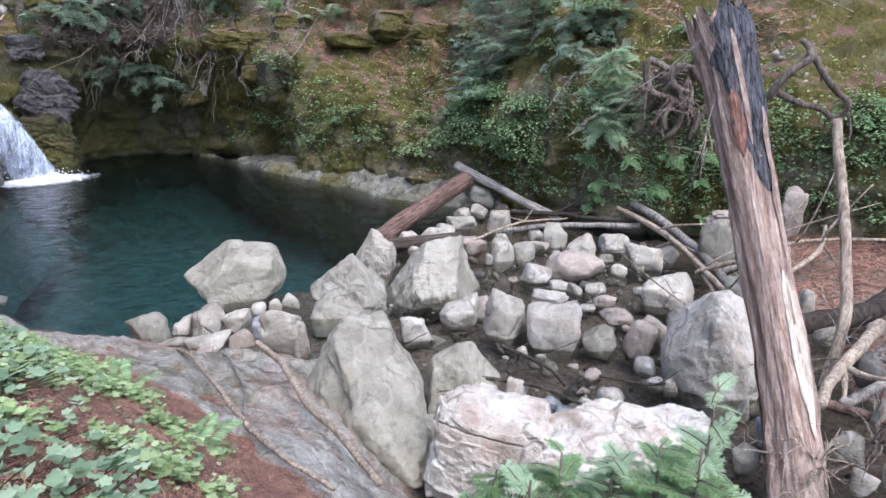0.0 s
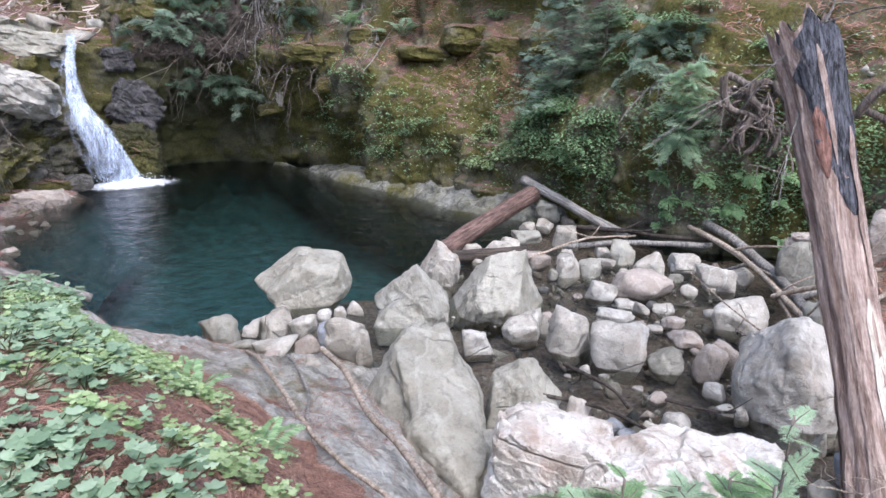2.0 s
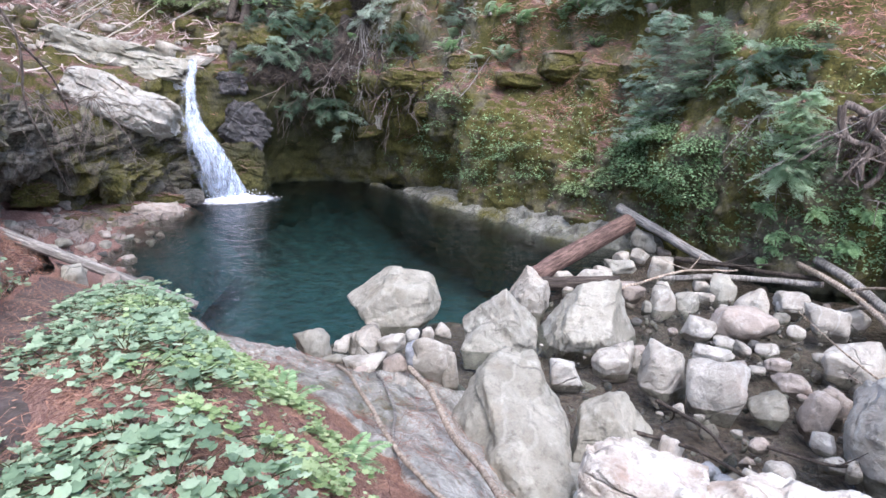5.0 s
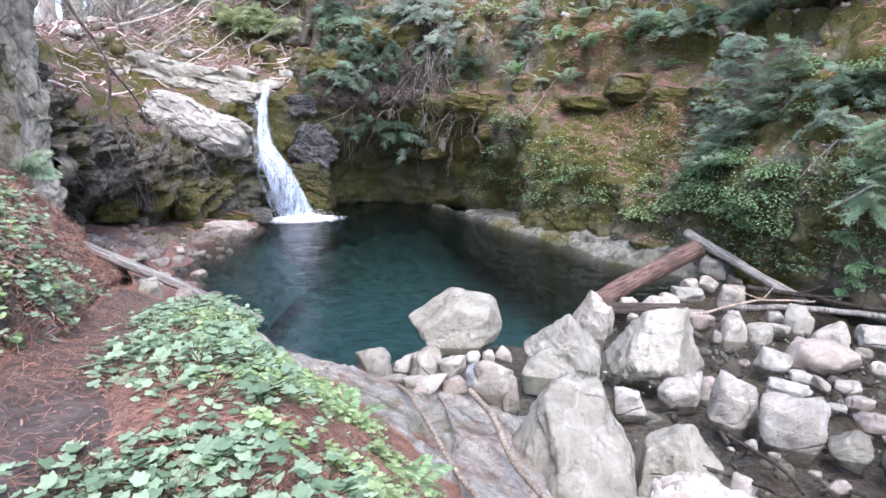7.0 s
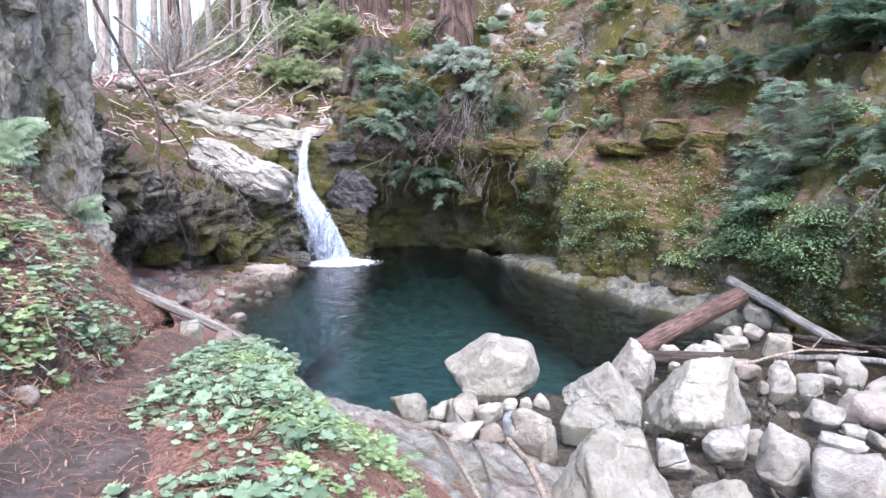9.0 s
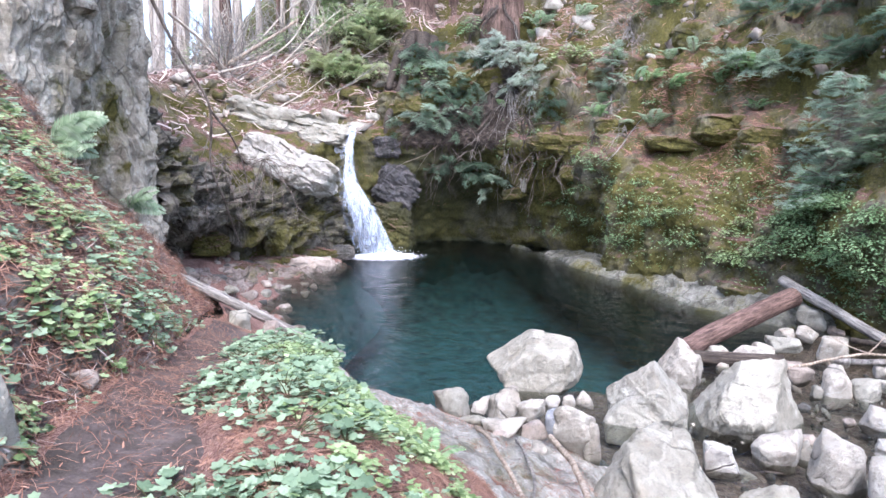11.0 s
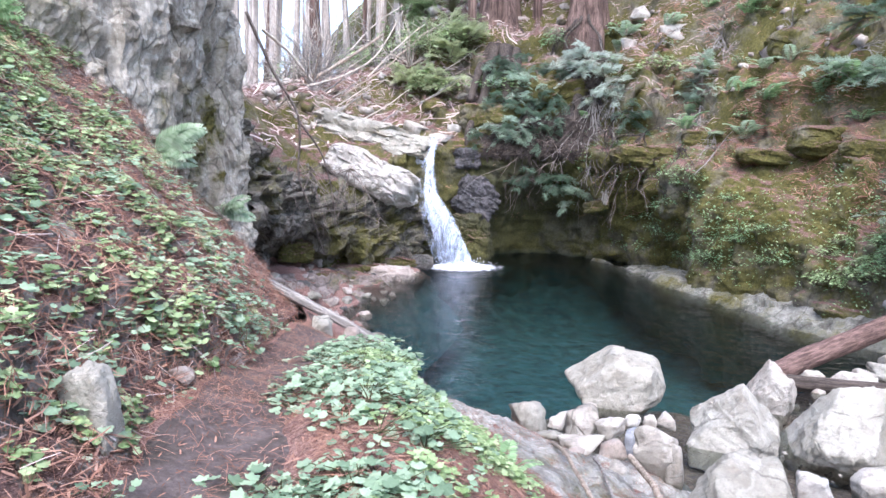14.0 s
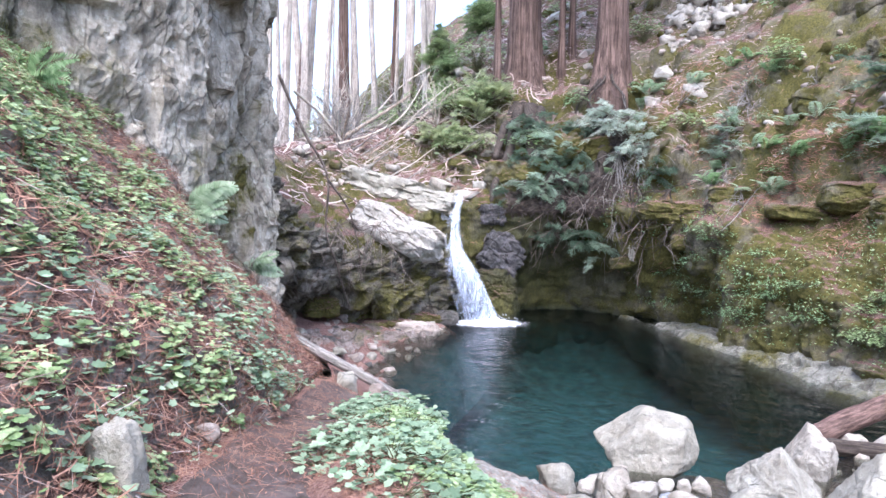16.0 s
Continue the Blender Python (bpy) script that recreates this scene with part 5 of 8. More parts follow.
def build_falls():
    org = np.array((-11.85, 16.98, 3.8))
    ob = empty("waterfall", org)
    tagged(ob, "narrow white waterfall dropping over dark rock into the pool", "waterfall")
    line = catmull([(-12.2, 17.5, 3.95), (-11.85, 17.0, 3.8), (-11.74, 16.66, 3.14), (-11.55, 16.4, 2.29), (-11.16, 16.33, 1.54), (-10.84, 16.44, 0.77), (-10.66, 16.76, -0.05)], 60) - org
    width = catmull([(0.17, 0), (0.2, 0), (0.3, 0), (0.46, 0), (0.84, 0), (1.05, 0), (1.2, 0)], 60)[:, 0]
    side, front = FALL_SIDE, FALL_FRONT
    rng = np.random.default_rng(5)
    for k in range(50):
        veil = k >= 38
        u0, wide = np.clip(rng.normal(0, 0.2 if not veil else 0.1), -0.44, 0.44), rng.uniform(0.05, 0.15) if not veil else rng.uniform(0.25, 0.42)
        i0 = 0 if k < 9 or k >= 46 else rng.integers(2, 36)
        i1 = 60 if k < 22 or veil else min(60, i0 + rng.integers(14, 34))
        u = u0 + np.linspace(-wide, wide, 9)
        g = line[i0:i1, None] + side * (u[None, :, None] * width[i0:i1, None, None])
        g = g + front * (rng.uniform(0.0, 0.2) + 0.25 * width[i0:i1, None, None] * (1 - 4 * u**2)[None, :, None] * 0.6)
        g = g + front * (0.06 * fbm(g * (1, 1, 0.25), 5, 3, 90 + k))[..., None] + side * (0.06 * fbm(g * (1, 1, 0.3), 2, 2, 60 + k))[..., None]
        part("water_ribbon", mesh_from("water_ribbon", g.reshape(-1, 3), grid_faces(i1 - i0, 9), VEIL if veil else SHEET), ob)
    # a low heap of froth where the water strikes the pool
    x, y = np.meshgrid(np.linspace(-1.35, 1.35, 70), np.linspace(-1.0, 1.0, 50), indexing="ij")
    d = np.sqrt((x * 0.8) ** 2 + (y * 1.2) ** 2)
    p = np.stack([x, y, 0 * x], -1)
    z = 0.012 + np.exp(-4.5 * d * d) * (0.13 + 0.12 * fbm(p, 4, 4, 5, True)) + 0.018 * fbm(p, 6, 3, 7)
    me = mesh_from("froth", np.stack([x, y, np.maximum(z, 0.006)], -1).reshape(-1, 3), grid_faces(*x.shape), FROTH)
    foam = part("froth", me, ob, "churning white froth on the pool")
    foam.matrix_basis = pose(*(np.array(FALL_FOOT) - org), 0, 0, math.degrees(math.atan2(FALL_SIDE[1], FALL_SIDE[0])))
    bm = bmesh.new()
    bmesh.ops.create_icosphere(bm, subdivisions=1, radius=1.0)
    tv = np.array([p.co[:] for p in bm.verts])
    tf = [[q.index for q in f.verts] for f in bm.faces]
    bm.free()
    drops = []
    for k in range(260):
        x, y = rng.normal(0.05, 0.42), rng.normal(0, 0.22)
        at = side * x + front * y + np.array(FALL_FOOT) - org + np.array((0, 0, abs(rng.normal(0.05, 0.12))))
        drops.append((tv * rng.uniform(0.006, 0.018) + at, tf))
    v, f = merged(drops)
    tagged(part("spray", mesh_from("spray", v, f, FOAM_SOLID), ob), "fine white drops of spray", kind="stuff")


FALL_FOOT = (-10.5, 16.6, 0.0)
FOAM_SOLID, _nt, _b = material("white_water")
_b.inputs["Base Color"].default_value, _b.inputs["Roughness"].default_value = (0.86, 0.89, 0.92, 1), 0.3
build_falls()


# ---------------------------------------------------------------- plants
def fast_mesh(name, verts, faces, mat, smooth=False):
    """A mesh from arrays whose faces all have the same count of corners."""
    me = bpy.data.meshes.new(name)
    n, k = faces.shape
    me.vertices.add(len(verts))
    me.vertices.foreach_set("co", np.ascontiguousarray(verts, np.float32).ravel())
    me.loops.add(n * k)
    me.loops.foreach_set("vertex_index", np.ascontiguousarray(faces, np.int32).ravel())
    me.polygons.add(n)
    me.polygons.foreach_set("loop_start", np.arange(0, n * k, k, dtype=np.int32))
    if smooth:
        me.polygons.foreach_set("use_smooth", np.ones(n, bool))
    me.materials.append(mat)
    me.update(calc_edges=True)
    return me


def stamp(template, pos, axes, size):
    """Copies of a template (verts, faces) at many places. axes: n x 3 x 3 with columns right, along, up."""
    tv, tf = template
    v = np.einsum("nij,vj->nvi", axes * np.asarray(size).reshape(-1, 1, 1), tv) + pos[:, None]
    f = tf[None] + (np.arange(len(pos)) * len(tv))[:, None, None]
    return v.reshape(-1, 3), f.reshape(-1, tf.shape[1])


def join(list_of):
    n, vs, fs = 0, [], []
    for v, f in list_of:
        vs.append(v), fs.append(f + n)
        n += len(v)
    return np.concatenate(vs), np.concatenate(fs)


def frames(along, up):
    """Axes with y along the given directions and z as near to up as can be."""
    y = along / (np.linalg.norm(along, axis=-1, keepdims=True) + 1e-9)
    x = np.cross(y, up)
    x /= np.linalg.norm(x, axis=-1, keepdims=True) + 1e-9
    return np.stack([x, y, np.cross(x, y)], -1)


def lobed_leaf(lobes=5, depth=0.15):
    """A round lobed leaf about one unit across, its stalk at the origin, cupped along its veins."""
    a = np.linspace(-2.72, 2.72, lobes * 4 + 1)
    wave = np.cos(lobes * (a + 2.72) / 5.44 * 2 * np.pi)
    r = 0.54 - depth * 0.5 * (1 + wave) + 0.05 * np.cos(a)
    rim = np.stack([r * np.sin(a), 0.42 + r * np.cos(a), -0.07 - 0.05 * wave], 1)
    v = np.vstack([[(0, 0.34, 0.03), (0, 0, -0.02)], rim])
    n = len(rim)
    f = [(0, i + 2, i + 3) for i in range(n - 1)] + [(0, n + 1, 1), (0, 1, 2)]
    return v, np.array(f)


def blade_leaf(width=0.45):
    v = np.array([(0, 0, 0), (width / 2, 0.45, 0.06), (0, 1, -0.08), (-width / 2, 0.45, 0.06), (0, 0.5, 0.0)])
    return v, np.array([(0, 1, 4), (1, 2, 4), (2, 3, 4), (3, 0, 4)])


def bough(sprays=9, leaflets=5, droop=0.22, seed=0, wide=0.42, fat=0.26):
    """A flat conifer bough one unit long: side sprays, each a feather of narrow leaflets."""
    rng = np.random.default_rng(seed)
    tris = []

    def leaflet(p, d, up, size):
        s = np.cross(d, up)
        tris.append(np.stack([p - s * size * fat * 0.5, p + s * size * fat * 0.5, p + d * size]))

    up = np.array((0, 0, 1.0))
    for i in range(sprays):
        t = 0.1 + 0.9 * i / sprays
        for side in (-1, 1):
            ang = radians(rng.uniform(38, 62)) * side
            d = np.array((np.sin(ang), np.cos(ang), rng.uniform(-0.25, 0.12)))
            size = wide * (1 - 0.7 * t) * rng.uniform(0.75, 1.15) + 0.06
            p0 = np.array((0, t, -droop * t * t))
            for j in range(leaflets):
                u = (j + 0.4) / leaflets
                p = p0 + d * size * u - up * 0.10 * size * u * u
                for s2 in (-1, 1):
                    a2 = ang + radians(48) * s2
                    leaflet(p, np.array((np.sin(a2), np.cos(a2), rng.uniform(-0.3, 0.1))), up, size * 0.42 * (1 - 0.5 * u))
            leaflet(p0 + d * size * 0.7, d, up, size * 0.4)
    leaflet(np.array((0, 0.9, -droop * 0.81)), np.array((0, 1.0, -0.3)), up, 0.14)
    v = np.concatenate(tris)
    return v, np.arange(len(v)).reshape(-1, 3)


def frond(pairs=16, arc=0.5, seed=0):
    """A fern frond one unit long, arching up and over."""
    rng = np.random.default_rng(seed)
    v, f = [], []
    for i in range(pairs):
        t = 0.1 + 0.9 * i / pairs
        z, slope = arc * (np.sin(t * 2.3) * 0.55 - 0.28 * t * t), 0.0
        size = 0.24 * np.sin(np.pi * (0.12 + 0.86 * t)) ** 0.8 + 0.02
        for s in (-1, 1):
            d = np.array((s * 0.95, 0.32, -0.22 + rng.uniform(-0.1, 0.1)))
            p = np.array((0, t, z))
            w = np.array((0, 0.03, 0.0))
            k = len(v)
            v += [p - w * 0.6, p + d * size * 0.5 - w, p + d * size, p + d * size * 0.5 + w * 1.2]
            f += [(k, k + 1, k + 2), (k, k + 2, k + 3)]
    return np.array(v), np.array(f)


CONIFER_BLUE = leaf_material("blue_green_conifer_needles", [(0.18, 0.255, 0.17), (0.34, 0.44, 0.32), (0.49, 0.58, 0.46)], 0.6, 0.6)
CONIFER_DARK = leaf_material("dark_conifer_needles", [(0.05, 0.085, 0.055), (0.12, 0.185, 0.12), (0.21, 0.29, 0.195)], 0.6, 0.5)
CONIFER_PALE = leaf_material("pale_conifer_needles", [(0.27, 0.33, 0.245), (0.43, 0.5, 0.4), (0.58, 0.63, 0.54)], 0.6, 0.6)
LEAF_BLUE = leaf_material("blue_green_leaves", [(0.11, 0.17, 0.095), (0.225, 0.315, 0.19), (0.35, 0.44, 0.29)], 0.75, 0.4)
ROUND = lobed_leaf(5, 0.13)
LEAF_FRESH = leaf_material("fresh_green_leaves", [(0.15, 0.225, 0.085), (0.28, 0.37, 0.165), (0.42, 0.5, 0.275)], 0.75, 0.4)
LEAF_DEEP = leaf_material("deep_green_leaves", [(0.11, 0.19, 0.085), (0.23, 0.36, 0.17), (0.37, 0.5, 0.27)], 0.75, 0.5)
FERN = leaf_material("fern_green", [(0.13, 0.23, 0.1), (0.25, 0.38, 0.18), (0.37, 0.5, 0.28)], 0.55, 0.5)
PALE_FERN = leaf_material("pale_fern_green", [(0.24, 0.34, 0.2), (0.36, 0.46, 0.3), (0.48, 0.56, 0.4)], 0.6, 0.5)
STRAW = leaf_material("dry_red_needles", [(0.1, 0.05, 0.032), (0.27, 0.135, 0.088), (0.42, 0.25, 0.175)], 0.85, 0.1)
# pinkish litter, paled to put the upper slope's sunlight into its colour
SUNLIT_LITTER = leaf_material("sunlit_bark_litter", [(0.16, 0.1, 0.082), (0.34, 0.245, 0.212), (0.52, 0.425, 0.385)], 0.85, 0.1)
SAPLING = leaf_material("light_green_sapling_needles", [(0.3, 0.43, 0.26), (0.45, 0.58, 0.39), (0.58, 0.69, 0.5)], 0.6, 0.6)
# needle colour that carries the sunlight on the sprouts by the trunk
SUNNY = leaf_material("sunlit_yellow_green_needles", [(0.26, 0.31, 0.15), (0.42, 0.47, 0.26), (0.55, 0.58, 0.36)], 0.6, 0.6)
PALE_STICK = leaf_material("pale_dead_sticks", [(0.22, 0.16, 0.125), (0.4, 0.31, 0.26), (0.56, 0.47, 0.41)], 0.85, 0.0)
GREEN_STEM = bark_material("green_brown_stem", (0.06, 0.06, 0.03), (0.13, 0.13, 0.06), 2.0)
BOUGHS = [bough(9, 5, 0.25, k, 0.5, 0.36) for k in range(4)]
FINE_BOUGHS = [bough(15, 11, 0.3, 20 + k, 0.4, 0.22) for k in range(3)]
SPRAYS = [bough(9, 4, 0.3, 60 + k, 0.5, 0.3) for k in range(4)]
FRONDS = [frond(22, 0.55, k) for k in range(3)]
LOBED, BLADE = lobed_leaf(), blade_leaf()


def conifer(name, at, height, reach, seed, mat, label, lean=(0, 0), boughs=40, start=0.08, kinds=BOUGHS, toward=None, trunk=0.035, droop=0.15, category="conifer"):
    """A young conifer: leaning stem and boughs that shorten towards the tip; toward: the side to which the boughs grow out."""
    rng = np.random.default_rng(seed)
    ob = empty(name, at)
    tagged(ob, label, category)
    t = np.linspace(0, 1, 14)[:, None]
    stem = np.concatenate([np.array(lean)[None] * t**1.3, height * t], 1)
    bole = tube(stem, np.linspace(trunk * height**0.5, 0.006, 14), 8, 0.1, seed)
    h = start + (1 - start) * rng.uniform(0, 1, boughs) ** 1.15
    az = rng.uniform(0, 2 * np.pi, boughs)
    if toward is not None:
        az = toward + rng.normal(0, 0.95, boughs)
    pos = np.stack([np.interp(h, t[:, 0], stem[:, k]) for k in range(3)], 1)
    d = np.stack([np.cos(az), np.sin(az), rng.uniform(-0.2, 0.75, boughs) - droop], 1)
    up = np.stack([rng.normal(0, 0.25, boughs), rng.normal(0, 0.25, boughs), np.ones(boughs)], 1)
    size = reach * (1.05 - 0.75 * h) * rng.uniform(0.6, 1.2, boughs)
    ax = frames(d, up)
    kind = rng.integers(0, len(kinds), boughs)
    v, f = join([stamp(kinds[k], pos[kind == k], ax[kind == k], size[kind == k]) for k in range(len(kinds)) if (kind == k).any()])
    part("crown", fast_mesh("crown", v, f, mat), ob)
    limbs = [tube(p[None] + a[:, 1] * s * np.linspace(0, 0.9, 5)[:, None] - a[:, 2] * (0.22 * s * np.linspace(0, 0.9, 5) ** 2)[:, None], np.linspace(0.012, 0.004, 5) * (s + 0.3), 4) for p, a, s in zip(pos, ax, size)]
    v, f = merged([bole] + limbs)
    part("trunk", mesh_from("trunk", v, f, ROOT), ob)
    return ob


def fern(at, size, seed, turn=0, toward=None, count=9, label="green sword fern with arching fronds growing on the bank", mat=None, rise=(0.05, 0.6), face=(0, 0, 1.0)):
    rng = np.random.default_rng(seed)
    ob = empty("fern", at, turn)
    tagged(ob, label, "fern", "ferns on the banks")
    for k in range(count):
        az = 2 * np.pi * k / count + rng.uniform(-0.3, 0.3) if toward is None else toward + rng.normal(0, 0.7)
        tv, tf = FRONDS[k % 3]
        ax = frames(np.array([[np.cos(az), np.sin(az), rng.uniform(*rise)]]), np.array([face]))
        v, f = stamp((tv, tf), np.zeros((1, 3)), ax, [size * rng.uniform(0.7, 1.1)])
        part("frond", fast_mesh("frond", v, f, mat or FERN), ob)
    return ob


def leafy(name, at, radius, height, leaves, leaf_size, seed, mat, label, template=LOBED, category="plant", group=""):
    """A low leafy plant: thin stems from one root, each leaf held out flat at a stem's end or along it."""
    rng = np.random.default_rng(seed)
    ob = empty(name, at)
    tagged(ob, label, category, group)
    a, r = rng.uniform(0, 2 * np.pi, leaves), radius * np.sqrt(rng.uniform(0.02, 1, leaves))
    tip = np.stack([r * np.cos(a), r * np.sin(a), height * (1 - 0.55 * (r / radius) ** 2) * rng.uniform(0.55, 1.1, leaves)], 1)
    b = a + rng.normal(0, 0.9, leaves)
    d = np.stack([np.cos(b), np.sin(b), rng.uniform(-0.45, 0.15, leaves)], 1)
    up = np.stack([rng.normal(0, 0.25, leaves), rng.normal(0, 0.25, leaves), np.ones(leaves)], 1)
    v, f = stamp(template, tip, frames(d, up), leaf_size * rng.uniform(0.55, 1.2, leaves))
    part("foliage", fast_mesh("foliage", v, f, mat), ob)
    t = np.linspace(0, 1, 5)[:, None]
    stems = [tube(p[None] * t * (1, 1, 0) + np.array((0, 0, 1.0)) * p[2] * t**0.6, np.linspace(0.004, 0.002, 5), 4, cap=False) for p in tip[: max(6, leaves // 2)]]
    v, f = merged(stems)
    part("stalk", mesh_from("stalk", v, f, GREEN_STEM), ob)
    return ob


def twigs(name, at, size, seed, mat, label, toward, count=10, thick=0.02, drop=0.4, category="dead twigs", curl=0.07):
    """A tangle of bare forking twigs growing out from one place."""
    rng = np.random.default_rng(seed)
    ob = empty(name, at)
    tagged(ob, label, category)
    for k in range(count):
        d = np.array(toward, float) + rng.normal(0, 0.55, 3)
        d /= np.linalg.norm(d)
        length = size * rng.uniform(0.5, 1.1)
        t = np.linspace(0, 1, 26)[:, None]
        bend = rng.normal(0, 0.3, 3)
        p = d * t * length + bend * length * t**2 - np.array((0, 0, 1.0)) * drop * length * t**2
        p = p + curl * length * np.stack([fbm(p + k, 1.9 / length, 2, seed + k + j) for j in range(3)], -1) * t
        pieces = [tube(p, np.linspace(thick, thick * 0.3, 26) * rng.uniform(0.6, 1.1), 6)]
        for _ in range(3):
            i = rng.integers(8, 24)
            e = d + rng.normal(0, 0.7, 3)
            q = p[i] + e * np.linspace(0, 1, 6)[:, None] * length * 0.3 - np.array((0, 0, 1.0)) * drop * 0.3 * length * (np.linspace(0, 1, 6) ** 2)[:, None]
            pieces.append(tube(q, np.linspace(thick * 0.4, thick * 0.15, 6), 4))
        v, f = merged(pieces)
        part("twig", mesh_from("twig", v, f, mat), ob)
    return ob


def spray_limb(p, ax, size, droop, rng, count, fine):
    """Side sprays along one limb: alternate, flat, drooping, with gaps between them."""
    sheets = []
    for j in range(count):
        u = 0.12 + 0.88 * (j + rng.uniform(0, 1)) / count
        at = np.stack([np.interp(u, np.linspace(0, 1, len(p)), p[:, c]) for c in range(3)])
        e = ax[:, 1] + ax[:, 0] * (1 if j % 2 else -1) * rng.uniform(0.3, 1.1) - np.array((0, 0, 1.0)) * rng.uniform(-0.1, 1.8 * droop)
        a = frames(e[None], ax[:, 2][None] + rng.normal(0, 0.35, 3))
        sheets.append(stamp(SPRAYS[j % 4], at[None], a, [fine * (1.15 - 0.5 * u) * rng.uniform(0.7, 1.25)]))
    return join(sheets)


def fir(at, height, reach, seed, mat, label, lean=(0, 0), boughs=60, toward=None, fine=0.26, droop=0.2):
    """A bushy young conifer: stem, limbs that shorten towards the tip, and small sprays along each limb."""
    rng = np.random.default_rng(seed)
    ob = empty("conifer", at)
    tagged(ob, label, "conifer")
    t = np.linspace(0, 1, 14)[:, None]
    stem = np.concatenate([np.array(lean)[None] * t**1.3, height * t], 1)
    wood, sheets = [tube(stem, np.linspace(0.03 * height**0.5, 0.006, 14), 8, 0.1, seed)], []
    for k in range(boughs):
        h = (k + rng.uniform(0, 1)) / boughs
        az = 2.4 * k + rng.normal(0, 0.3) if toward is None else toward + rng.normal(0, 0.9)
        size = reach * (1.1 - 0.85 * h) * rng.uniform(0.65, 1.15)
        ax = frames(np.array([[np.cos(az), np.sin(az), rng.uniform(-0.1, 0.6)]]), np.array([(0, 0, 1.0)]) + rng.normal(0, 0.2, (1, 3)))[0]
        u = np.linspace(0, 1, 8)[:, None]
        p0 = np.array([np.interp(h, t[:, 0], stem[:, c]) for c in range(3)])
        p = p0 + ax[:, 1] * u * size - np.array((0, 0, 1.0)) * droop * size * u**2
        wood.append(tube(p, np.linspace(0.012, 0.004, 8), 4))
        sheets.append(spray_limb(p, ax, size, droop, rng, max(4, int(9 * size / reach)), fine))
    v, f = join(sheets)
    part("crown", fast_mesh("crown", v, f, mat), ob)
    v, f = merged(wood)
    part("trunk", mesh_from("trunk", v, f, ROOT), ob)
    return ob


def sprouts(at, reach, count, seed, mat, label, toward=-1.15, spread=0.8, rise=(-0.1, 0.6), droop=0.35, limb=0.02, foot=0.0, fine=0.34):
    """Redwood sprouts: a fan of arching limbs from one root, each a loose flat spray of needles with gaps between."""
    rng = np.random.default_rng(seed)
    ob = empty("redwood_sprouts", at)
    tagged(ob, label, "conifer", "redwood sprouts on the far bank")
    az = toward + np.linspace(-spread, spread, count) + rng.normal(0, 0.2, count)
    d = np.stack([np.cos(az), np.sin(az), rng.uniform(*rise, count)], 1)
    size = reach * rng.uniform(0.55, 1.15, count)
    ax = frames(d, np.stack([rng.normal(0, 0.3, count), rng.normal(0, 0.3, count), np.ones(count)], 1))
    start = np.stack([rng.normal(0, 0.12 * reach, count), rng.normal(0, 0.08 * reach, count), rng.uniform(-0.25, 0.25, count) * reach - foot], 1)
    for k in range(count):
        u = np.linspace(0, 1, 10)[:, None]
        p = start[k] + ax[k][:, 1] * u * size[k] - np.array((0, 0, 1.0)) * droop * size[k] * u**2
        v, f = spray_limb(p, ax[k], size[k], droop, rng, 13, fine)
        bough_part = part("bough", fast_mesh("bough", v, f, mat), ob)
        v, f = tube(p, np.linspace(limb, limb * 0.25, 10), 5)
        part("limb", mesh_from("limb", v, f, ROOT), bough_part, "bare brown limb")
    return ob


def scatter(grid, count, seed, keep=None, lo=(0, 0), hi=(1, 1)):
    """Random places on a grid surface, with their normals; keep: a test of places and normals."""
    rng = np.random.default_rng(seed)
    n, m = grid.shape[:2]
    nrm = grid_normals(grid)
    nrm = nrm * np.sign(nrm[..., 2:3].mean() + 1e-9)
    i0, i1, j0, j1 = int(lo[0] * (n - 2)), int(hi[0] * (n - 2)) + 1, int(lo[1] * (m - 2)), int(hi[1] * (m - 2)) + 1
    a, b = grid[i0 + 1 : i1 + 1, j0:j1] - grid[i0:i1, j0:j1], grid[i0:i1, j0 + 1 : j1 + 1] - grid[i0:i1, j0:j1]
    area = np.linalg.norm(np.cross(a, b), axis=-1).ravel().cumsum()
    cell = np.searchsorted(area, rng.uniform(0, area[-1], count)).clip(0, len(area) - 1)
    i, j = i0 + cell // (j1 - j0), j0 + cell % (j1 - j0)
    fu, fw = rng.uniform(0, 1, (count, 1)), rng.uniform(0, 1, (count, 1))
    p = grid[i, j] * (1 - fu) * (1 - fw) + grid[i + 1, j] * fu * (1 - fw) + grid[i, j + 1] * (1 - fu) * fw + grid[i + 1, j + 1] * fu * fw
    q = nrm[i, j]
    if keep is not None:
        ok = keep(p, q)
        p, q = p[ok], q[ok]
    return p, q, rng


def leaf_cover(name, label, grid, count, seed, mat, size, template, keep=None, lo=(0, 0), hi=(1, 1), lift=0.05, tilt=0.5, upward=0.5):
    p, q, rng = scatter(grid, count, seed, keep, lo, hi)
    n = len(p)
    a = rng.uniform(0, 2 * np.pi, n)
    up = q * (1 - upward) + np.array((0, 0, upward)) + rng.normal(0, tilt * 0.4, (n, 3))
    d = np.stack([np.cos(a), np.sin(a), rng.normal(-0.15, tilt * 0.4, n)], 1)
    d = d - (1 - upward) * q * (d * q).sum(1, keepdims=True)
    p = p + q * rng.uniform(0.2, 1.6, (n, 1)) * lift
    v, f = stamp(template, p, frames(d, up), size * rng.uniform(0.5, 1.25, n))
    return tagged(new(name, fast_mesh(name, v, f, mat)), label, "ground cover", kind="stuff")


def patchy(scale, level, seed):
    return lambda p, q: fbm(p, scale, 3, seed) + 0.25 * np.random.default_rng(seed).normal(size=len(p)) > level


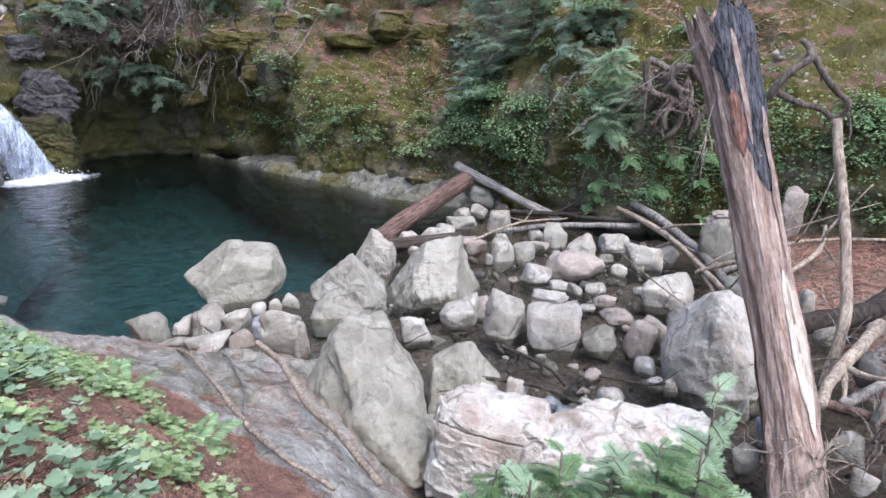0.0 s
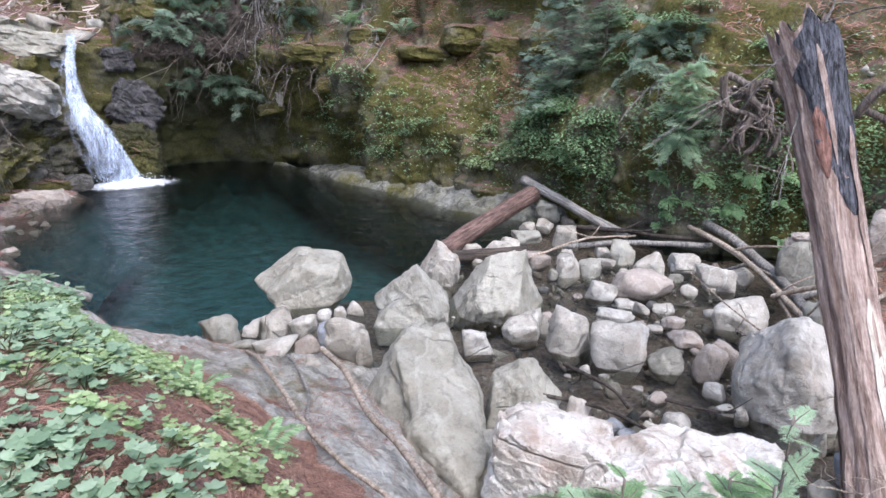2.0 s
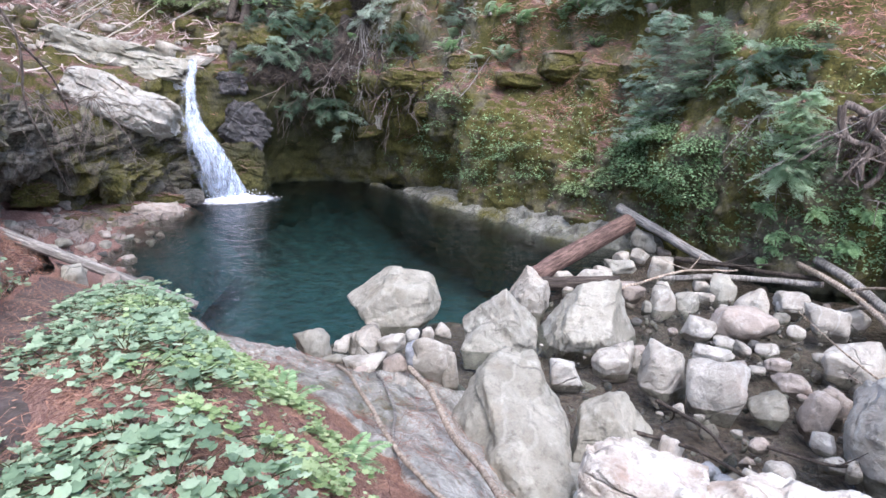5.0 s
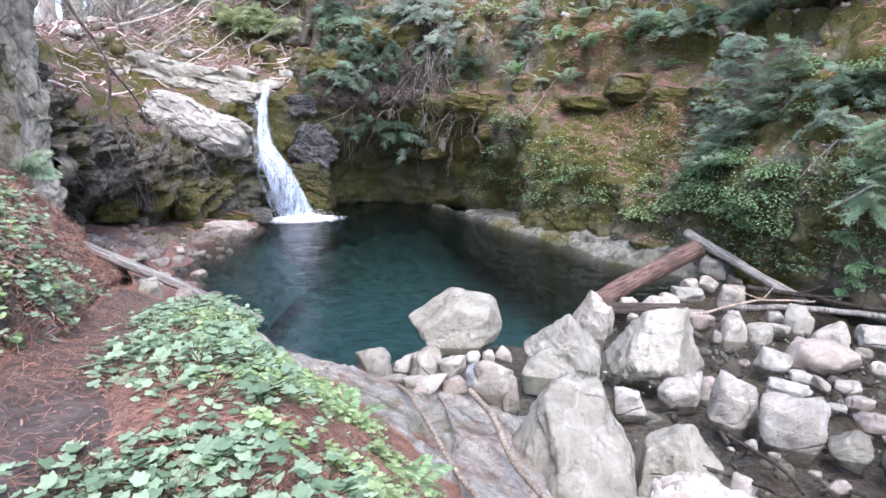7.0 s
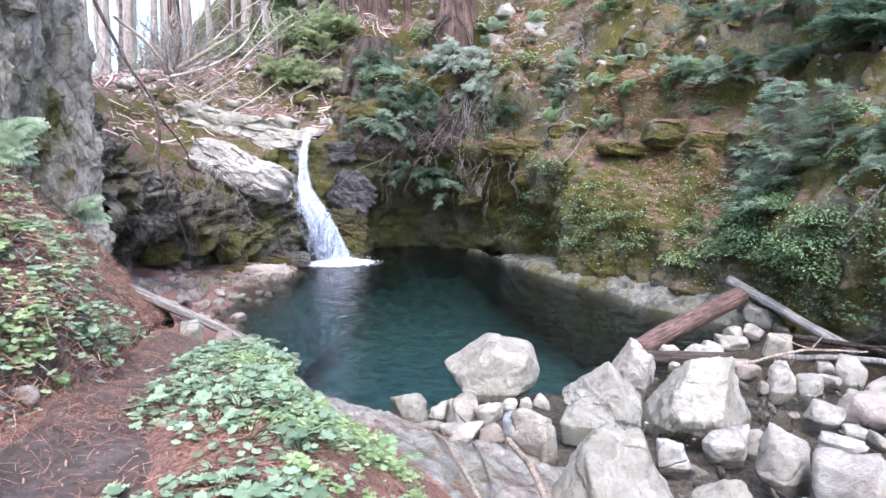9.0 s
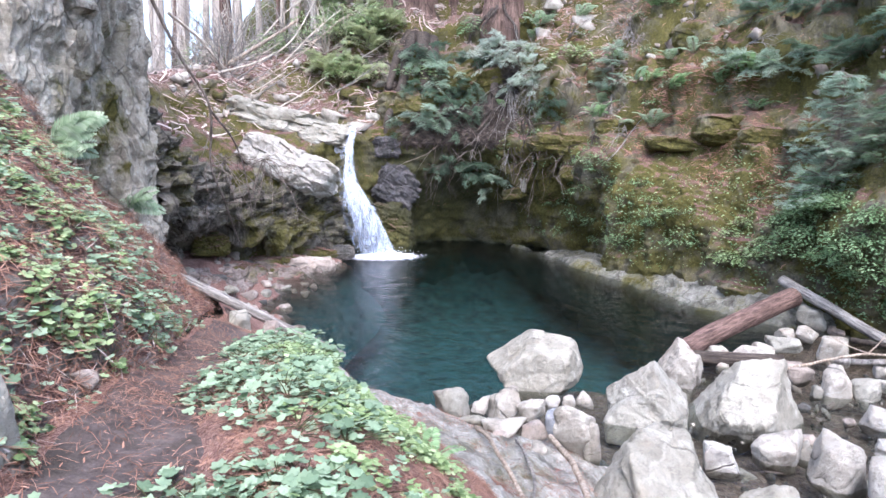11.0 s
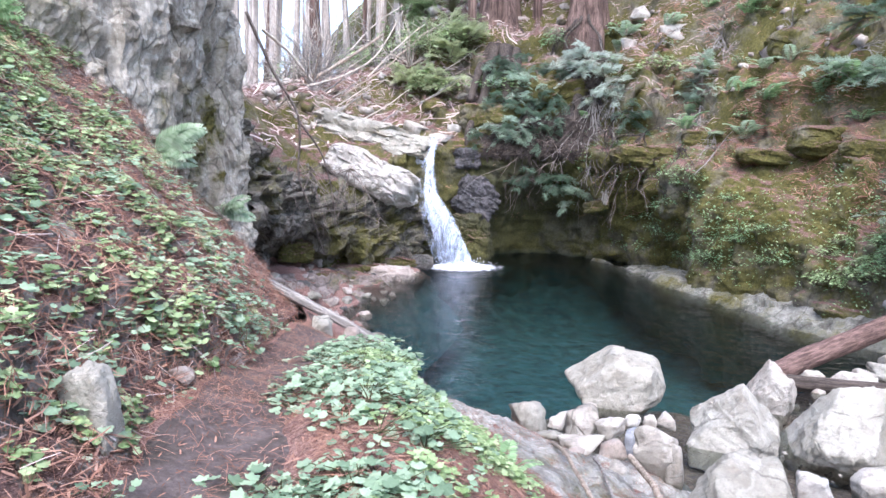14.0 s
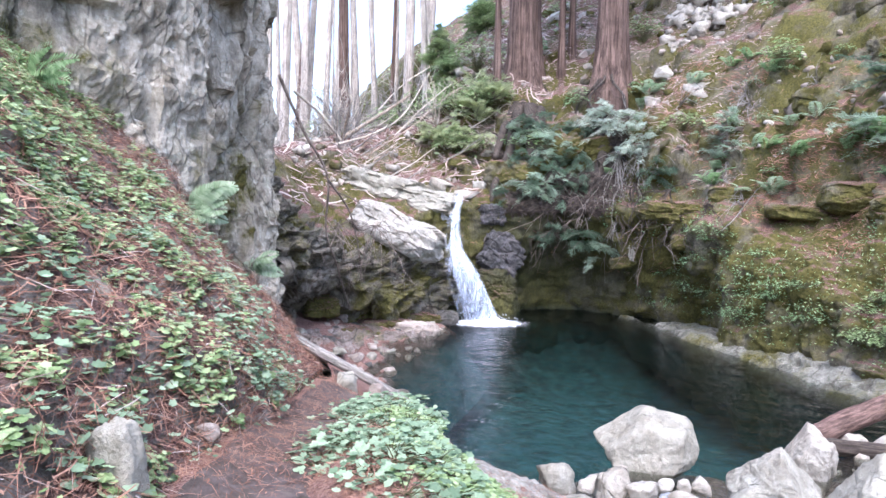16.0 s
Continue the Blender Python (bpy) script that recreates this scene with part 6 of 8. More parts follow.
def needle_strip():
    v = np.array([(-0.013, 0, 0), (0.013, 0, 0), (0.02, 0.5, 0.05), (0.045, 0.5, 0.05), (-0.008, 1, 0), (0.008, 1, 0)])
    return v, np.array([(0, 1, 3), (0, 3, 2), (2, 3, 5), (2, 5, 4)])


def chip():
    v = np.array([(-0.07, 0, 0), (0.07, 0.05, 0), (0.1, 0.55, 0.05), (0.02, 1, 0), (-0.06, 0.6, 0.03)])
    return v, np.array([(0, 1, 2), (0, 2, 4), (4, 2, 3)])


POOLWARD = -1.15
DROOPING = "pale dusty redwood sprouts drooping over the bank"
for k, (x, y, z, reach, count, mat, label) in enumerate((
        (-9.15, 21.6, 6.65, 1.3, 7, CONIFER_PALE, DROOPING), (-8.5, 21.2, 6.5, 1.5, 8, CONIFER_PALE, DROOPING), (-7.8, 20.8, 6.15, 1.5, 8, CONIFER_PALE, DROOPING), (-7.1, 20.4, 5.75, 1.3, 8, CONIFER_PALE, DROOPING), (-8.0, 20.6, 5.4, 1.2, 7, CONIFER_PALE, DROOPING),
        (-11.55, 20.4, 6.25, 1.0, 6, CONIFER_BLUE, "blue-green redwood sprouts below the large trunk"), (-10.7, 20.5, 5.8, 1.0, 6, CONIFER_BLUE, "blue-green redwood sprouts below the large trunk"), (-9.9, 20.4, 5.5, 1.0, 6, CONIFER_BLUE, "blue-green redwood sprouts below the large trunk"),
        # the first one here has the roots' shade in its needle colour
        (-9.9, 20.0, 4.7, 0.9, 5, CONIFER_DARK, "redwood sprouts coloured dark for the shade of the roots"), (-10.55, 19.0, 4.25, 1.25, 8, CONIFER_BLUE, "green redwood bough hanging beside the falls"), (-10.0, 19.3, 4.2, 1.0, 6, CONIFER_BLUE, "green redwood bough hanging beside the falls"), (-11.0, 18.8, 4.0, 0.7, 4, CONIFER_DARK, "green redwood bough hanging beside the falls"),
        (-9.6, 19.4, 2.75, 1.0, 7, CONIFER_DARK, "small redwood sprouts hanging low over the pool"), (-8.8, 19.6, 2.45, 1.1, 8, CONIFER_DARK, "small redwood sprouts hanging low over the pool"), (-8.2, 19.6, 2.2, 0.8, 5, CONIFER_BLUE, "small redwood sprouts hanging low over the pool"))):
    sprouts((x, y, z), reach, count, 301 + k, mat, label, POOLWARD, droop=0.4)
for k, (x, y, z, reach) in enumerate(((-15.0, 21.0, 7.3, 1.3), (-14.2, 21.4, 7.9, 1.3), (-14.1, 19.4, 5.8, 1.1), (-14.9, 19.5, 6.1, 1.0), (-13.5, 20.4, 6.9, 1.2), (-13.2, 19.6, 5.9, 1.0), (-12.9, 20.6, 7.6, 1.0))):
    sprouts((x, y, z), reach, 9, 340 + k, SUNNY, "yellow-green redwood sprouts beside the large trunk, sunlight in their colour", POOLWARD, 1.3, (0.0, 1.3), 0.25)
# dark layer added behind the sprays, standing in for the trees' shadow
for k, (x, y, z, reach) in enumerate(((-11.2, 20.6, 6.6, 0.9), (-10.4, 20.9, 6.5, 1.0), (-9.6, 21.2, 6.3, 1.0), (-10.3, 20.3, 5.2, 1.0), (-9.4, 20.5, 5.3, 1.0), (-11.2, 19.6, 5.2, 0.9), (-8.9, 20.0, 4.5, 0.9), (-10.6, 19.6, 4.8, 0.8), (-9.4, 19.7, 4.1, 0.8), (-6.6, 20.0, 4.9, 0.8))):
    sprouts((x, y, z), reach, 6, 370 + k, CONIFER_DARK, "added dark redwood sprouts, coloured for the shade under the large trunks", POOLWARD, 1.2, (-0.6, 0.5), 0.5)
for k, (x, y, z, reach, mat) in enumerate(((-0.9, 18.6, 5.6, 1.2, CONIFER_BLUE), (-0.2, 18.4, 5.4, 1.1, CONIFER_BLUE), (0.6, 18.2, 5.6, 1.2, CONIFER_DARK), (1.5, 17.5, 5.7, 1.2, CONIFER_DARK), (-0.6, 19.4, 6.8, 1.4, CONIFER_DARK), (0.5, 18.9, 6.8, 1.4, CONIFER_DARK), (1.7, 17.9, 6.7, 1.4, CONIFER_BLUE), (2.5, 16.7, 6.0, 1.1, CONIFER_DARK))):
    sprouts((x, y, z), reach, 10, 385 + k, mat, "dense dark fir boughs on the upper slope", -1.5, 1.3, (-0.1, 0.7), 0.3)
# a small redwood with bare roots on the lip of the bank
fir((-4.66, 20.3, 5.0), 1.4, 0.95, 307, CONIFER_BLUE, "small redwood on the lip of the bank, its roots bare", (0.0, -0.3), 30, None, 0.3, 0.3)
fir((0.94, 14.7, 2.3), 2.5, 1.25, 310, CONIFER_BLUE, "bushy blue-green fir on the bank above the logs", (0.0, -0.5), 110)
fir((1.75, 14.2, 2.9), 1.7, 0.95, 311, LEAF_BLUE, "bushy green fir on the bank above the logs", (0.0, -0.4), 60)
fir((2.95, 12.35, 2.0), 1.35, 0.85, 312, SAPLING, "light green sapling leaning out from the bank", (-0.05, -0.55), 64, -1.6, 0.27)
sprouts((2.9, 12.1, 2.1), 0.6, 9, 350, SAPLING, "light green sapling boughs hanging from the bank", -1.6, 1.3, (-0.6, 0.3), 0.4, 0.012, fine=0.2)
for k, (x, y, z) in enumerate(((2.3, 13.6, 3.75), (2.75, 13.6, 3.9), (3.2, 13.2, 3.8), (2.5, 13.1, 3.3))):
    sprouts((x, y, z), 0.8, 7, 352 + k, CONIFER_BLUE if k % 2 else CONIFER_DARK, "dusty fir boughs hanging over the bank edge", -1.5, 1.2, (-0.3, 0.6), 0.4, 0.014, fine=0.22)
# creepers and shrubs in clumps on the bank: where they grow, how many, their leaves
CLUMPS = ((0.2, 1.75, 1.15, 2.75, 46, LEAF_DEEP, 0.45, 340, "dense dark green creeper hanging down the bank"), (-1.1, 0.1, 0.85, 1.8, 12, LEAF_FRESH, 0.3, 160, "yellow-green creeper on the mossy bank"),
          (1.9, 3.4, 3.3, 4.4, 12, LEAF_DEEP, 0.35, 200, "green creeper on the upper edge of the bank"), (6.3, 8.2, 0.7, 2.6, 20, LEAF_DEEP, 0.42, 260, "dense dark green creeper at the foot of the bank"), (4.2, 5.2, 3.1, 4.2, 6, LEAF_DEEP, 0.28, 130, "green creeper on the upper edge of the bank"),
          (-4.6, -1.2, 0.6, 3.0, 16, LEAF_DEEP, 0.3, 90, "small green creeper on the mossy bank"), (-6.6, -4.2, 0.9, 3.1, 10, LEAF_DEEP, 0.3, 80, "small green creeper hanging on the wet wall"))
for k, (x0, x1, z0, z1, count, mat, r, leaves, label) in enumerate(CLUMPS):
    p, q, rng = scatter(far_grid, 9000, 450 + k, lambda p, q: (p[:, 0] > x0) & (p[:, 0] < x1) & (p[:, 2] > z0) & (p[:, 2] < z1) & (p[:, 1] < 21), (0.3, 0.15), (0.9, 0.7))
    for j, at in enumerate(p[:count]):
        leafy("creeper", at + np.array((-0.02, -0.1, -0.1)), r * rng.uniform(0.7, 1.2), r * 0.9, leaves, 0.085, 4500 + 50 * k + j, mat, label, BLADE, "creeper", "creepers on the far bank")
p, q, rng = scatter(far_grid, 6000, 470, lambda p, q: (p[:, 2] > 0.35) & (p[:, 2] < 1.6) & (p[:, 0] > 2.4) & (p[:, 0] < 5.4), (0.6, 0.15), (0.86, 0.5))
for k, at in enumerate(p[:26]):
    fern(at + np.array((0, -0.06, 0)), rng.uniform(0.18, 0.34), 471 + k, toward=POOLWARD - 0.3, count=8, rise=(-0.9, 0.3), face=(0, -0.8, 0.6), label="small green fern hanging from the undercut bank", mat=FERN)
conifer("conifer", (2.6, 15.8, ground_at(2.6, 15.8) - 0.1), 2.6, 1.6, 313, CONIFER_DARK, "dark fir high on the bank", (0, -0.7), 68)
conifer("conifer", (5.6, 14.6, ground_at(5.6, 14.6) - 0.1), 2.6, 1.5, 314, CONIFER_BLUE, "young fir high on the bank", (0, -0.5), 57)
conifer("conifer", (-17.5, 24.5, ground_at(-17.5, 24.5) - 0.1), 1.8, 1.2, 317, LEAF_FRESH, "sunlit redwood sprouts in the upstream gully", (0.0, -0.3), 68)
conifer("conifer", (-22.5, 26.0, ground_at(-22.5, 26.0)), 2.2, 1.4, 319, LEAF_FRESH, "sunlit redwood sprouts in the upstream gully", (0.0, -0.3), 70)
conifer("conifer", (-18.6, 29.0, ground_at(-18.6, 29.0)), 2.4, 1.5, 320, LEAF_FRESH, "sunlit redwood sprouts in the upstream gully", (0.0, -0.3), 70)
conifer("conifer", (-20.5, 27.5, ground_at(-20.5, 27.5) - 0.1), 2.0, 1.3, 318, LEAF_FRESH, "sunlit redwood sprouts in the upstream gully", (0.0, -0.3), 68)
for k, (x, y, z, h) in enumerate(((0.3, 2.75, 0.5, 0.95), (0.45, 2.6, 0.55, 0.95), (0.62, 2.75, 0.45, 1.1), (0.85, 2.65, 0.45, 1.15), (1.05, 2.6, 0.5, 1.2), (1.34, 2.75, 0.4, 1.55), (1.2, 2.5, 0.55, 1.2), (0.95, 2.8, 0.4, 1.1))):
    conifer("redwood_sprout", (x, y, z), h - 0.02, 0.44, 330 + k, SAPLING if k % 2 else FERN, "feathery green redwood sprout on the near bank", (0.03, 0.05), 26, 0.5, FINE_BOUGHS, trunk=0.008, droop=-0.05)


STRIP, CHIP = needle_strip(), chip()
SPLINT = STRIP[0] * (3.2, 1, 1), STRIP[1]
TWIG = STRIP[0] * (1.7, 1, 2), STRIP[1]
rib = 1 / 11
leaf_cover("needle_litter", "dead red redwood twigs and needles strewn on the trail bank", bank_grid, 42000, 401, STRAW, 0.13, STRIP, lambda p, q: p[:, 1] < 8.5, (1.6 * rib, 0.3), (7.5 * rib, 0.8), 0.012, 0.25, 0.2)
leaf_cover("needle_litter", "scattered red needles on the trodden trail", bank_grid, 30000, 402, STRAW, 0.11, STRIP, patchy(0.8, 0.02, 31), (1.6 * rib, 0.0), (7.5 * rib, 0.36), 0.03, 0.12, 0.2)
leaf_cover("needle_litter", "dead red redwood twigs strewn on the slope", slope_grid, 46000, 403, STRAW, 0.15, STRIP, None, (0.1, 0), (1, 1), 0.05, 1.2, 0.1)
leaf_cover("dead_sticks", "pale dead twigs strewn on the slope", slope_grid, 2600, 413, PALE_STICK, 0.2, STRIP, None, (0.1, 0), (1, 1), 0.05, 0.8, 0.1)
leaf_cover("dead_fronds", "brown dead fern fronds hanging on the slope", slope_grid, 16000, 414, STRAW, 0.13, TWIG, patchy(2.6, 0.1, 44), (0.1, 0), (1, 1), 0.07, 1.0, 0.1)
leaf_cover("bark_litter", "dead red bark flakes strewn on the slope", slope_grid, 26000, 411, STRAW, 0.07, CHIP, None, (0.1, 0), (1, 1), 0.02, 0.8, 0.1)
leaf_cover("low_leaves", "small fresh green leaves carpeting the slope", slope_grid, 85000, 404, LEAF_FRESH, 0.05, LOBED, lambda p, q: 0.6 * fbm(p, 3.2, 3, 5) + 0.4 * vnoise(p * 9, 6) + 0.3 * vnoise(p * 3.3, 3) > 0.2 - 0.17 * (p[:, 2] - 2.5) + 0.3 * np.maximum(p[:, 1] - 3.4, 0), (0.15, 0.05), (1, 1), 0.06, 0.6, 0.7)
leaf_cover("low_leaves", "rounded green leaves growing over the slope", slope_grid, 42000, 405, LEAF_BLUE, 0.066, LOBED, lambda p, q: patchy(3.4, 0.45, 6)(p, q) & (p[:, 1] < 5.0) & (p[:, 2] < 4.2), (0.15, 0.0), (0.95, 0.95), 0.07, 0.5, 0.75)
leaf_cover("low_leaves", "small fresh green leaves carpeting the trail mound", bank_grid, 15000, 406, LEAF_FRESH, 0.04, LOBED, lambda p, q: (fbm(p, 2.6, 3, 7) + 0.4 * vnoise(p * 9, 4) > 0.16) & ((p[:, 0] + 4.85) ** 2 + (p[:, 1] - 5.3) ** 2 > 0.34), (3.0 * rib, 0.37), (6.9 * rib, 0.56), 0.06, 0.6, 0.7)
leaf_cover("low_leaves", "small green plants on the mossy far bank", far_grid, 24000, 407, LEAF_DEEP, 0.07, BLADE, lambda p, q: (p[:, 0] > -9.5) & (p[:, 2] > 0.5) & patchy(0.6, 0.2, 8)(p, q), (0.35, 0.2), (0.85, 0.62), 0.07, 0.7, 0.5)
leaf_cover("low_leaves", "yellow-green plants on the mossy far bank", far_grid, 8000, 408, LEAF_FRESH, 0.065, BLADE, lambda p, q: (p[:, 0] > -6.5) & (p[:, 2] > 0.4) & patchy(0.8, 0.2, 9)(p, q), (0.42, 0.2), (0.8, 0.6), 0.07, 0.7, 0.5)
leaf_cover("needle_litter", "dead red twigs strewn on the far slope", far_grid, 20000, 409, STRAW, 0.16, SPLINT, lambda p, q: (p[:, 2] > 1.0) & (np.abs(q[:, 2]) > 0.55) & patchy(0.6, 0.0, 33)(p, q), (0.2, 0.3), (0.9, 0.75), 0.02, 0.3, 0.1)
leaf_cover("hanging_ivy", "dark green creepers hanging on the undercut bank", far_grid, 11000, 410, LEAF_DEEP, 0.075, BLADE, lambda p, q: (p[:, 2] > 0.5) & patchy(0.8, 0.1, 12)(p, q), (0.6, 0.18), (0.86, 0.5), 0.1, 0.8, 0.2)

# ---- lobed-leaf plants on the mound and the slope
MOUND = "low plant with rounded blue-green lobed leaves on the trail mound"
rows = [leafy("leafy_plant", (0, 0, -9), 0.24, 0.1, 15 + 3 * k, 0.066, 420 + k, LEAF_BLUE, MOUND, ROUND, group="leafy plants on the mound") for k in range(4)]
p, q, rng = scatter(bank_grid, 230, 430, lambda p, q: (p[:, 1] > 0.9) & (fbm(p, 1.9, 2, 17) > -0.27) & ((p[:, 0] + 4.85) ** 2 + (p[:, 1] - 5.3) ** 2 > 0.34), (2.7 * rib, 0.2), (6.0 * rib, 0.44))
for k, at in enumerate(p):
    copy_thing(rows[k % 4], pose(*at, 0, 0, rng.uniform(0, 360)) @ Matrix.Scale(rng.uniform(0.6, 1.1), 4))
p, q, rng = scatter(bank_grid, 18, 432, None, (3.0 * rib, 0.38), (4.8 * rib, 0.52))
for k, at in enumerate(p):
    copy_thing(rows[k % 4], pose(*at, 0, 0, rng.uniform(0, 360)) @ Matrix.Scale(rng.uniform(0.45, 0.75), 4))
p, q, rng = scatter(slope_grid, 80, 431, None, (0.2, 0.02), (0.8, 0.7))
SIDE = "low plant with rounded green lobed leaves on the litter slope"
for k, at in enumerate(p):
    ob = copy_thing(rows[k % 4], pose(*at, 0, 0, rng.uniform(0, 360)) @ Matrix.Scale(rng.uniform(0.55, 0.9), 4))
    tagged(ob, SIDE, "", "leafy plants on the slope")
for ob in rows:
    for o in (*ob.children_recursive, ob):
        bpy.data.objects.remove(o)

# ---- ferns
fern((-8.35, 5.25, 3.3), 0.75, 440, toward=0.1, count=17, rise=(-0.2, 1.1), face=(0.5, -0.8, 0.5), label="pale green fern arching from the cliff foot", mat=PALE_FERN)
fern((-8.4, 6.4, 2.5), 0.5, 441, toward=0.2, count=11, rise=(-0.3, 0.6), face=(0.5, -0.7, 0.6), label="pale green fern arching from the cliff foot", mat=PALE_FERN)
fern((-7.9, 3.1, 4.75), 0.6, 442, toward=0.2, count=9, mat=FERN, rise=(0, 1), face=(0.5, -0.8, 0.6))
fern((-1.3, 3.05, 1.3), 0.3, 443, count=9, mat=FERN)
fern((-1.95, 3.55, 1.35), 0.3, 445, count=9, mat=FERN)
fern((-2.45, 4.4, 1.05), 0.2, 446, mat=FERN)
# ---- roots and dead twigs
def root_mass(label, paths, r0, r1, seed, twigs_on=2, mat=OLD_ROOT):
    """Thick bare roots that curl over and under one another, each with finer rootlets."""
    rng = np.random.default_rng(seed)
    org = np.array(paths[0][0])
    ob = empty("bare_roots", org)
    tagged(ob, label, "roots")
    for k, path in enumerate(paths):
        p = catmull(np.array(path) - org, 28)
        p = p + 0.03 * np.stack([fbm(p + 5 * k, 2.5, 2, seed + k + j) for j in range(3)], -1)
        pieces = [tube(p, np.linspace(r0, r1, 28) * rng.uniform(0.7, 1.15), 9, 0.25, seed + k)]
        for _ in range(twigs_on):
            i = rng.integers(6, 26)
            e = rng.normal(0, 0.5, 3) + np.array((0, -0.2, -0.6))
            t = np.linspace(0, 1, 10)[:, None]
            q = p[i] + e * t * 0.35
            q = q + 0.12 * t * np.stack([fbm(q + 3 * k, 4.0, 2, seed + k + j + 60) for j in range(3)], -1)
            pieces.append(tube(q, np.linspace(r1 * 0.5, r1 * 0.2, 10), 6))
        v, f = merged(pieces)
        part("root", mesh_from("root", v, f, mat), ob)
    return ob


root_mass("tangle of thick bare grey roots hanging under the bank edge", [
    [(3.36, 11.46, 3.18), (3.4, 11.45, 2.9), (3.54, 11.41, 2.63), (3.81, 11.32, 2.54), (3.97, 11.27, 2.41), (3.98, 11.27, 2.12), (3.8, 11.33, 1.92)],
    [(3.85, 11.44, 2.53), (3.72, 11.48, 2.34), (3.64, 11.5, 2.14), (3.55, 11.53, 2.11)],
    [(4.03, 11.5, 2.5), (4.11, 11.47, 2.67), (4.19, 11.44, 2.86), (4.15, 11.46, 3.06)],
    [(3.83, 11.32, 2.5), (3.75, 11.34, 2.26), (3.77, 11.34, 2.02)],
    [(4.11, 11.35, 3.05), (4.3, 11.28, 2.82), (4.38, 11.25, 2.46), (4.28, 11.28, 2.17), (4.17, 11.33, 1.88)],
    [(4.32, 11.4, 2.18), (4.47, 11.34, 2.04), (4.57, 11.3, 2.18)],
    [(3.86, 11.31, 3.07), (3.75, 11.34, 2.86), (3.9, 11.29, 2.7), (4.1, 11.22, 2.63)],
    [(3.5, 11.75, 3.15), (3.82, 11.5, 3.0), (4.02, 11.38, 3.06), (4.24, 11.5, 2.96)]], 0.075, 0.045, 520)
twigs("bare_roots", (3.9, 11.7, 2.95), 0.85, 539, OLD_ROOT, "tangle of thin bare roots hanging under the bank edge", (0.1, -0.25, -0.6), 18, 0.034, 0.4, "roots", 0.9)
twigs("bare_roots", (4.25, 11.6, 2.9), 0.8, 540, ROOT, "tangle of thin bare roots hanging under the bank edge", (-0.1, -0.25, -0.6), 12, 0.03, 0.4, "roots", 0.9)
root_mass("thick forked bare roots gripping the bank edge", [
    [(5.08, 10.6, 2.6), (5.19, 10.44, 2.91), (5.34, 10.36, 3.1), (5.52, 10.35, 3.25), (5.54, 10.7, 3.45)],
    [(5.6, 10.6, 3.43), (5.72, 10.28, 3.01), (5.93, 10.16, 2.72), (6.08, 10.07, 2.56), (6.01, 10.2, 2.3)],
    [(5.19, 10.66, 2.73), (5.57, 10.47, 2.53), (5.82, 10.33, 2.45), (6.01, 10.23, 2.29)]], 0.065, 0.045, 521)
root_mass("dark root stock of the large redwood above the falls", [
    [(-12.1, 21.3, 7.4), (-11.85, 20.4, 6.45), (-11.6, 19.6, 5.4), (-11.45, 18.5, 4.3), (-11.4, 18.3, 3.6)],
    [(-11.7, 21.2, 7.2), (-11.2, 20.4, 6.1), (-10.7, 19.6, 5.0), (-10.6, 18.6, 4.0)],
    [(-11.4, 21.4, 7.1), (-10.8, 20.5, 5.9), (-10.0, 20.1, 5.05), (-10.1, 19.3, 4.2), (-10.0, 19.0, 3.4)],
    [(-9.5, 22.2, 6.95), (-9.0, 21.3, 6.2), (-8.6, 20.6, 5.4), (-8.5, 20.0, 4.6), (-8.6, 19.5, 3.8)],
    [(-9.2, 22.2, 7.0), (-8.4, 21.2, 6.2), (-8.1, 20.5, 5.2), (-8.2, 19.9, 4.3)],
    [(-12.2, 21.2, 7.3), (-12.2, 20.2, 6.2), (-11.9, 19.2, 5.2)]], 0.27, 0.12, 519, 6, DARK_WOOD)
twigs("hanging_roots", (-4.62, 20.0, 4.9), 1.7, 529, GREY_LOG, "pale thin roots hanging under a small redwood", (0.0, -0.25, -0.9), 5, 0.016, 0.1, "roots", 0.25)
twigs("dead_twigs", (-7.9, 20.3, 5.3), 1.6, 530, GREY_LOG, "brown dead twigs hanging under the drooping sprouts", (0.1, -0.5, -0.5), 22, 0.016, 0.6, curl=0.2)
twigs("dead_twigs", (-7.2, 20.1, 5.2), 1.3, 531, GREY_LOG, "brown dead twigs hanging under the drooping sprouts", (0.2, -0.5, -0.4), 16, 0.014, 0.6, curl=0.2)
ledge((-5.9, 19.05, 3.2), (1.9, 1.1, 0.62), 20, 4, 0, 532, "mossy", "moss-covered knob on the lip of the undercut bank", 0.8)
ledge((-7.4, 19.5, 1.75), (0.8, 0.4, 0.35), 15, -12, 0, 533, "mossy", "mossy bulge on the undercut wall", 0.8)
ledge((-7.1, 19.42, 2.0), (0.2, 0.2, 0.8), 15, 0, 0, 534, "buff", "pale dripstone hanging on the undercut wall", 0.8)
twigs("dead_twigs", (2.5, 12.9, 2.9), 1.0, 522, GREY_LOG, "grey dead twigs drooping over the bank", (0.2, -0.8, 0.1), 12, 0.018, 0.7)
twigs("dead_twigs", (4.6, 12.2, 3.3), 1.0, 523, GREY_LOG, "grey dead twig clump standing on the bank", (0.2, -0.5, 0.6), 10, 0.016, 0.1)
twigs("dead_twigs", (2.8, 12.6, 1.8), 0.9, 524, GREY_LOG, "grey dead twigs drooping over the bank", (-0.3, -0.8, 0.0), 8, 0.016, 0.3)
twigs("dead_twigs", (-7.6, 20.0, 3.6), 1.2, 525, GREY_LOG, "grey dead twigs drooping over the bank", (0.3, -0.8, 0.0), 16, 0.02, 0.9)
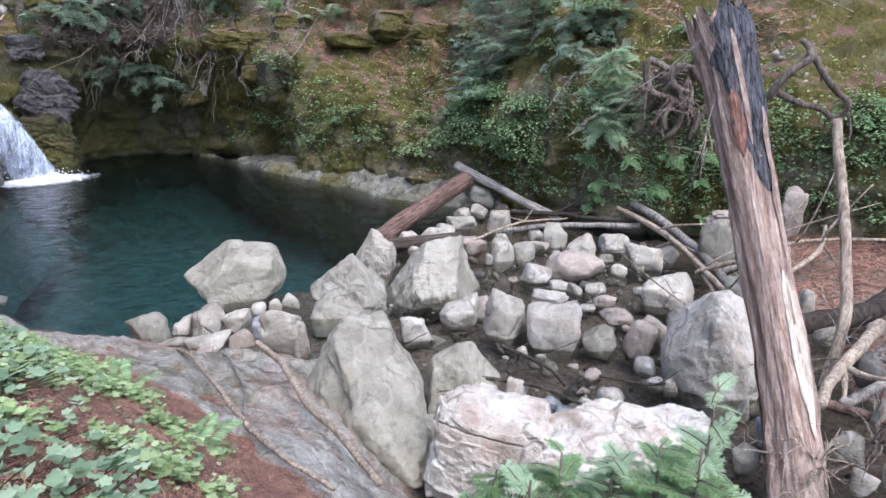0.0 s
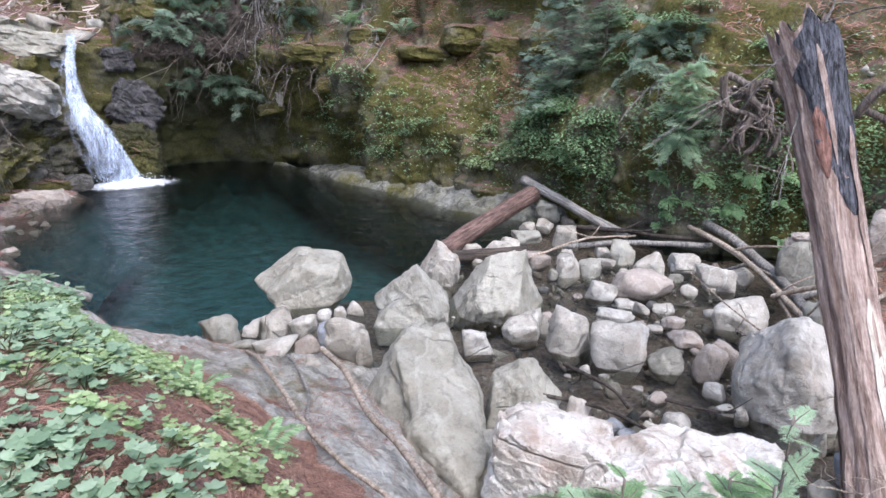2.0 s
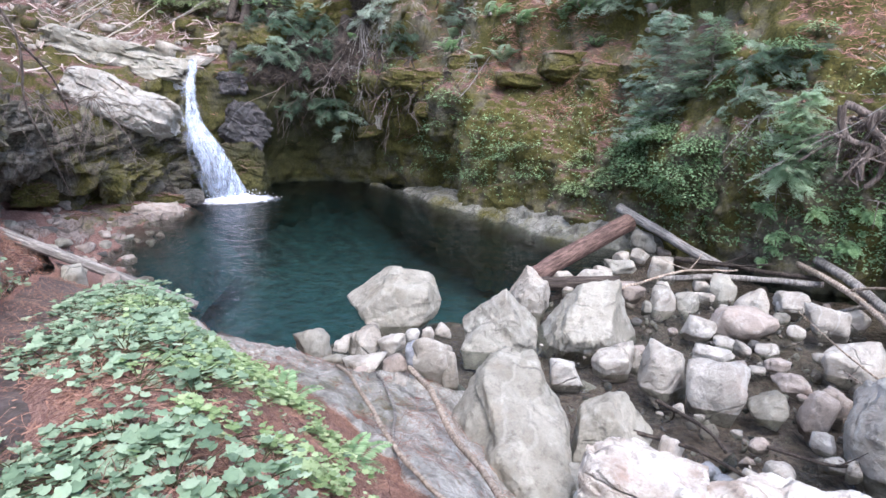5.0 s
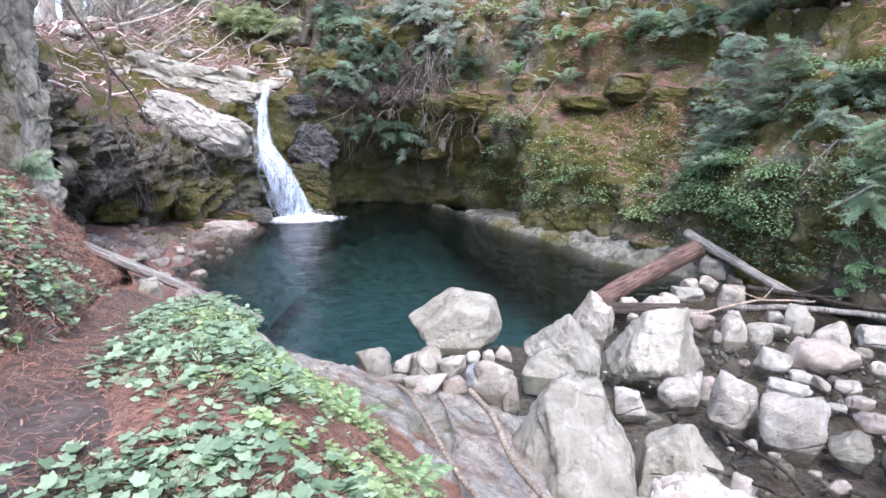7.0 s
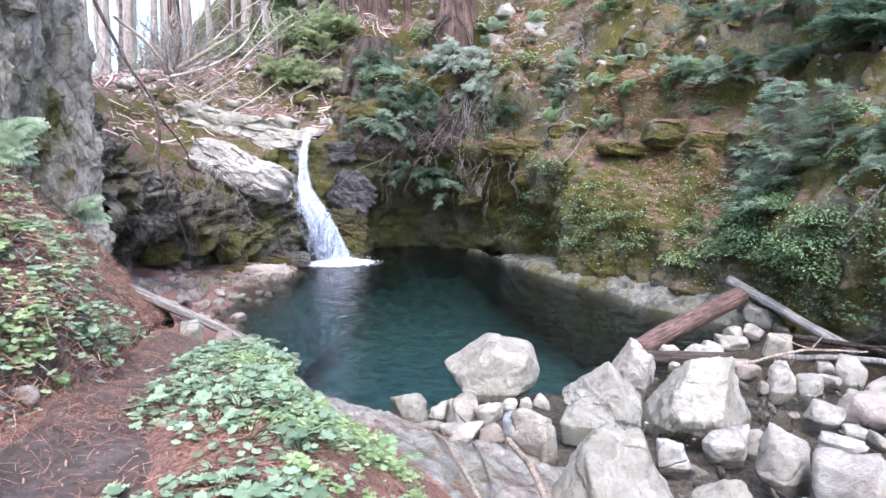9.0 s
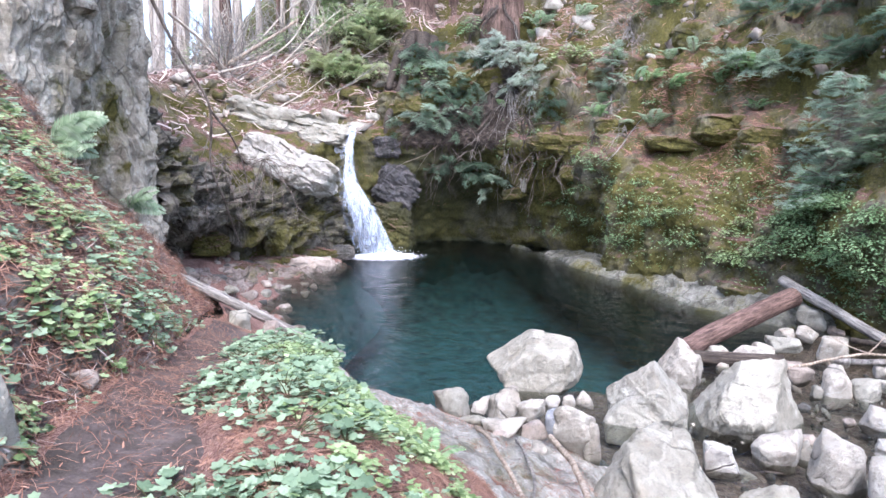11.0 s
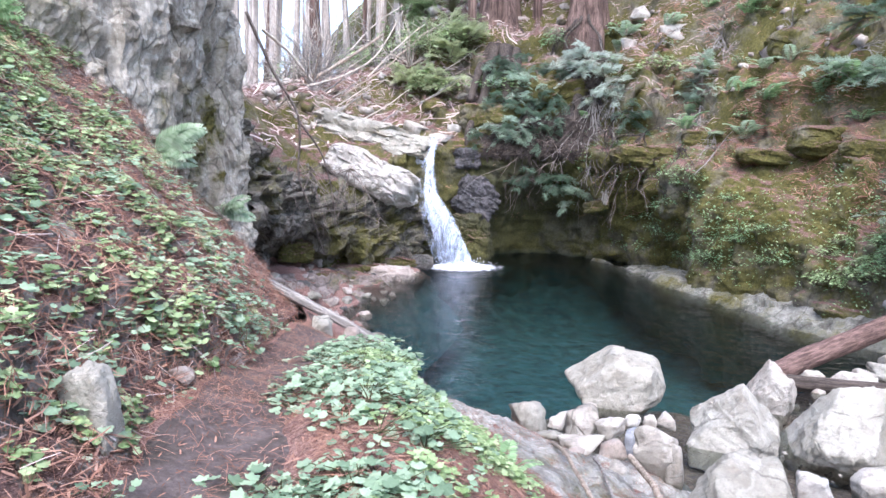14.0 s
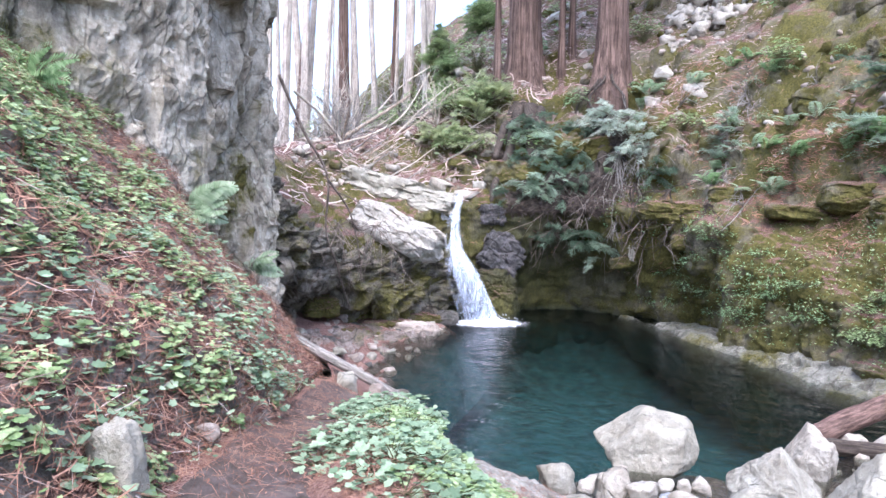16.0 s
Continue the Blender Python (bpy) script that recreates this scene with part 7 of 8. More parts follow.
twigs("dead_twigs", (-9.6, 19.6, 3.6), 1.3, 526, DARK_WOOD, "bare roots hanging from the undercut bank", (0.3, -0.6, -0.3), 8, 0.028, 0.9, curl=0.4)
twigs("dead_twigs", (-11.2, 11.0, 3.0), 1.2, 527, ROOT, "bare twigs hanging over the rock overhang", (0.7, -0.3, -0.2), 14, 0.016, 0.8)
twigs("dead_twigs", (-11.3, 12.4, 3.0), 1.2, 528, ROOT, "bare twigs hanging over the rock overhang", (0.7, -0.3, -0.2), 12, 0.016, 0.8)


# ---- redwood trunks
def redwood(at, r, height, seed, label, crown=True, mat=REDWOOD):
    ob = empty("redwood_tree", at)
    tagged(ob, label, "tree")
    rng = np.random.default_rng(seed)
    z = np.linspace(-1.0, 1, 50)
    z = np.concatenate([np.linspace(-1.2, 3, 26), np.linspace(3, height, 20)[1:]])
    th = np.linspace(0, 2 * np.pi, 64, endpoint=False)
    flare = 1 + 0.55 * np.exp(-np.maximum(z + 0.5, 0) / 0.7)
    rad = r * flare * (1 - 0.8 * np.maximum(z, 0) / height)
    lob = 1 + (0.07 * np.cos(5 * th + seed) + 0.05 * np.cos(9 * th))[None] * (0.6 + 1.2 * np.exp(-np.maximum(z, 0) / 1.2))[:, None]
    q = np.stack([np.cos(th)[None] * r + 0 * z[:, None], np.sin(th)[None] * r + 0 * z[:, None], z[:, None] + 0 * th[None]], -1)
    lob = lob + 0.09 * fbm(q * (1, 1, 0.16), 5, 4, seed, True)
    g = np.stack([rad[:, None] * lob * np.cos(th), rad[:, None] * lob * np.sin(th), z[:, None] + 0 * th], -1)
    part("trunk", mesh_from("trunk", g.reshape(-1, 3), grid_faces(len(z), 64, True), mat), ob)
    if crown:
        n = 150
        # low boughs out of view, added on the pool side to shade the bank
        h = rng.uniform(0.37, 1.0, n)
        a = np.where(h < 0.6, POOLWARD + rng.normal(0, 0.8, n), rng.uniform(0, 2 * np.pi, n))
        pos = np.stack([0 * h, 0 * h, h * height], 1)
        d = np.stack([np.cos(a), np.sin(a), rng.uniform(-0.15, 0.15, n)], 1)
        v, f = stamp(BOUGHS[0], pos, frames(d, np.tile((0, 0, 1.0), (n, 1))), 5.6 * (1.3 - h) * rng.uniform(0.7, 1.2, n))
        part("crown", fast_mesh("crown", v, f, CONIFER_DARK), ob)
    return ob


redwood((-12.75, 22.6, ground_at(-12.75, 22.6)), 0.62, 32, 530, "large redwood trunk with fibrous bark above the waterfall")
redwood((-9.4, 23.1, ground_at(-9.4, 23.1)), 0.55, 30, 531, "large redwood trunk with fibrous bark above the waterfall")
for k, (x, y, z) in enumerate(((-13.1, 21.2, 0), (-11.5, 23.3, 0), (-11.6, 24.4, 0))):
    redwood((x, y, ground_at(x, y)), 0.13, 14, 535 + k, "slender young redwood trunk beside the large trunks", False)
# bark lightened so that its colour holds the haze of the distance
HAZY = bark_material("haze_paled_bark", (0.3, 0.26, 0.215), (0.55, 0.49, 0.42), 0.8, 0.05)
rng = np.random.default_rng(539)
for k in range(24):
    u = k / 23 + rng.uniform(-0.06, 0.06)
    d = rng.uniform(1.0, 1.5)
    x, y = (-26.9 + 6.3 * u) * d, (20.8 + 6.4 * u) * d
    ob = redwood((x, y, ground_at(x, y) - 0.3), rng.uniform(0.06, 0.3) * d, 34, 540 + k, "distant redwood trunk in the hazy upstream valley", False, HAZY if k % 6 else REDWOOD)
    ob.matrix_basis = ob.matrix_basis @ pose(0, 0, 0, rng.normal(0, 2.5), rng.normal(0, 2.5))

# ---- rocks on the slope by the trail
for k, (x, y, z, w, h) in enumerate(((-2.9, 1.42, 2.04, 0.26, 0.52), (-3.22, 1.75, 2.02, 0.13, 0.2), (-2.85, 1.25, 2.05, 0.13, 0.17), (-3.7, 2.5, 2.2, 0.14, 0.12), (-3.9, 2.3, 2.6, 0.13, 0.16), (-4.1, 1.9, 2.85, 0.26, 0.24), (-4.45, 3.0, 2.15, 0.28, 0.2), (-3.4, 2.2, 2.1, 0.15, 0.12), (-6.3, 6.3, 0.95, 0.4, 0.3), (-6.7, 6.7, 0.85, 0.35, 0.25), (-6.0, 6.6, 0.75, 0.25, 0.35))):
    stone((x, y, z), (w, w * 0.8, h), 40 * k, 560 + k, ("buff", "pink", "buff")[k % 3], label="pale rock half buried in the litter slope")


# ---- gravel and small stones in the creek
def small_stones(name, label, count, seed, box, size, mat):
    rng = np.random.default_rng(seed)
    bm = bmesh.new()
    bmesh.ops.create_icosphere(bm, subdivisions=1, radius=0.5)
    tv = np.array([p.co[:] for p in bm.verts])
    tf = np.array([[q.index for q in f.verts] for f in bm.faces])
    bm.free()
    pos = np.stack([rng.uniform(box[0], box[1], count), rng.uniform(box[2], box[3], count), rng.uniform(-0.16, 0.0, count)], 1)
    ax = np.array([np.array(Euler(rng.uniform(0, 6, 3)).to_matrix()) for _ in range(count)]) * rng.uniform(0.35, 1.2, (count, 1, 3))
    v, f = stamp((tv, tf), pos, ax, size * rng.lognormal(0, 0.5, count))
    v = v + 0.035 * np.stack([vnoise(v * 11, k) for k in range(3)], -1)
    return tagged(new(name, fast_mesh(name, v, f, mat)), label, "gravel", kind="stuff")


small_stones("gravel", "pale and grey gravel between the creek stones", 260, 570, (-1.3, 3.6, 5.0, 11.0), 0.08, STONE["pale"])
small_stones("gravel", "dark wet gravel between the creek stones", 500, 571, (-1.3, 3.8, 4.5, 11.5), 0.055, STONE["dark"])
small_stones("gravel", "pinkish cobbles between the creek stones", 90, 572, (-0.5, 3.6, 5.5, 11.5), 0.11, STONE["pink"])

def rubble(name, label, grid, count, seed, size, mat, keep, lo, hi, flat=0.6):
    """Loose broken stones lying on a grid surface, one joined sheet of stuff."""
    p, q, rng = scatter(grid, count, seed, keep, lo, hi)
    tv = np.array([(1, 0, 0), (-1, 0, 0), (0, 1, 0), (0, -1, 0), (0, 0, 1), (0, 0, -1), (0.6, 0.6, 0.55), (-0.6, 0.6, 0.5), (0.65, -0.6, 0.5), (-0.6, -0.65, 0.6)]) * 0.5
    tf = np.array([(4, 0, 6), (4, 6, 2), (4, 2, 7), (4, 7, 1), (4, 1, 9), (4, 9, 3), (4, 3, 8), (4, 8, 0), (0, 5, 6), (6, 5, 2), (2, 5, 7), (7, 5, 1), (1, 5, 9), (9, 5, 3), (3, 5, 8), (8, 5, 0)])
    n = len(p)
    a = rng.uniform(0, 2 * np.pi, n)
    ax = frames(np.stack([np.cos(a), np.sin(a), rng.normal(0, 0.3, n)], 1), q + rng.normal(0, 0.2, (n, 3)))
    ax = ax * np.stack([rng.uniform(0.6, 1.1, n), rng.uniform(0.7, 1.3, n), flat * rng.uniform(0.6, 1.3, n)], 1)[:, None, :]
    s = size * rng.lognormal(0, 0.55, n)
    v, f = stamp((tv, tf), p, ax, s)
    v = v + 0.22 * np.repeat(s, len(tv))[:, None] * np.stack([vnoise(v * 2.5 / size, seed + k) for k in range(3)], -1)
    return tagged(new(name, fast_mesh(name, v, f, mat)), label, "rubble", kind="stuff")


UPPER = lambda p, q: (p[:, 2] > 4.3) & (p[:, 2] < 17) & (p[:, 1] > 14)
rubble("rubble", "pale broken stones strewn down the upper slope", far_grid, 11000, 650, 0.33, STONE["pale"], lambda p, q: UPPER(p, q) & (np.hypot(p[:, 0] + 6.6, (p[:, 1] - 26.5) * 0.55) < 1.5 + 0.9 * fbm(p, 0.6, 2, 91)), (0.25, 0.5), (0.75, 0.85))
rubble("rubble", "grey and pink broken stones on the upper slope", far_grid, 1800, 651, 0.14, STONE["pink"], UPPER, (0.2, 0.5), (0.85, 0.85))
rubble("rubble", "dark mossy stones on the upper slope", far_grid, 500, 652, 0.4, BANK, UPPER, (0.2, 0.5), (0.85, 0.85))
rubble("rubble", "small pale stones on the mossy slope above the bank", far_grid, 1400, 653, 0.065, STONE["pale"], lambda p, q: (p[:, 2] > 2.4) & (p[:, 0] > 3.5) & (p[:, 2] < 7), (0.55, 0.4), (0.95, 0.75))
rubble("rubble", "pale broken stones in the upstream gully", far_grid, 900, 654, 0.3, STONE["pale"], lambda p, q: (p[:, 0] < -12) & (p[:, 1] > 14), (0.1, 0.5), (0.5, 0.85))
leaf_cover("bark_litter", "dead red bark flakes and twigs over the upper slope", far_grid, 90000, 655, SUNLIT_LITTER, 0.2, SPLINT, lambda p, q: (p[:, 0] < -4.0) & (p[:, 2] > 4.2) & (p[:, 2] < 20) & (q[:, 2] > 0.25), (0.15, 0.45), (0.9, 0.85), 0.03, 0.5, 0.1)
leaf_cover("bark_litter", "dead red bark flakes over the debris bank", ground_grid, 9000, 656, STRAW, 0.12, CHIP, lambda p, q: (p[:, 2] > 0.04) & (p[:, 0] > 2.2), (0.62, 0.28), (0.83, 0.62), 0.02, 0.5, 0.1)
for x, y, z, w, h, seed in ((-6.0, 22.0, 6.9, 1.15, 0.95, 691), (-6.4, 21.3, 6.35, 0.6, 0.35, 692), (-7.4, 21.9, 6.9, 0.7, 0.5, 693), (-7.6, 23.5, 8.2, 0.9, 0.6, 694), (-5.2, 23.4, 8.3, 0.8, 0.6, 695), (-6.9, 20.5, 5.0, 0.55, 0.4, 696)):
    stone((x, y, z), (w * 0.85, w * 0.7, h * 0.8), 30, seed, "pale", label="pale broken rock lying on the upper slope")
# ---- pale rocks on the upper far slope, rubble on the shelf
p, q, rng = scatter(far_grid, 400, 580, lambda p, q: (p[:, 0] < -2) & (p[:, 2] > 4.5) & (p[:, 2] < 13) & (q[:, 2] > 0.5), (0.3, 0.55), (0.8, 0.8))
for k, at in enumerate(p[:14]):
    w = rng.uniform(0.25, 0.7)
    stone(at - np.array((0, 0, 0.1)), (w, w * 0.8, w * 0.6), rng.uniform(0, 360), 581 + k, ("pale", "pink", "grey")[k % 3], label="pale rock lying on the red litter slope")
p, q, rng = scatter(bank_grid, 80, 620, None, (8.3 * rib, 0.1), (1.0, 0.85))
for k, at in enumerate(p[:80]):
    w = rng.uniform(0.12, 0.4)
    stone(at - np.array((0, 0, 0.06)), (w, w * 0.8, w * 0.5), rng.uniform(0, 360), 621 + k, ("pink", "buff", "dark", "pink")[k % 4], label="wet rock on the shelf at the pool's edge", level=3)

# ---- litter, dead sticks and shrubs on the upper slopes
leaf_cover("needle_litter", "dead red twigs and bark strewn over the upper slope", far_grid, 30000, 670, SUNLIT_LITTER, 0.3, SPLINT, lambda p, q: (p[:, 0] < -4.5) & (p[:, 2] > 4.0) & (q[:, 2] > 0.4), (0.15, 0.5), (0.8, 0.9), 0.03, 0.35, 0.1)
leaf_cover("dead_sticks", "pale dead sticks and splinters strewn in the upstream gully", far_grid, 5000, 671, PALE_STICK, 0.5, SPLINT, lambda p, q: (p[:, 2] > 3.4) & (p[:, 0] < -11.5), (0.1, 0.5), (0.5, 0.85), 0.08, 0.7, 0.1)
leaf_cover("needle_litter", "dead red twigs strewn over the debris bank by the snag", ground_grid, 16000, 690, STRAW, 0.22, SPLINT, lambda p, q: (p[:, 2] > 0.04) & (p[:, 0] > 2.2), (0.62, 0.28), (0.83, 0.62), 0.015, 0.3, 0.1)
leaf_cover("dead_sticks", "pale dead sticks strewn over the debris bank by the snag", ground_grid, 900, 691, PALE_STICK, 0.28, STRIP, lambda p, q: (p[:, 2] > 0.0) & (p[:, 0] > 2.4), (0.62, 0.28), (0.83, 0.6), 0.03, 0.5, 0.1)
leaf_cover("needle_litter", "dead red needles lying in the hollows of the rock slab", sg, 26000, 692, STRAW, 0.1, STRIP, patchy(0.9, 0.02, 14), (0.1, 0.05), (0.95, 0.9), 0.012, 0.2, 0.2)
p, q, rng = scatter(far_grid, 400, 672, lambda p, q: (p[:, 2] > 4.2) & (p[:, 1] > 20), (0.2, 0.55), (0.6, 0.85))
for k, at in enumerate(p[:26]):
    leafy("shrub", at, rng.uniform(0.5, 1.0), rng.uniform(0.5, 1.1), 240, 0.17, 673 + k, LEAF_FRESH if k % 3 else LEAF_DEEP, "sunlit green shrub in the upstream gully", BLADE, "shrub", "shrubs in the gully")

# ---- red litter caught on the ledges of the far bank
for k, (x, y, r) in enumerate(((-2.3, 19.0, 0.8), (-1.2, 17.6, 0.7), (-3.4, 18.6, 0.6), (-5.2, 20.6, 0.7), (0.0, 16.6, 0.5), (3.9, 13.8, 0.9), (5.6, 12.8, 0.8), (-6.6, 22.0, 1.0), (-4.4, 22.4, 1.1))):
    leaf_cover("needle_litter", "patch of dead red needles on a ledge of the bank", far_grid, 60000, 700 + k, STRAW, 0.16, SPLINT, lambda p, q: (p[:, 0] - x) ** 2 + (p[:, 1] - y) ** 2 < r * r * (1 + fbm(p, 1.5, 2, k)), (0.3, 0.3), (0.85, 0.75), 0.02, 0.25, 0.1)
leaf_cover("needle_litter", "dark red needles between the mossy outcrops of the slope", far_grid, 16000, 711, STRAW, 0.16, SPLINT, lambda p, q: (p[:, 0] > -4.5) & (p[:, 2] > 3.2) & (q[:, 2] > 0.4) & patchy(0.5, 0.05, 47)(p, q), (0.3, 0.4), (0.85, 0.75), 0.02, 0.3, 0.1)
for k, (x, y, z, w, h, turn) in enumerate(((-2.5, 18.35, 3.3, 1.8, 0.7, 10), (-1.2, 18.2, 3.5, 2.0, 1.3, 25), (-3.3, 20.4, 5.3, 1.8, 1.2, -10), (-2.2, 20.9, 6.2, 2.2, 1.5, 15), (-0.2, 17.4, 3.2, 1.8, 1.3, -5), (-4.2, 19.4, 3.7, 1.6, 0.9, 10), (0.7, 16.6, 3.4, 1.6, 1.2, 20), (-3.0, 22.4, 7.6, 2.0, 1.5, 30), (5.0, 13.2, 3.6, 1.2, 0.8, 0), (-5.2, 18.9, 2.4, 1.3, 0.8, 10))):
    ledge((x, y, z), (w * 0.85, w * 0.6, h * 0.6), turn, 6 - 3 * (k % 4), 0, 990 + k, "mossy", "dark mossy outcrop on the steep slope", 0.45)
# ---- fine-leaved bushes along the crest of the mound
p, q, rng = scatter(bank_grid, 60, 719, lambda p, q: (fbm(p, 1.2, 2, 18) > -0.25) & ((p[:, 0] + 4.85) ** 2 + (p[:, 1] - 5.3) ** 2 > 0.34), (3.9 * rib, 0.36), (6.4 * rib, 0.48))
for k, at in enumerate(p[:14]):
    r = rng.uniform(0.14, 0.26)
    leafy("bush", at - np.array((0, 0, 0.02)), r, r * 0.55, 230, 0.036, 720 + k, LEAF_FRESH if k % 3 else LEAF_BLUE, "fine-leaved light green bush on the trail mound", LOBED, "bush", "bushes on the mound")
leaf_cover("dead_sticks", "bleached fallen limbs lying in the upstream valley", far_grid, 5000, 730, PALE_STICK, 1.3, STRIP, lambda p, q: (p[:, 0] < -13.0) & (p[:, 1] > 17), (0.1, 0.6), (0.5, 0.95), 0.1, 0.7, 0.1)

# ---- dead brush and saplings in the upstream gully
for k, (x, y, s) in enumerate(((-16.5, 16.5, 2.2), (-18.5, 18.5, 2.6), (-17.0, 20.5, 2.4), (-20.5, 20.0, 3.0), (-22.0, 22.5, 3.2), (-15.2, 20.2, 2.0), (-19.0, 23.5, 2.8), (-24.0, 25.0, 3.4))):
    twigs("dead_brush", (x, y, ground_at(x, y) - 0.1), s, 740 + k, BARE if k % 2 else GREY_LOG, "pale tangled dead brush in the upstream gully", (0.1, -0.1, 0.8), 16, 0.03, 0.15, "dead brush", 0.12)
p, q, rng = scatter(far_grid, 600, 760, lambda p, q: (p[:, 0] < -12.0) & (p[:, 1] > 15) & (p[:, 1] < 26), (0.12, 0.55), (0.5, 0.85))
for k, at in enumerate(p[:40]):
    w = rng.uniform(0.25, 0.9)
    stone(at - np.array((0, 0, 0.12)), (w, w * 0.8, w * 0.5), rng.uniform(0, 360), 761 + k, ("pale", "grey", "pink")[k % 3], label="pale broken rock in the upstream gully")

leaf_cover("low_leaves", "sunlit low brush on the upstream hillside", far_grid, 16000, 780, LEAF_FRESH, 0.3, BLADE, lambda p, q: (p[:, 0] < -12.5) & (p[:, 1] > 19) & patchy(0.25, 0.05, 41)(p, q), (0.1, 0.6), (0.5, 0.98), 0.3, 0.8, 0.6)

# ---- twigs and debris
leaf_cover("dead_sticks", "thin wet twigs caught between the creek stones", ground_grid, 700, 800, ROOT, 0.3, STRIP, lambda p, q: (p[:, 0] > -1.0) & (p[:, 0] < 4.2) & (p[:, 1] > 5.0) & (p[:, 1] < 12.2), (0.5, 0.2), (0.8, 0.66), 0.14, 0.4, 0.7)
twigs("debris_pile", (2.95, 4.35, 0.35), 0.6, 801, DRIFT, "heap of dry broken twigs against the snag's foot", (-0.4, -0.1, 0.1), 30, 0.012, 0.5, "dead twigs", 0.2)
twigs("debris_pile", (3.6, 4.7, 0.3), 0.7, 802, ROOT, "heap of dry broken twigs beside the snag", (0.2, -0.2, 0.2), 26, 0.014, 0.5, "dead twigs", 0.2)
twigs("debris_pile", (4.3, 6.0, 0.4), 0.9, 803, GREY_LOG, "heap of grey broken twigs in the debris by the snag", (0.1, -0.3, 0.15), 24, 0.016, 0.4, "dead twigs", 0.2)
twigs("dead_twigs", (2.62, 6.2, 3.75), 1.0, 804, GREY_LOG, "bare grey twigs hanging beside the snag's broken top", (-0.25, 0.2, -0.6), 7, 0.012, 0.3)
for k, (x, y, z) in enumerate(((0.69, 2.8, 1.08), (0.95, 2.79, 1.14), (1.16, 2.7, 1.2), (1.3, 2.66, 1.26), (0.42, 2.85, 1.02), (1.08, 2.6, 1.16), (0.82, 2.6, 1.14))):
    leafy("bush", (x, y, z), 0.2, 0.22, 90, 0.06, 810 + k, LEAF_FRESH if k % 2 else FERN, "bright green leafy bush on the near bank", BLADE, "bush", "bushes on the near bank")
for k, (x, y, r) in enumerate(((-18.3, 21.2, 1.3), (-16.8, 21.3, 1.2), (-15.3, 21.4, 1.0), (-14.4, 20.6, 1.1), (-13.6, 19.4, 0.9), (-14.9, 22.6, 1.2), (-19.6, 22.4, 1.3), (-13.2, 20.9, 0.9), (-20.6, 19.6, 1.2))):
    leafy("bush", (x, y, ground_at(x, y) - 0.1), r, r * 1.2, 420, 0.2, 820 + k, LEAF_FRESH, "sunlit yellow-green bush in the upstream gully", BLADE, "bush", "bushes in the gully")
# dark roots at the feet of the two large trunks
for k, (x, y) in enumerate(((-12.75, 22.6), (-9.4, 23.1))):
    z = ground_at(x, y)
    paths = []
    rng = np.random.default_rng(840 + k)
    for j in range(6):
        a = -1.15 + 0.5 * (j - 2.5) + rng.uniform(-0.25, 0.25)
        c, s, h = math.cos(a), math.sin(a), rng.uniform(0.6, 1.2)
        bend = rng.uniform(-0.5, 0.5, 2)
        paths.append([(x + 0.45 * c, y + 0.45 * s, z + 0.2), (x + 0.9 * c * h, y + 0.9 * s * h, z - 0.2), (x + 1.3 * c * h + bend[0], y + 1.3 * s * h, z - 0.9), (x + 1.6 * c * h + bend[1], y + 1.6 * s * h, z - 1.7 * h)])
    root_mass("dark redwood roots gripping the slope below the trunk", paths, 0.085, 0.03, 840 + k, 4, DARK_WOOD)
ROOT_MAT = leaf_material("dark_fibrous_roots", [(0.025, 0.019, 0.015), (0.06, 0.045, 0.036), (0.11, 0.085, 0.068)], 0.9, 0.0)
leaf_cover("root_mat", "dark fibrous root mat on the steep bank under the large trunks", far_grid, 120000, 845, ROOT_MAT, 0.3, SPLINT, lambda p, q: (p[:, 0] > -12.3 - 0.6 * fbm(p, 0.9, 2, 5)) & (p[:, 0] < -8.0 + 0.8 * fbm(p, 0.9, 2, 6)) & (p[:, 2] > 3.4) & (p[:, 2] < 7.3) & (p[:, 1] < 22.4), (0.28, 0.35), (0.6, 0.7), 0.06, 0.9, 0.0)
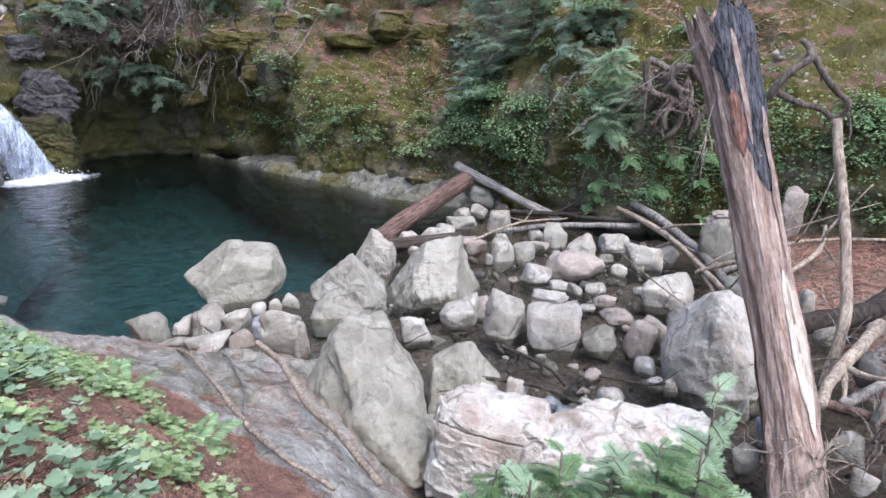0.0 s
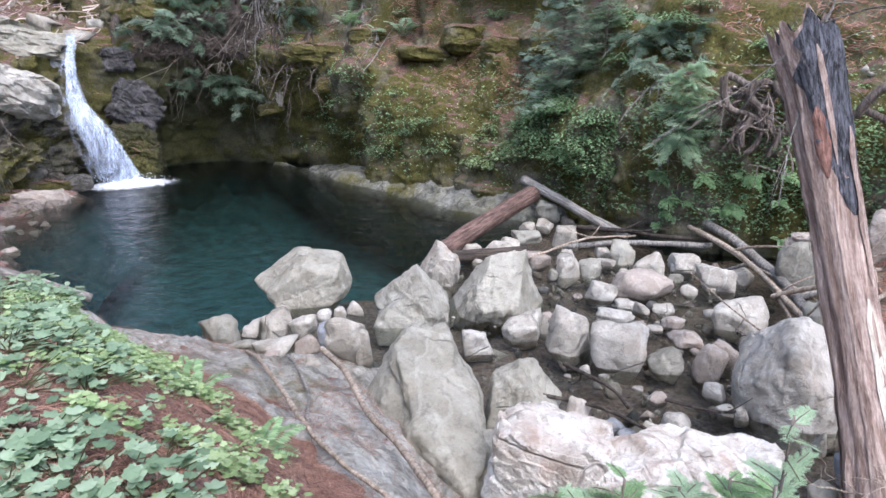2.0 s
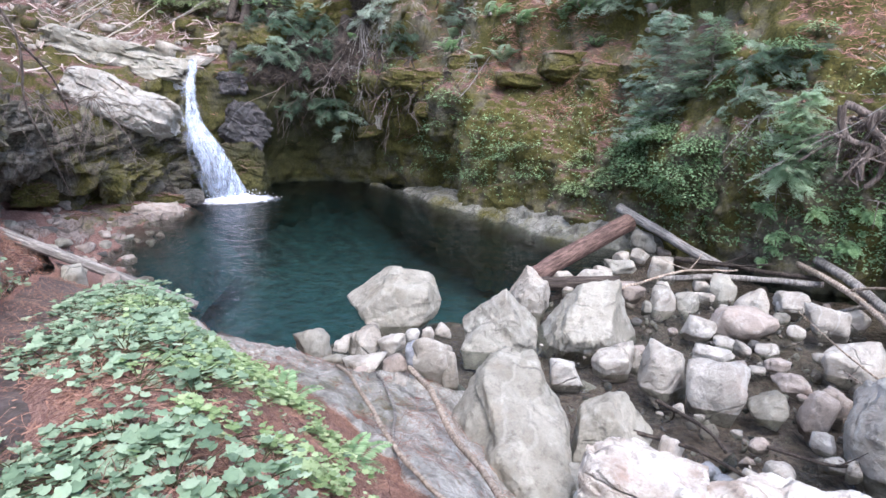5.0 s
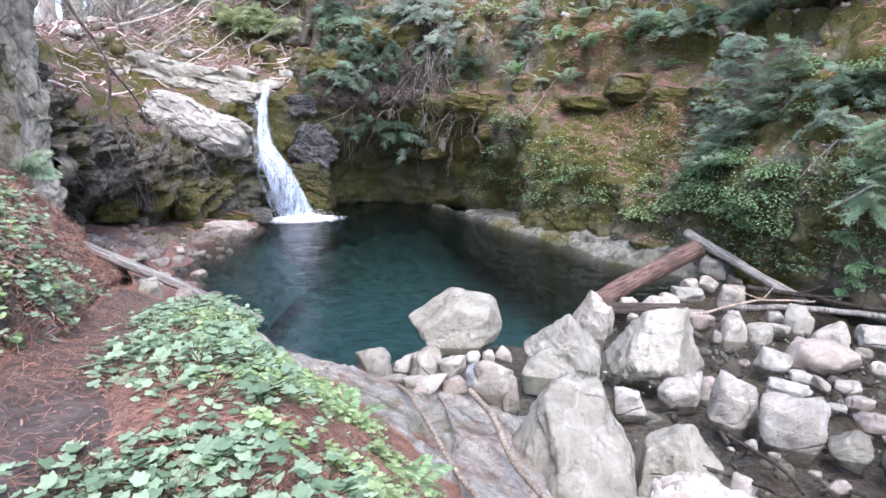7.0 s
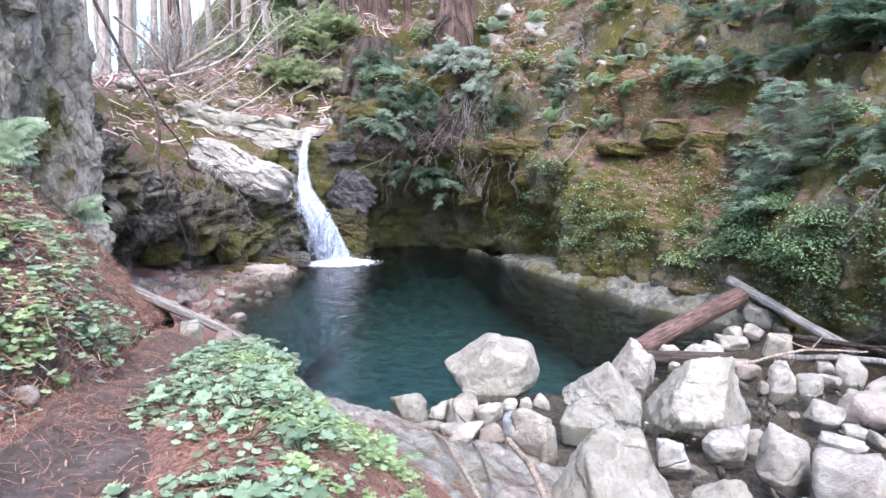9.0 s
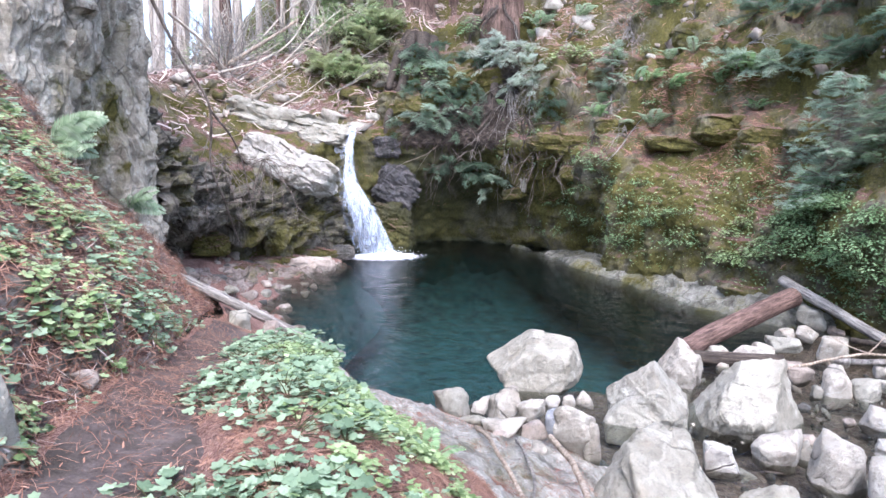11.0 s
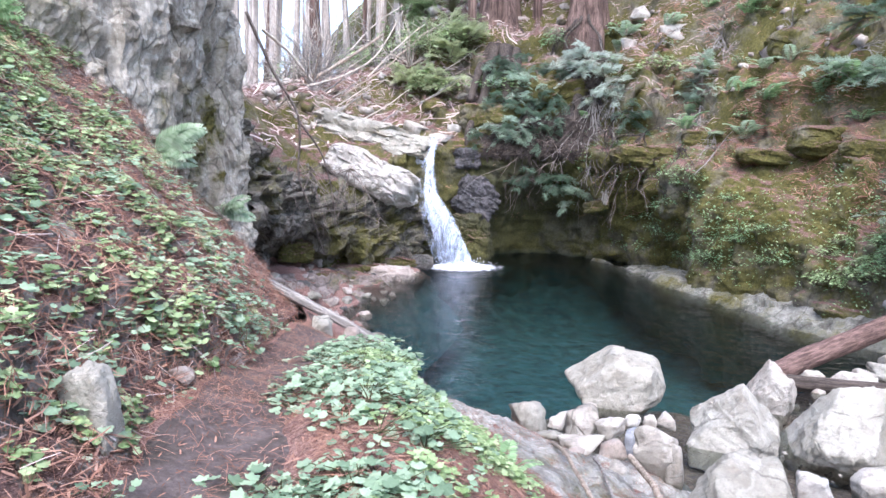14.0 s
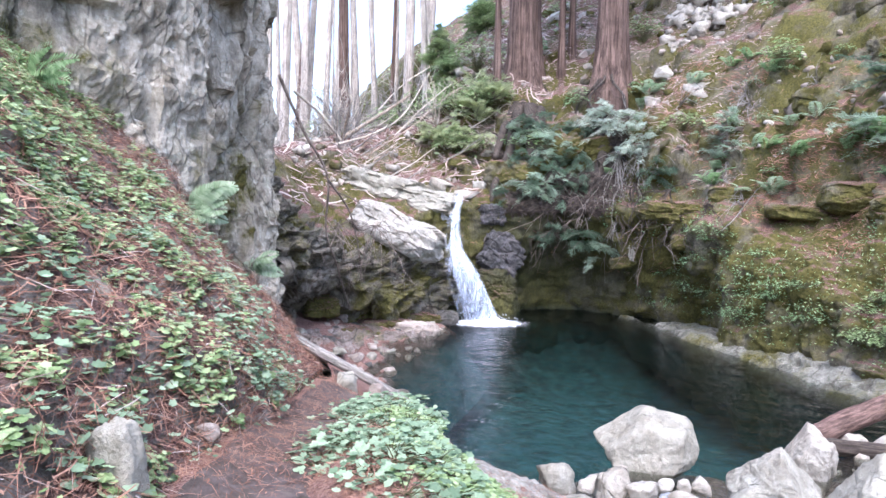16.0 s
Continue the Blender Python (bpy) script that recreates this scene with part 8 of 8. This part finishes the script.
# curtain of hanging roots on the undercut wall
for k, (x, y, z) in enumerate(((-8.6, 19.4, 3.5), (-7.4, 19.2, 3.5), (-6.4, 19.0, 3.4), (-5.4, 18.8, 3.2), (-9.7, 19.2, 3.5))):
    twigs("hanging_roots", (x, y, z), 1.3, 850 + k, DARK_WOOD if k % 2 else ROOT, "bare roots hanging down the undercut bank", (0.1, -0.25, -0.8), 9, 0.022, 0.3, "roots", 0.45)
p, q, rng = scatter(far_grid, 900, 870, lambda p, q: (p[:, 0] < -0.5) & (p[:, 0] > -8.5) & (p[:, 2] > 3.4) & (p[:, 2] < 8.5) & (p[:, 1] < 25), (0.3, 0.4), (0.8, 0.75))
for k, at in enumerate(p[:26]):
    fern(at, rng.uniform(0.45, 0.85), 871 + k, count=6, toward=POOLWARD, rise=(0.0, 0.7), label="small fern on the litter slope above the pool", mat=FERN if k % 2 else PALE_FERN)
for k, at in enumerate(p[26:46]):
    leafy("shrub", at, 0.3, 0.35, 90, 0.1, 900 + k, LEAF_DEEP if k % 2 else LEAF_BLUE, "small green shrub on the litter slope", BLADE, "shrub", "shrubs on the far bank")
for k, at in enumerate(p[46:58]):
    twigs("dead_twigs", at, rng.uniform(0.6, 1.3), 920 + k, GREY_LOG, "bleached dead twigs lying on the litter slope", (0.2, -0.7, 0.2), 7, 0.02, 0.4)

# roots and creepers on the upper edge of the undercut bank
for k, (x, y, z) in enumerate(((-10.2, 19.5, 4.4), (-9.2, 19.6, 4.5), (-8.2, 19.5, 4.5), (-7.0, 19.3, 4.3), (-5.9, 19.1, 4.1), (-4.8, 18.7, 3.7))):
    twigs("hanging_roots", (x, y, z), 1.2, 940 + k, DARK_WOOD, "dark bare roots hanging over the edge of the bank", (0.15, -0.5, -0.5), 9, 0.026, 0.4, "roots", 0.55)
# grey dead brush before the distant trunks, half of it in the haze-paled bark
for k, (x, y) in enumerate(((-20.2, 16.6), (-20.0, 17.8), (-19.6, 18.8), (-19.4, 19.9), (-18.8, 17.4), (-18.4, 19.0), (-21.4, 19.2), (-17.6, 17.9))):
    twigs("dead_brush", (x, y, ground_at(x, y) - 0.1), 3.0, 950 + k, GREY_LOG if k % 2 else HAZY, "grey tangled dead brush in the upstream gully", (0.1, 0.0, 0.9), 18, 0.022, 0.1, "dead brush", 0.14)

leaf_cover("dead_sticks", "small red bark bits on the trail", bank_grid, 2000, 980, STRAW, 0.05, CHIP, lambda p, q: p[:, 1] < 7, (1.6 * rib, 0.0), (7.0 * rib, 0.34), 0.03, 0.4, 0.3)
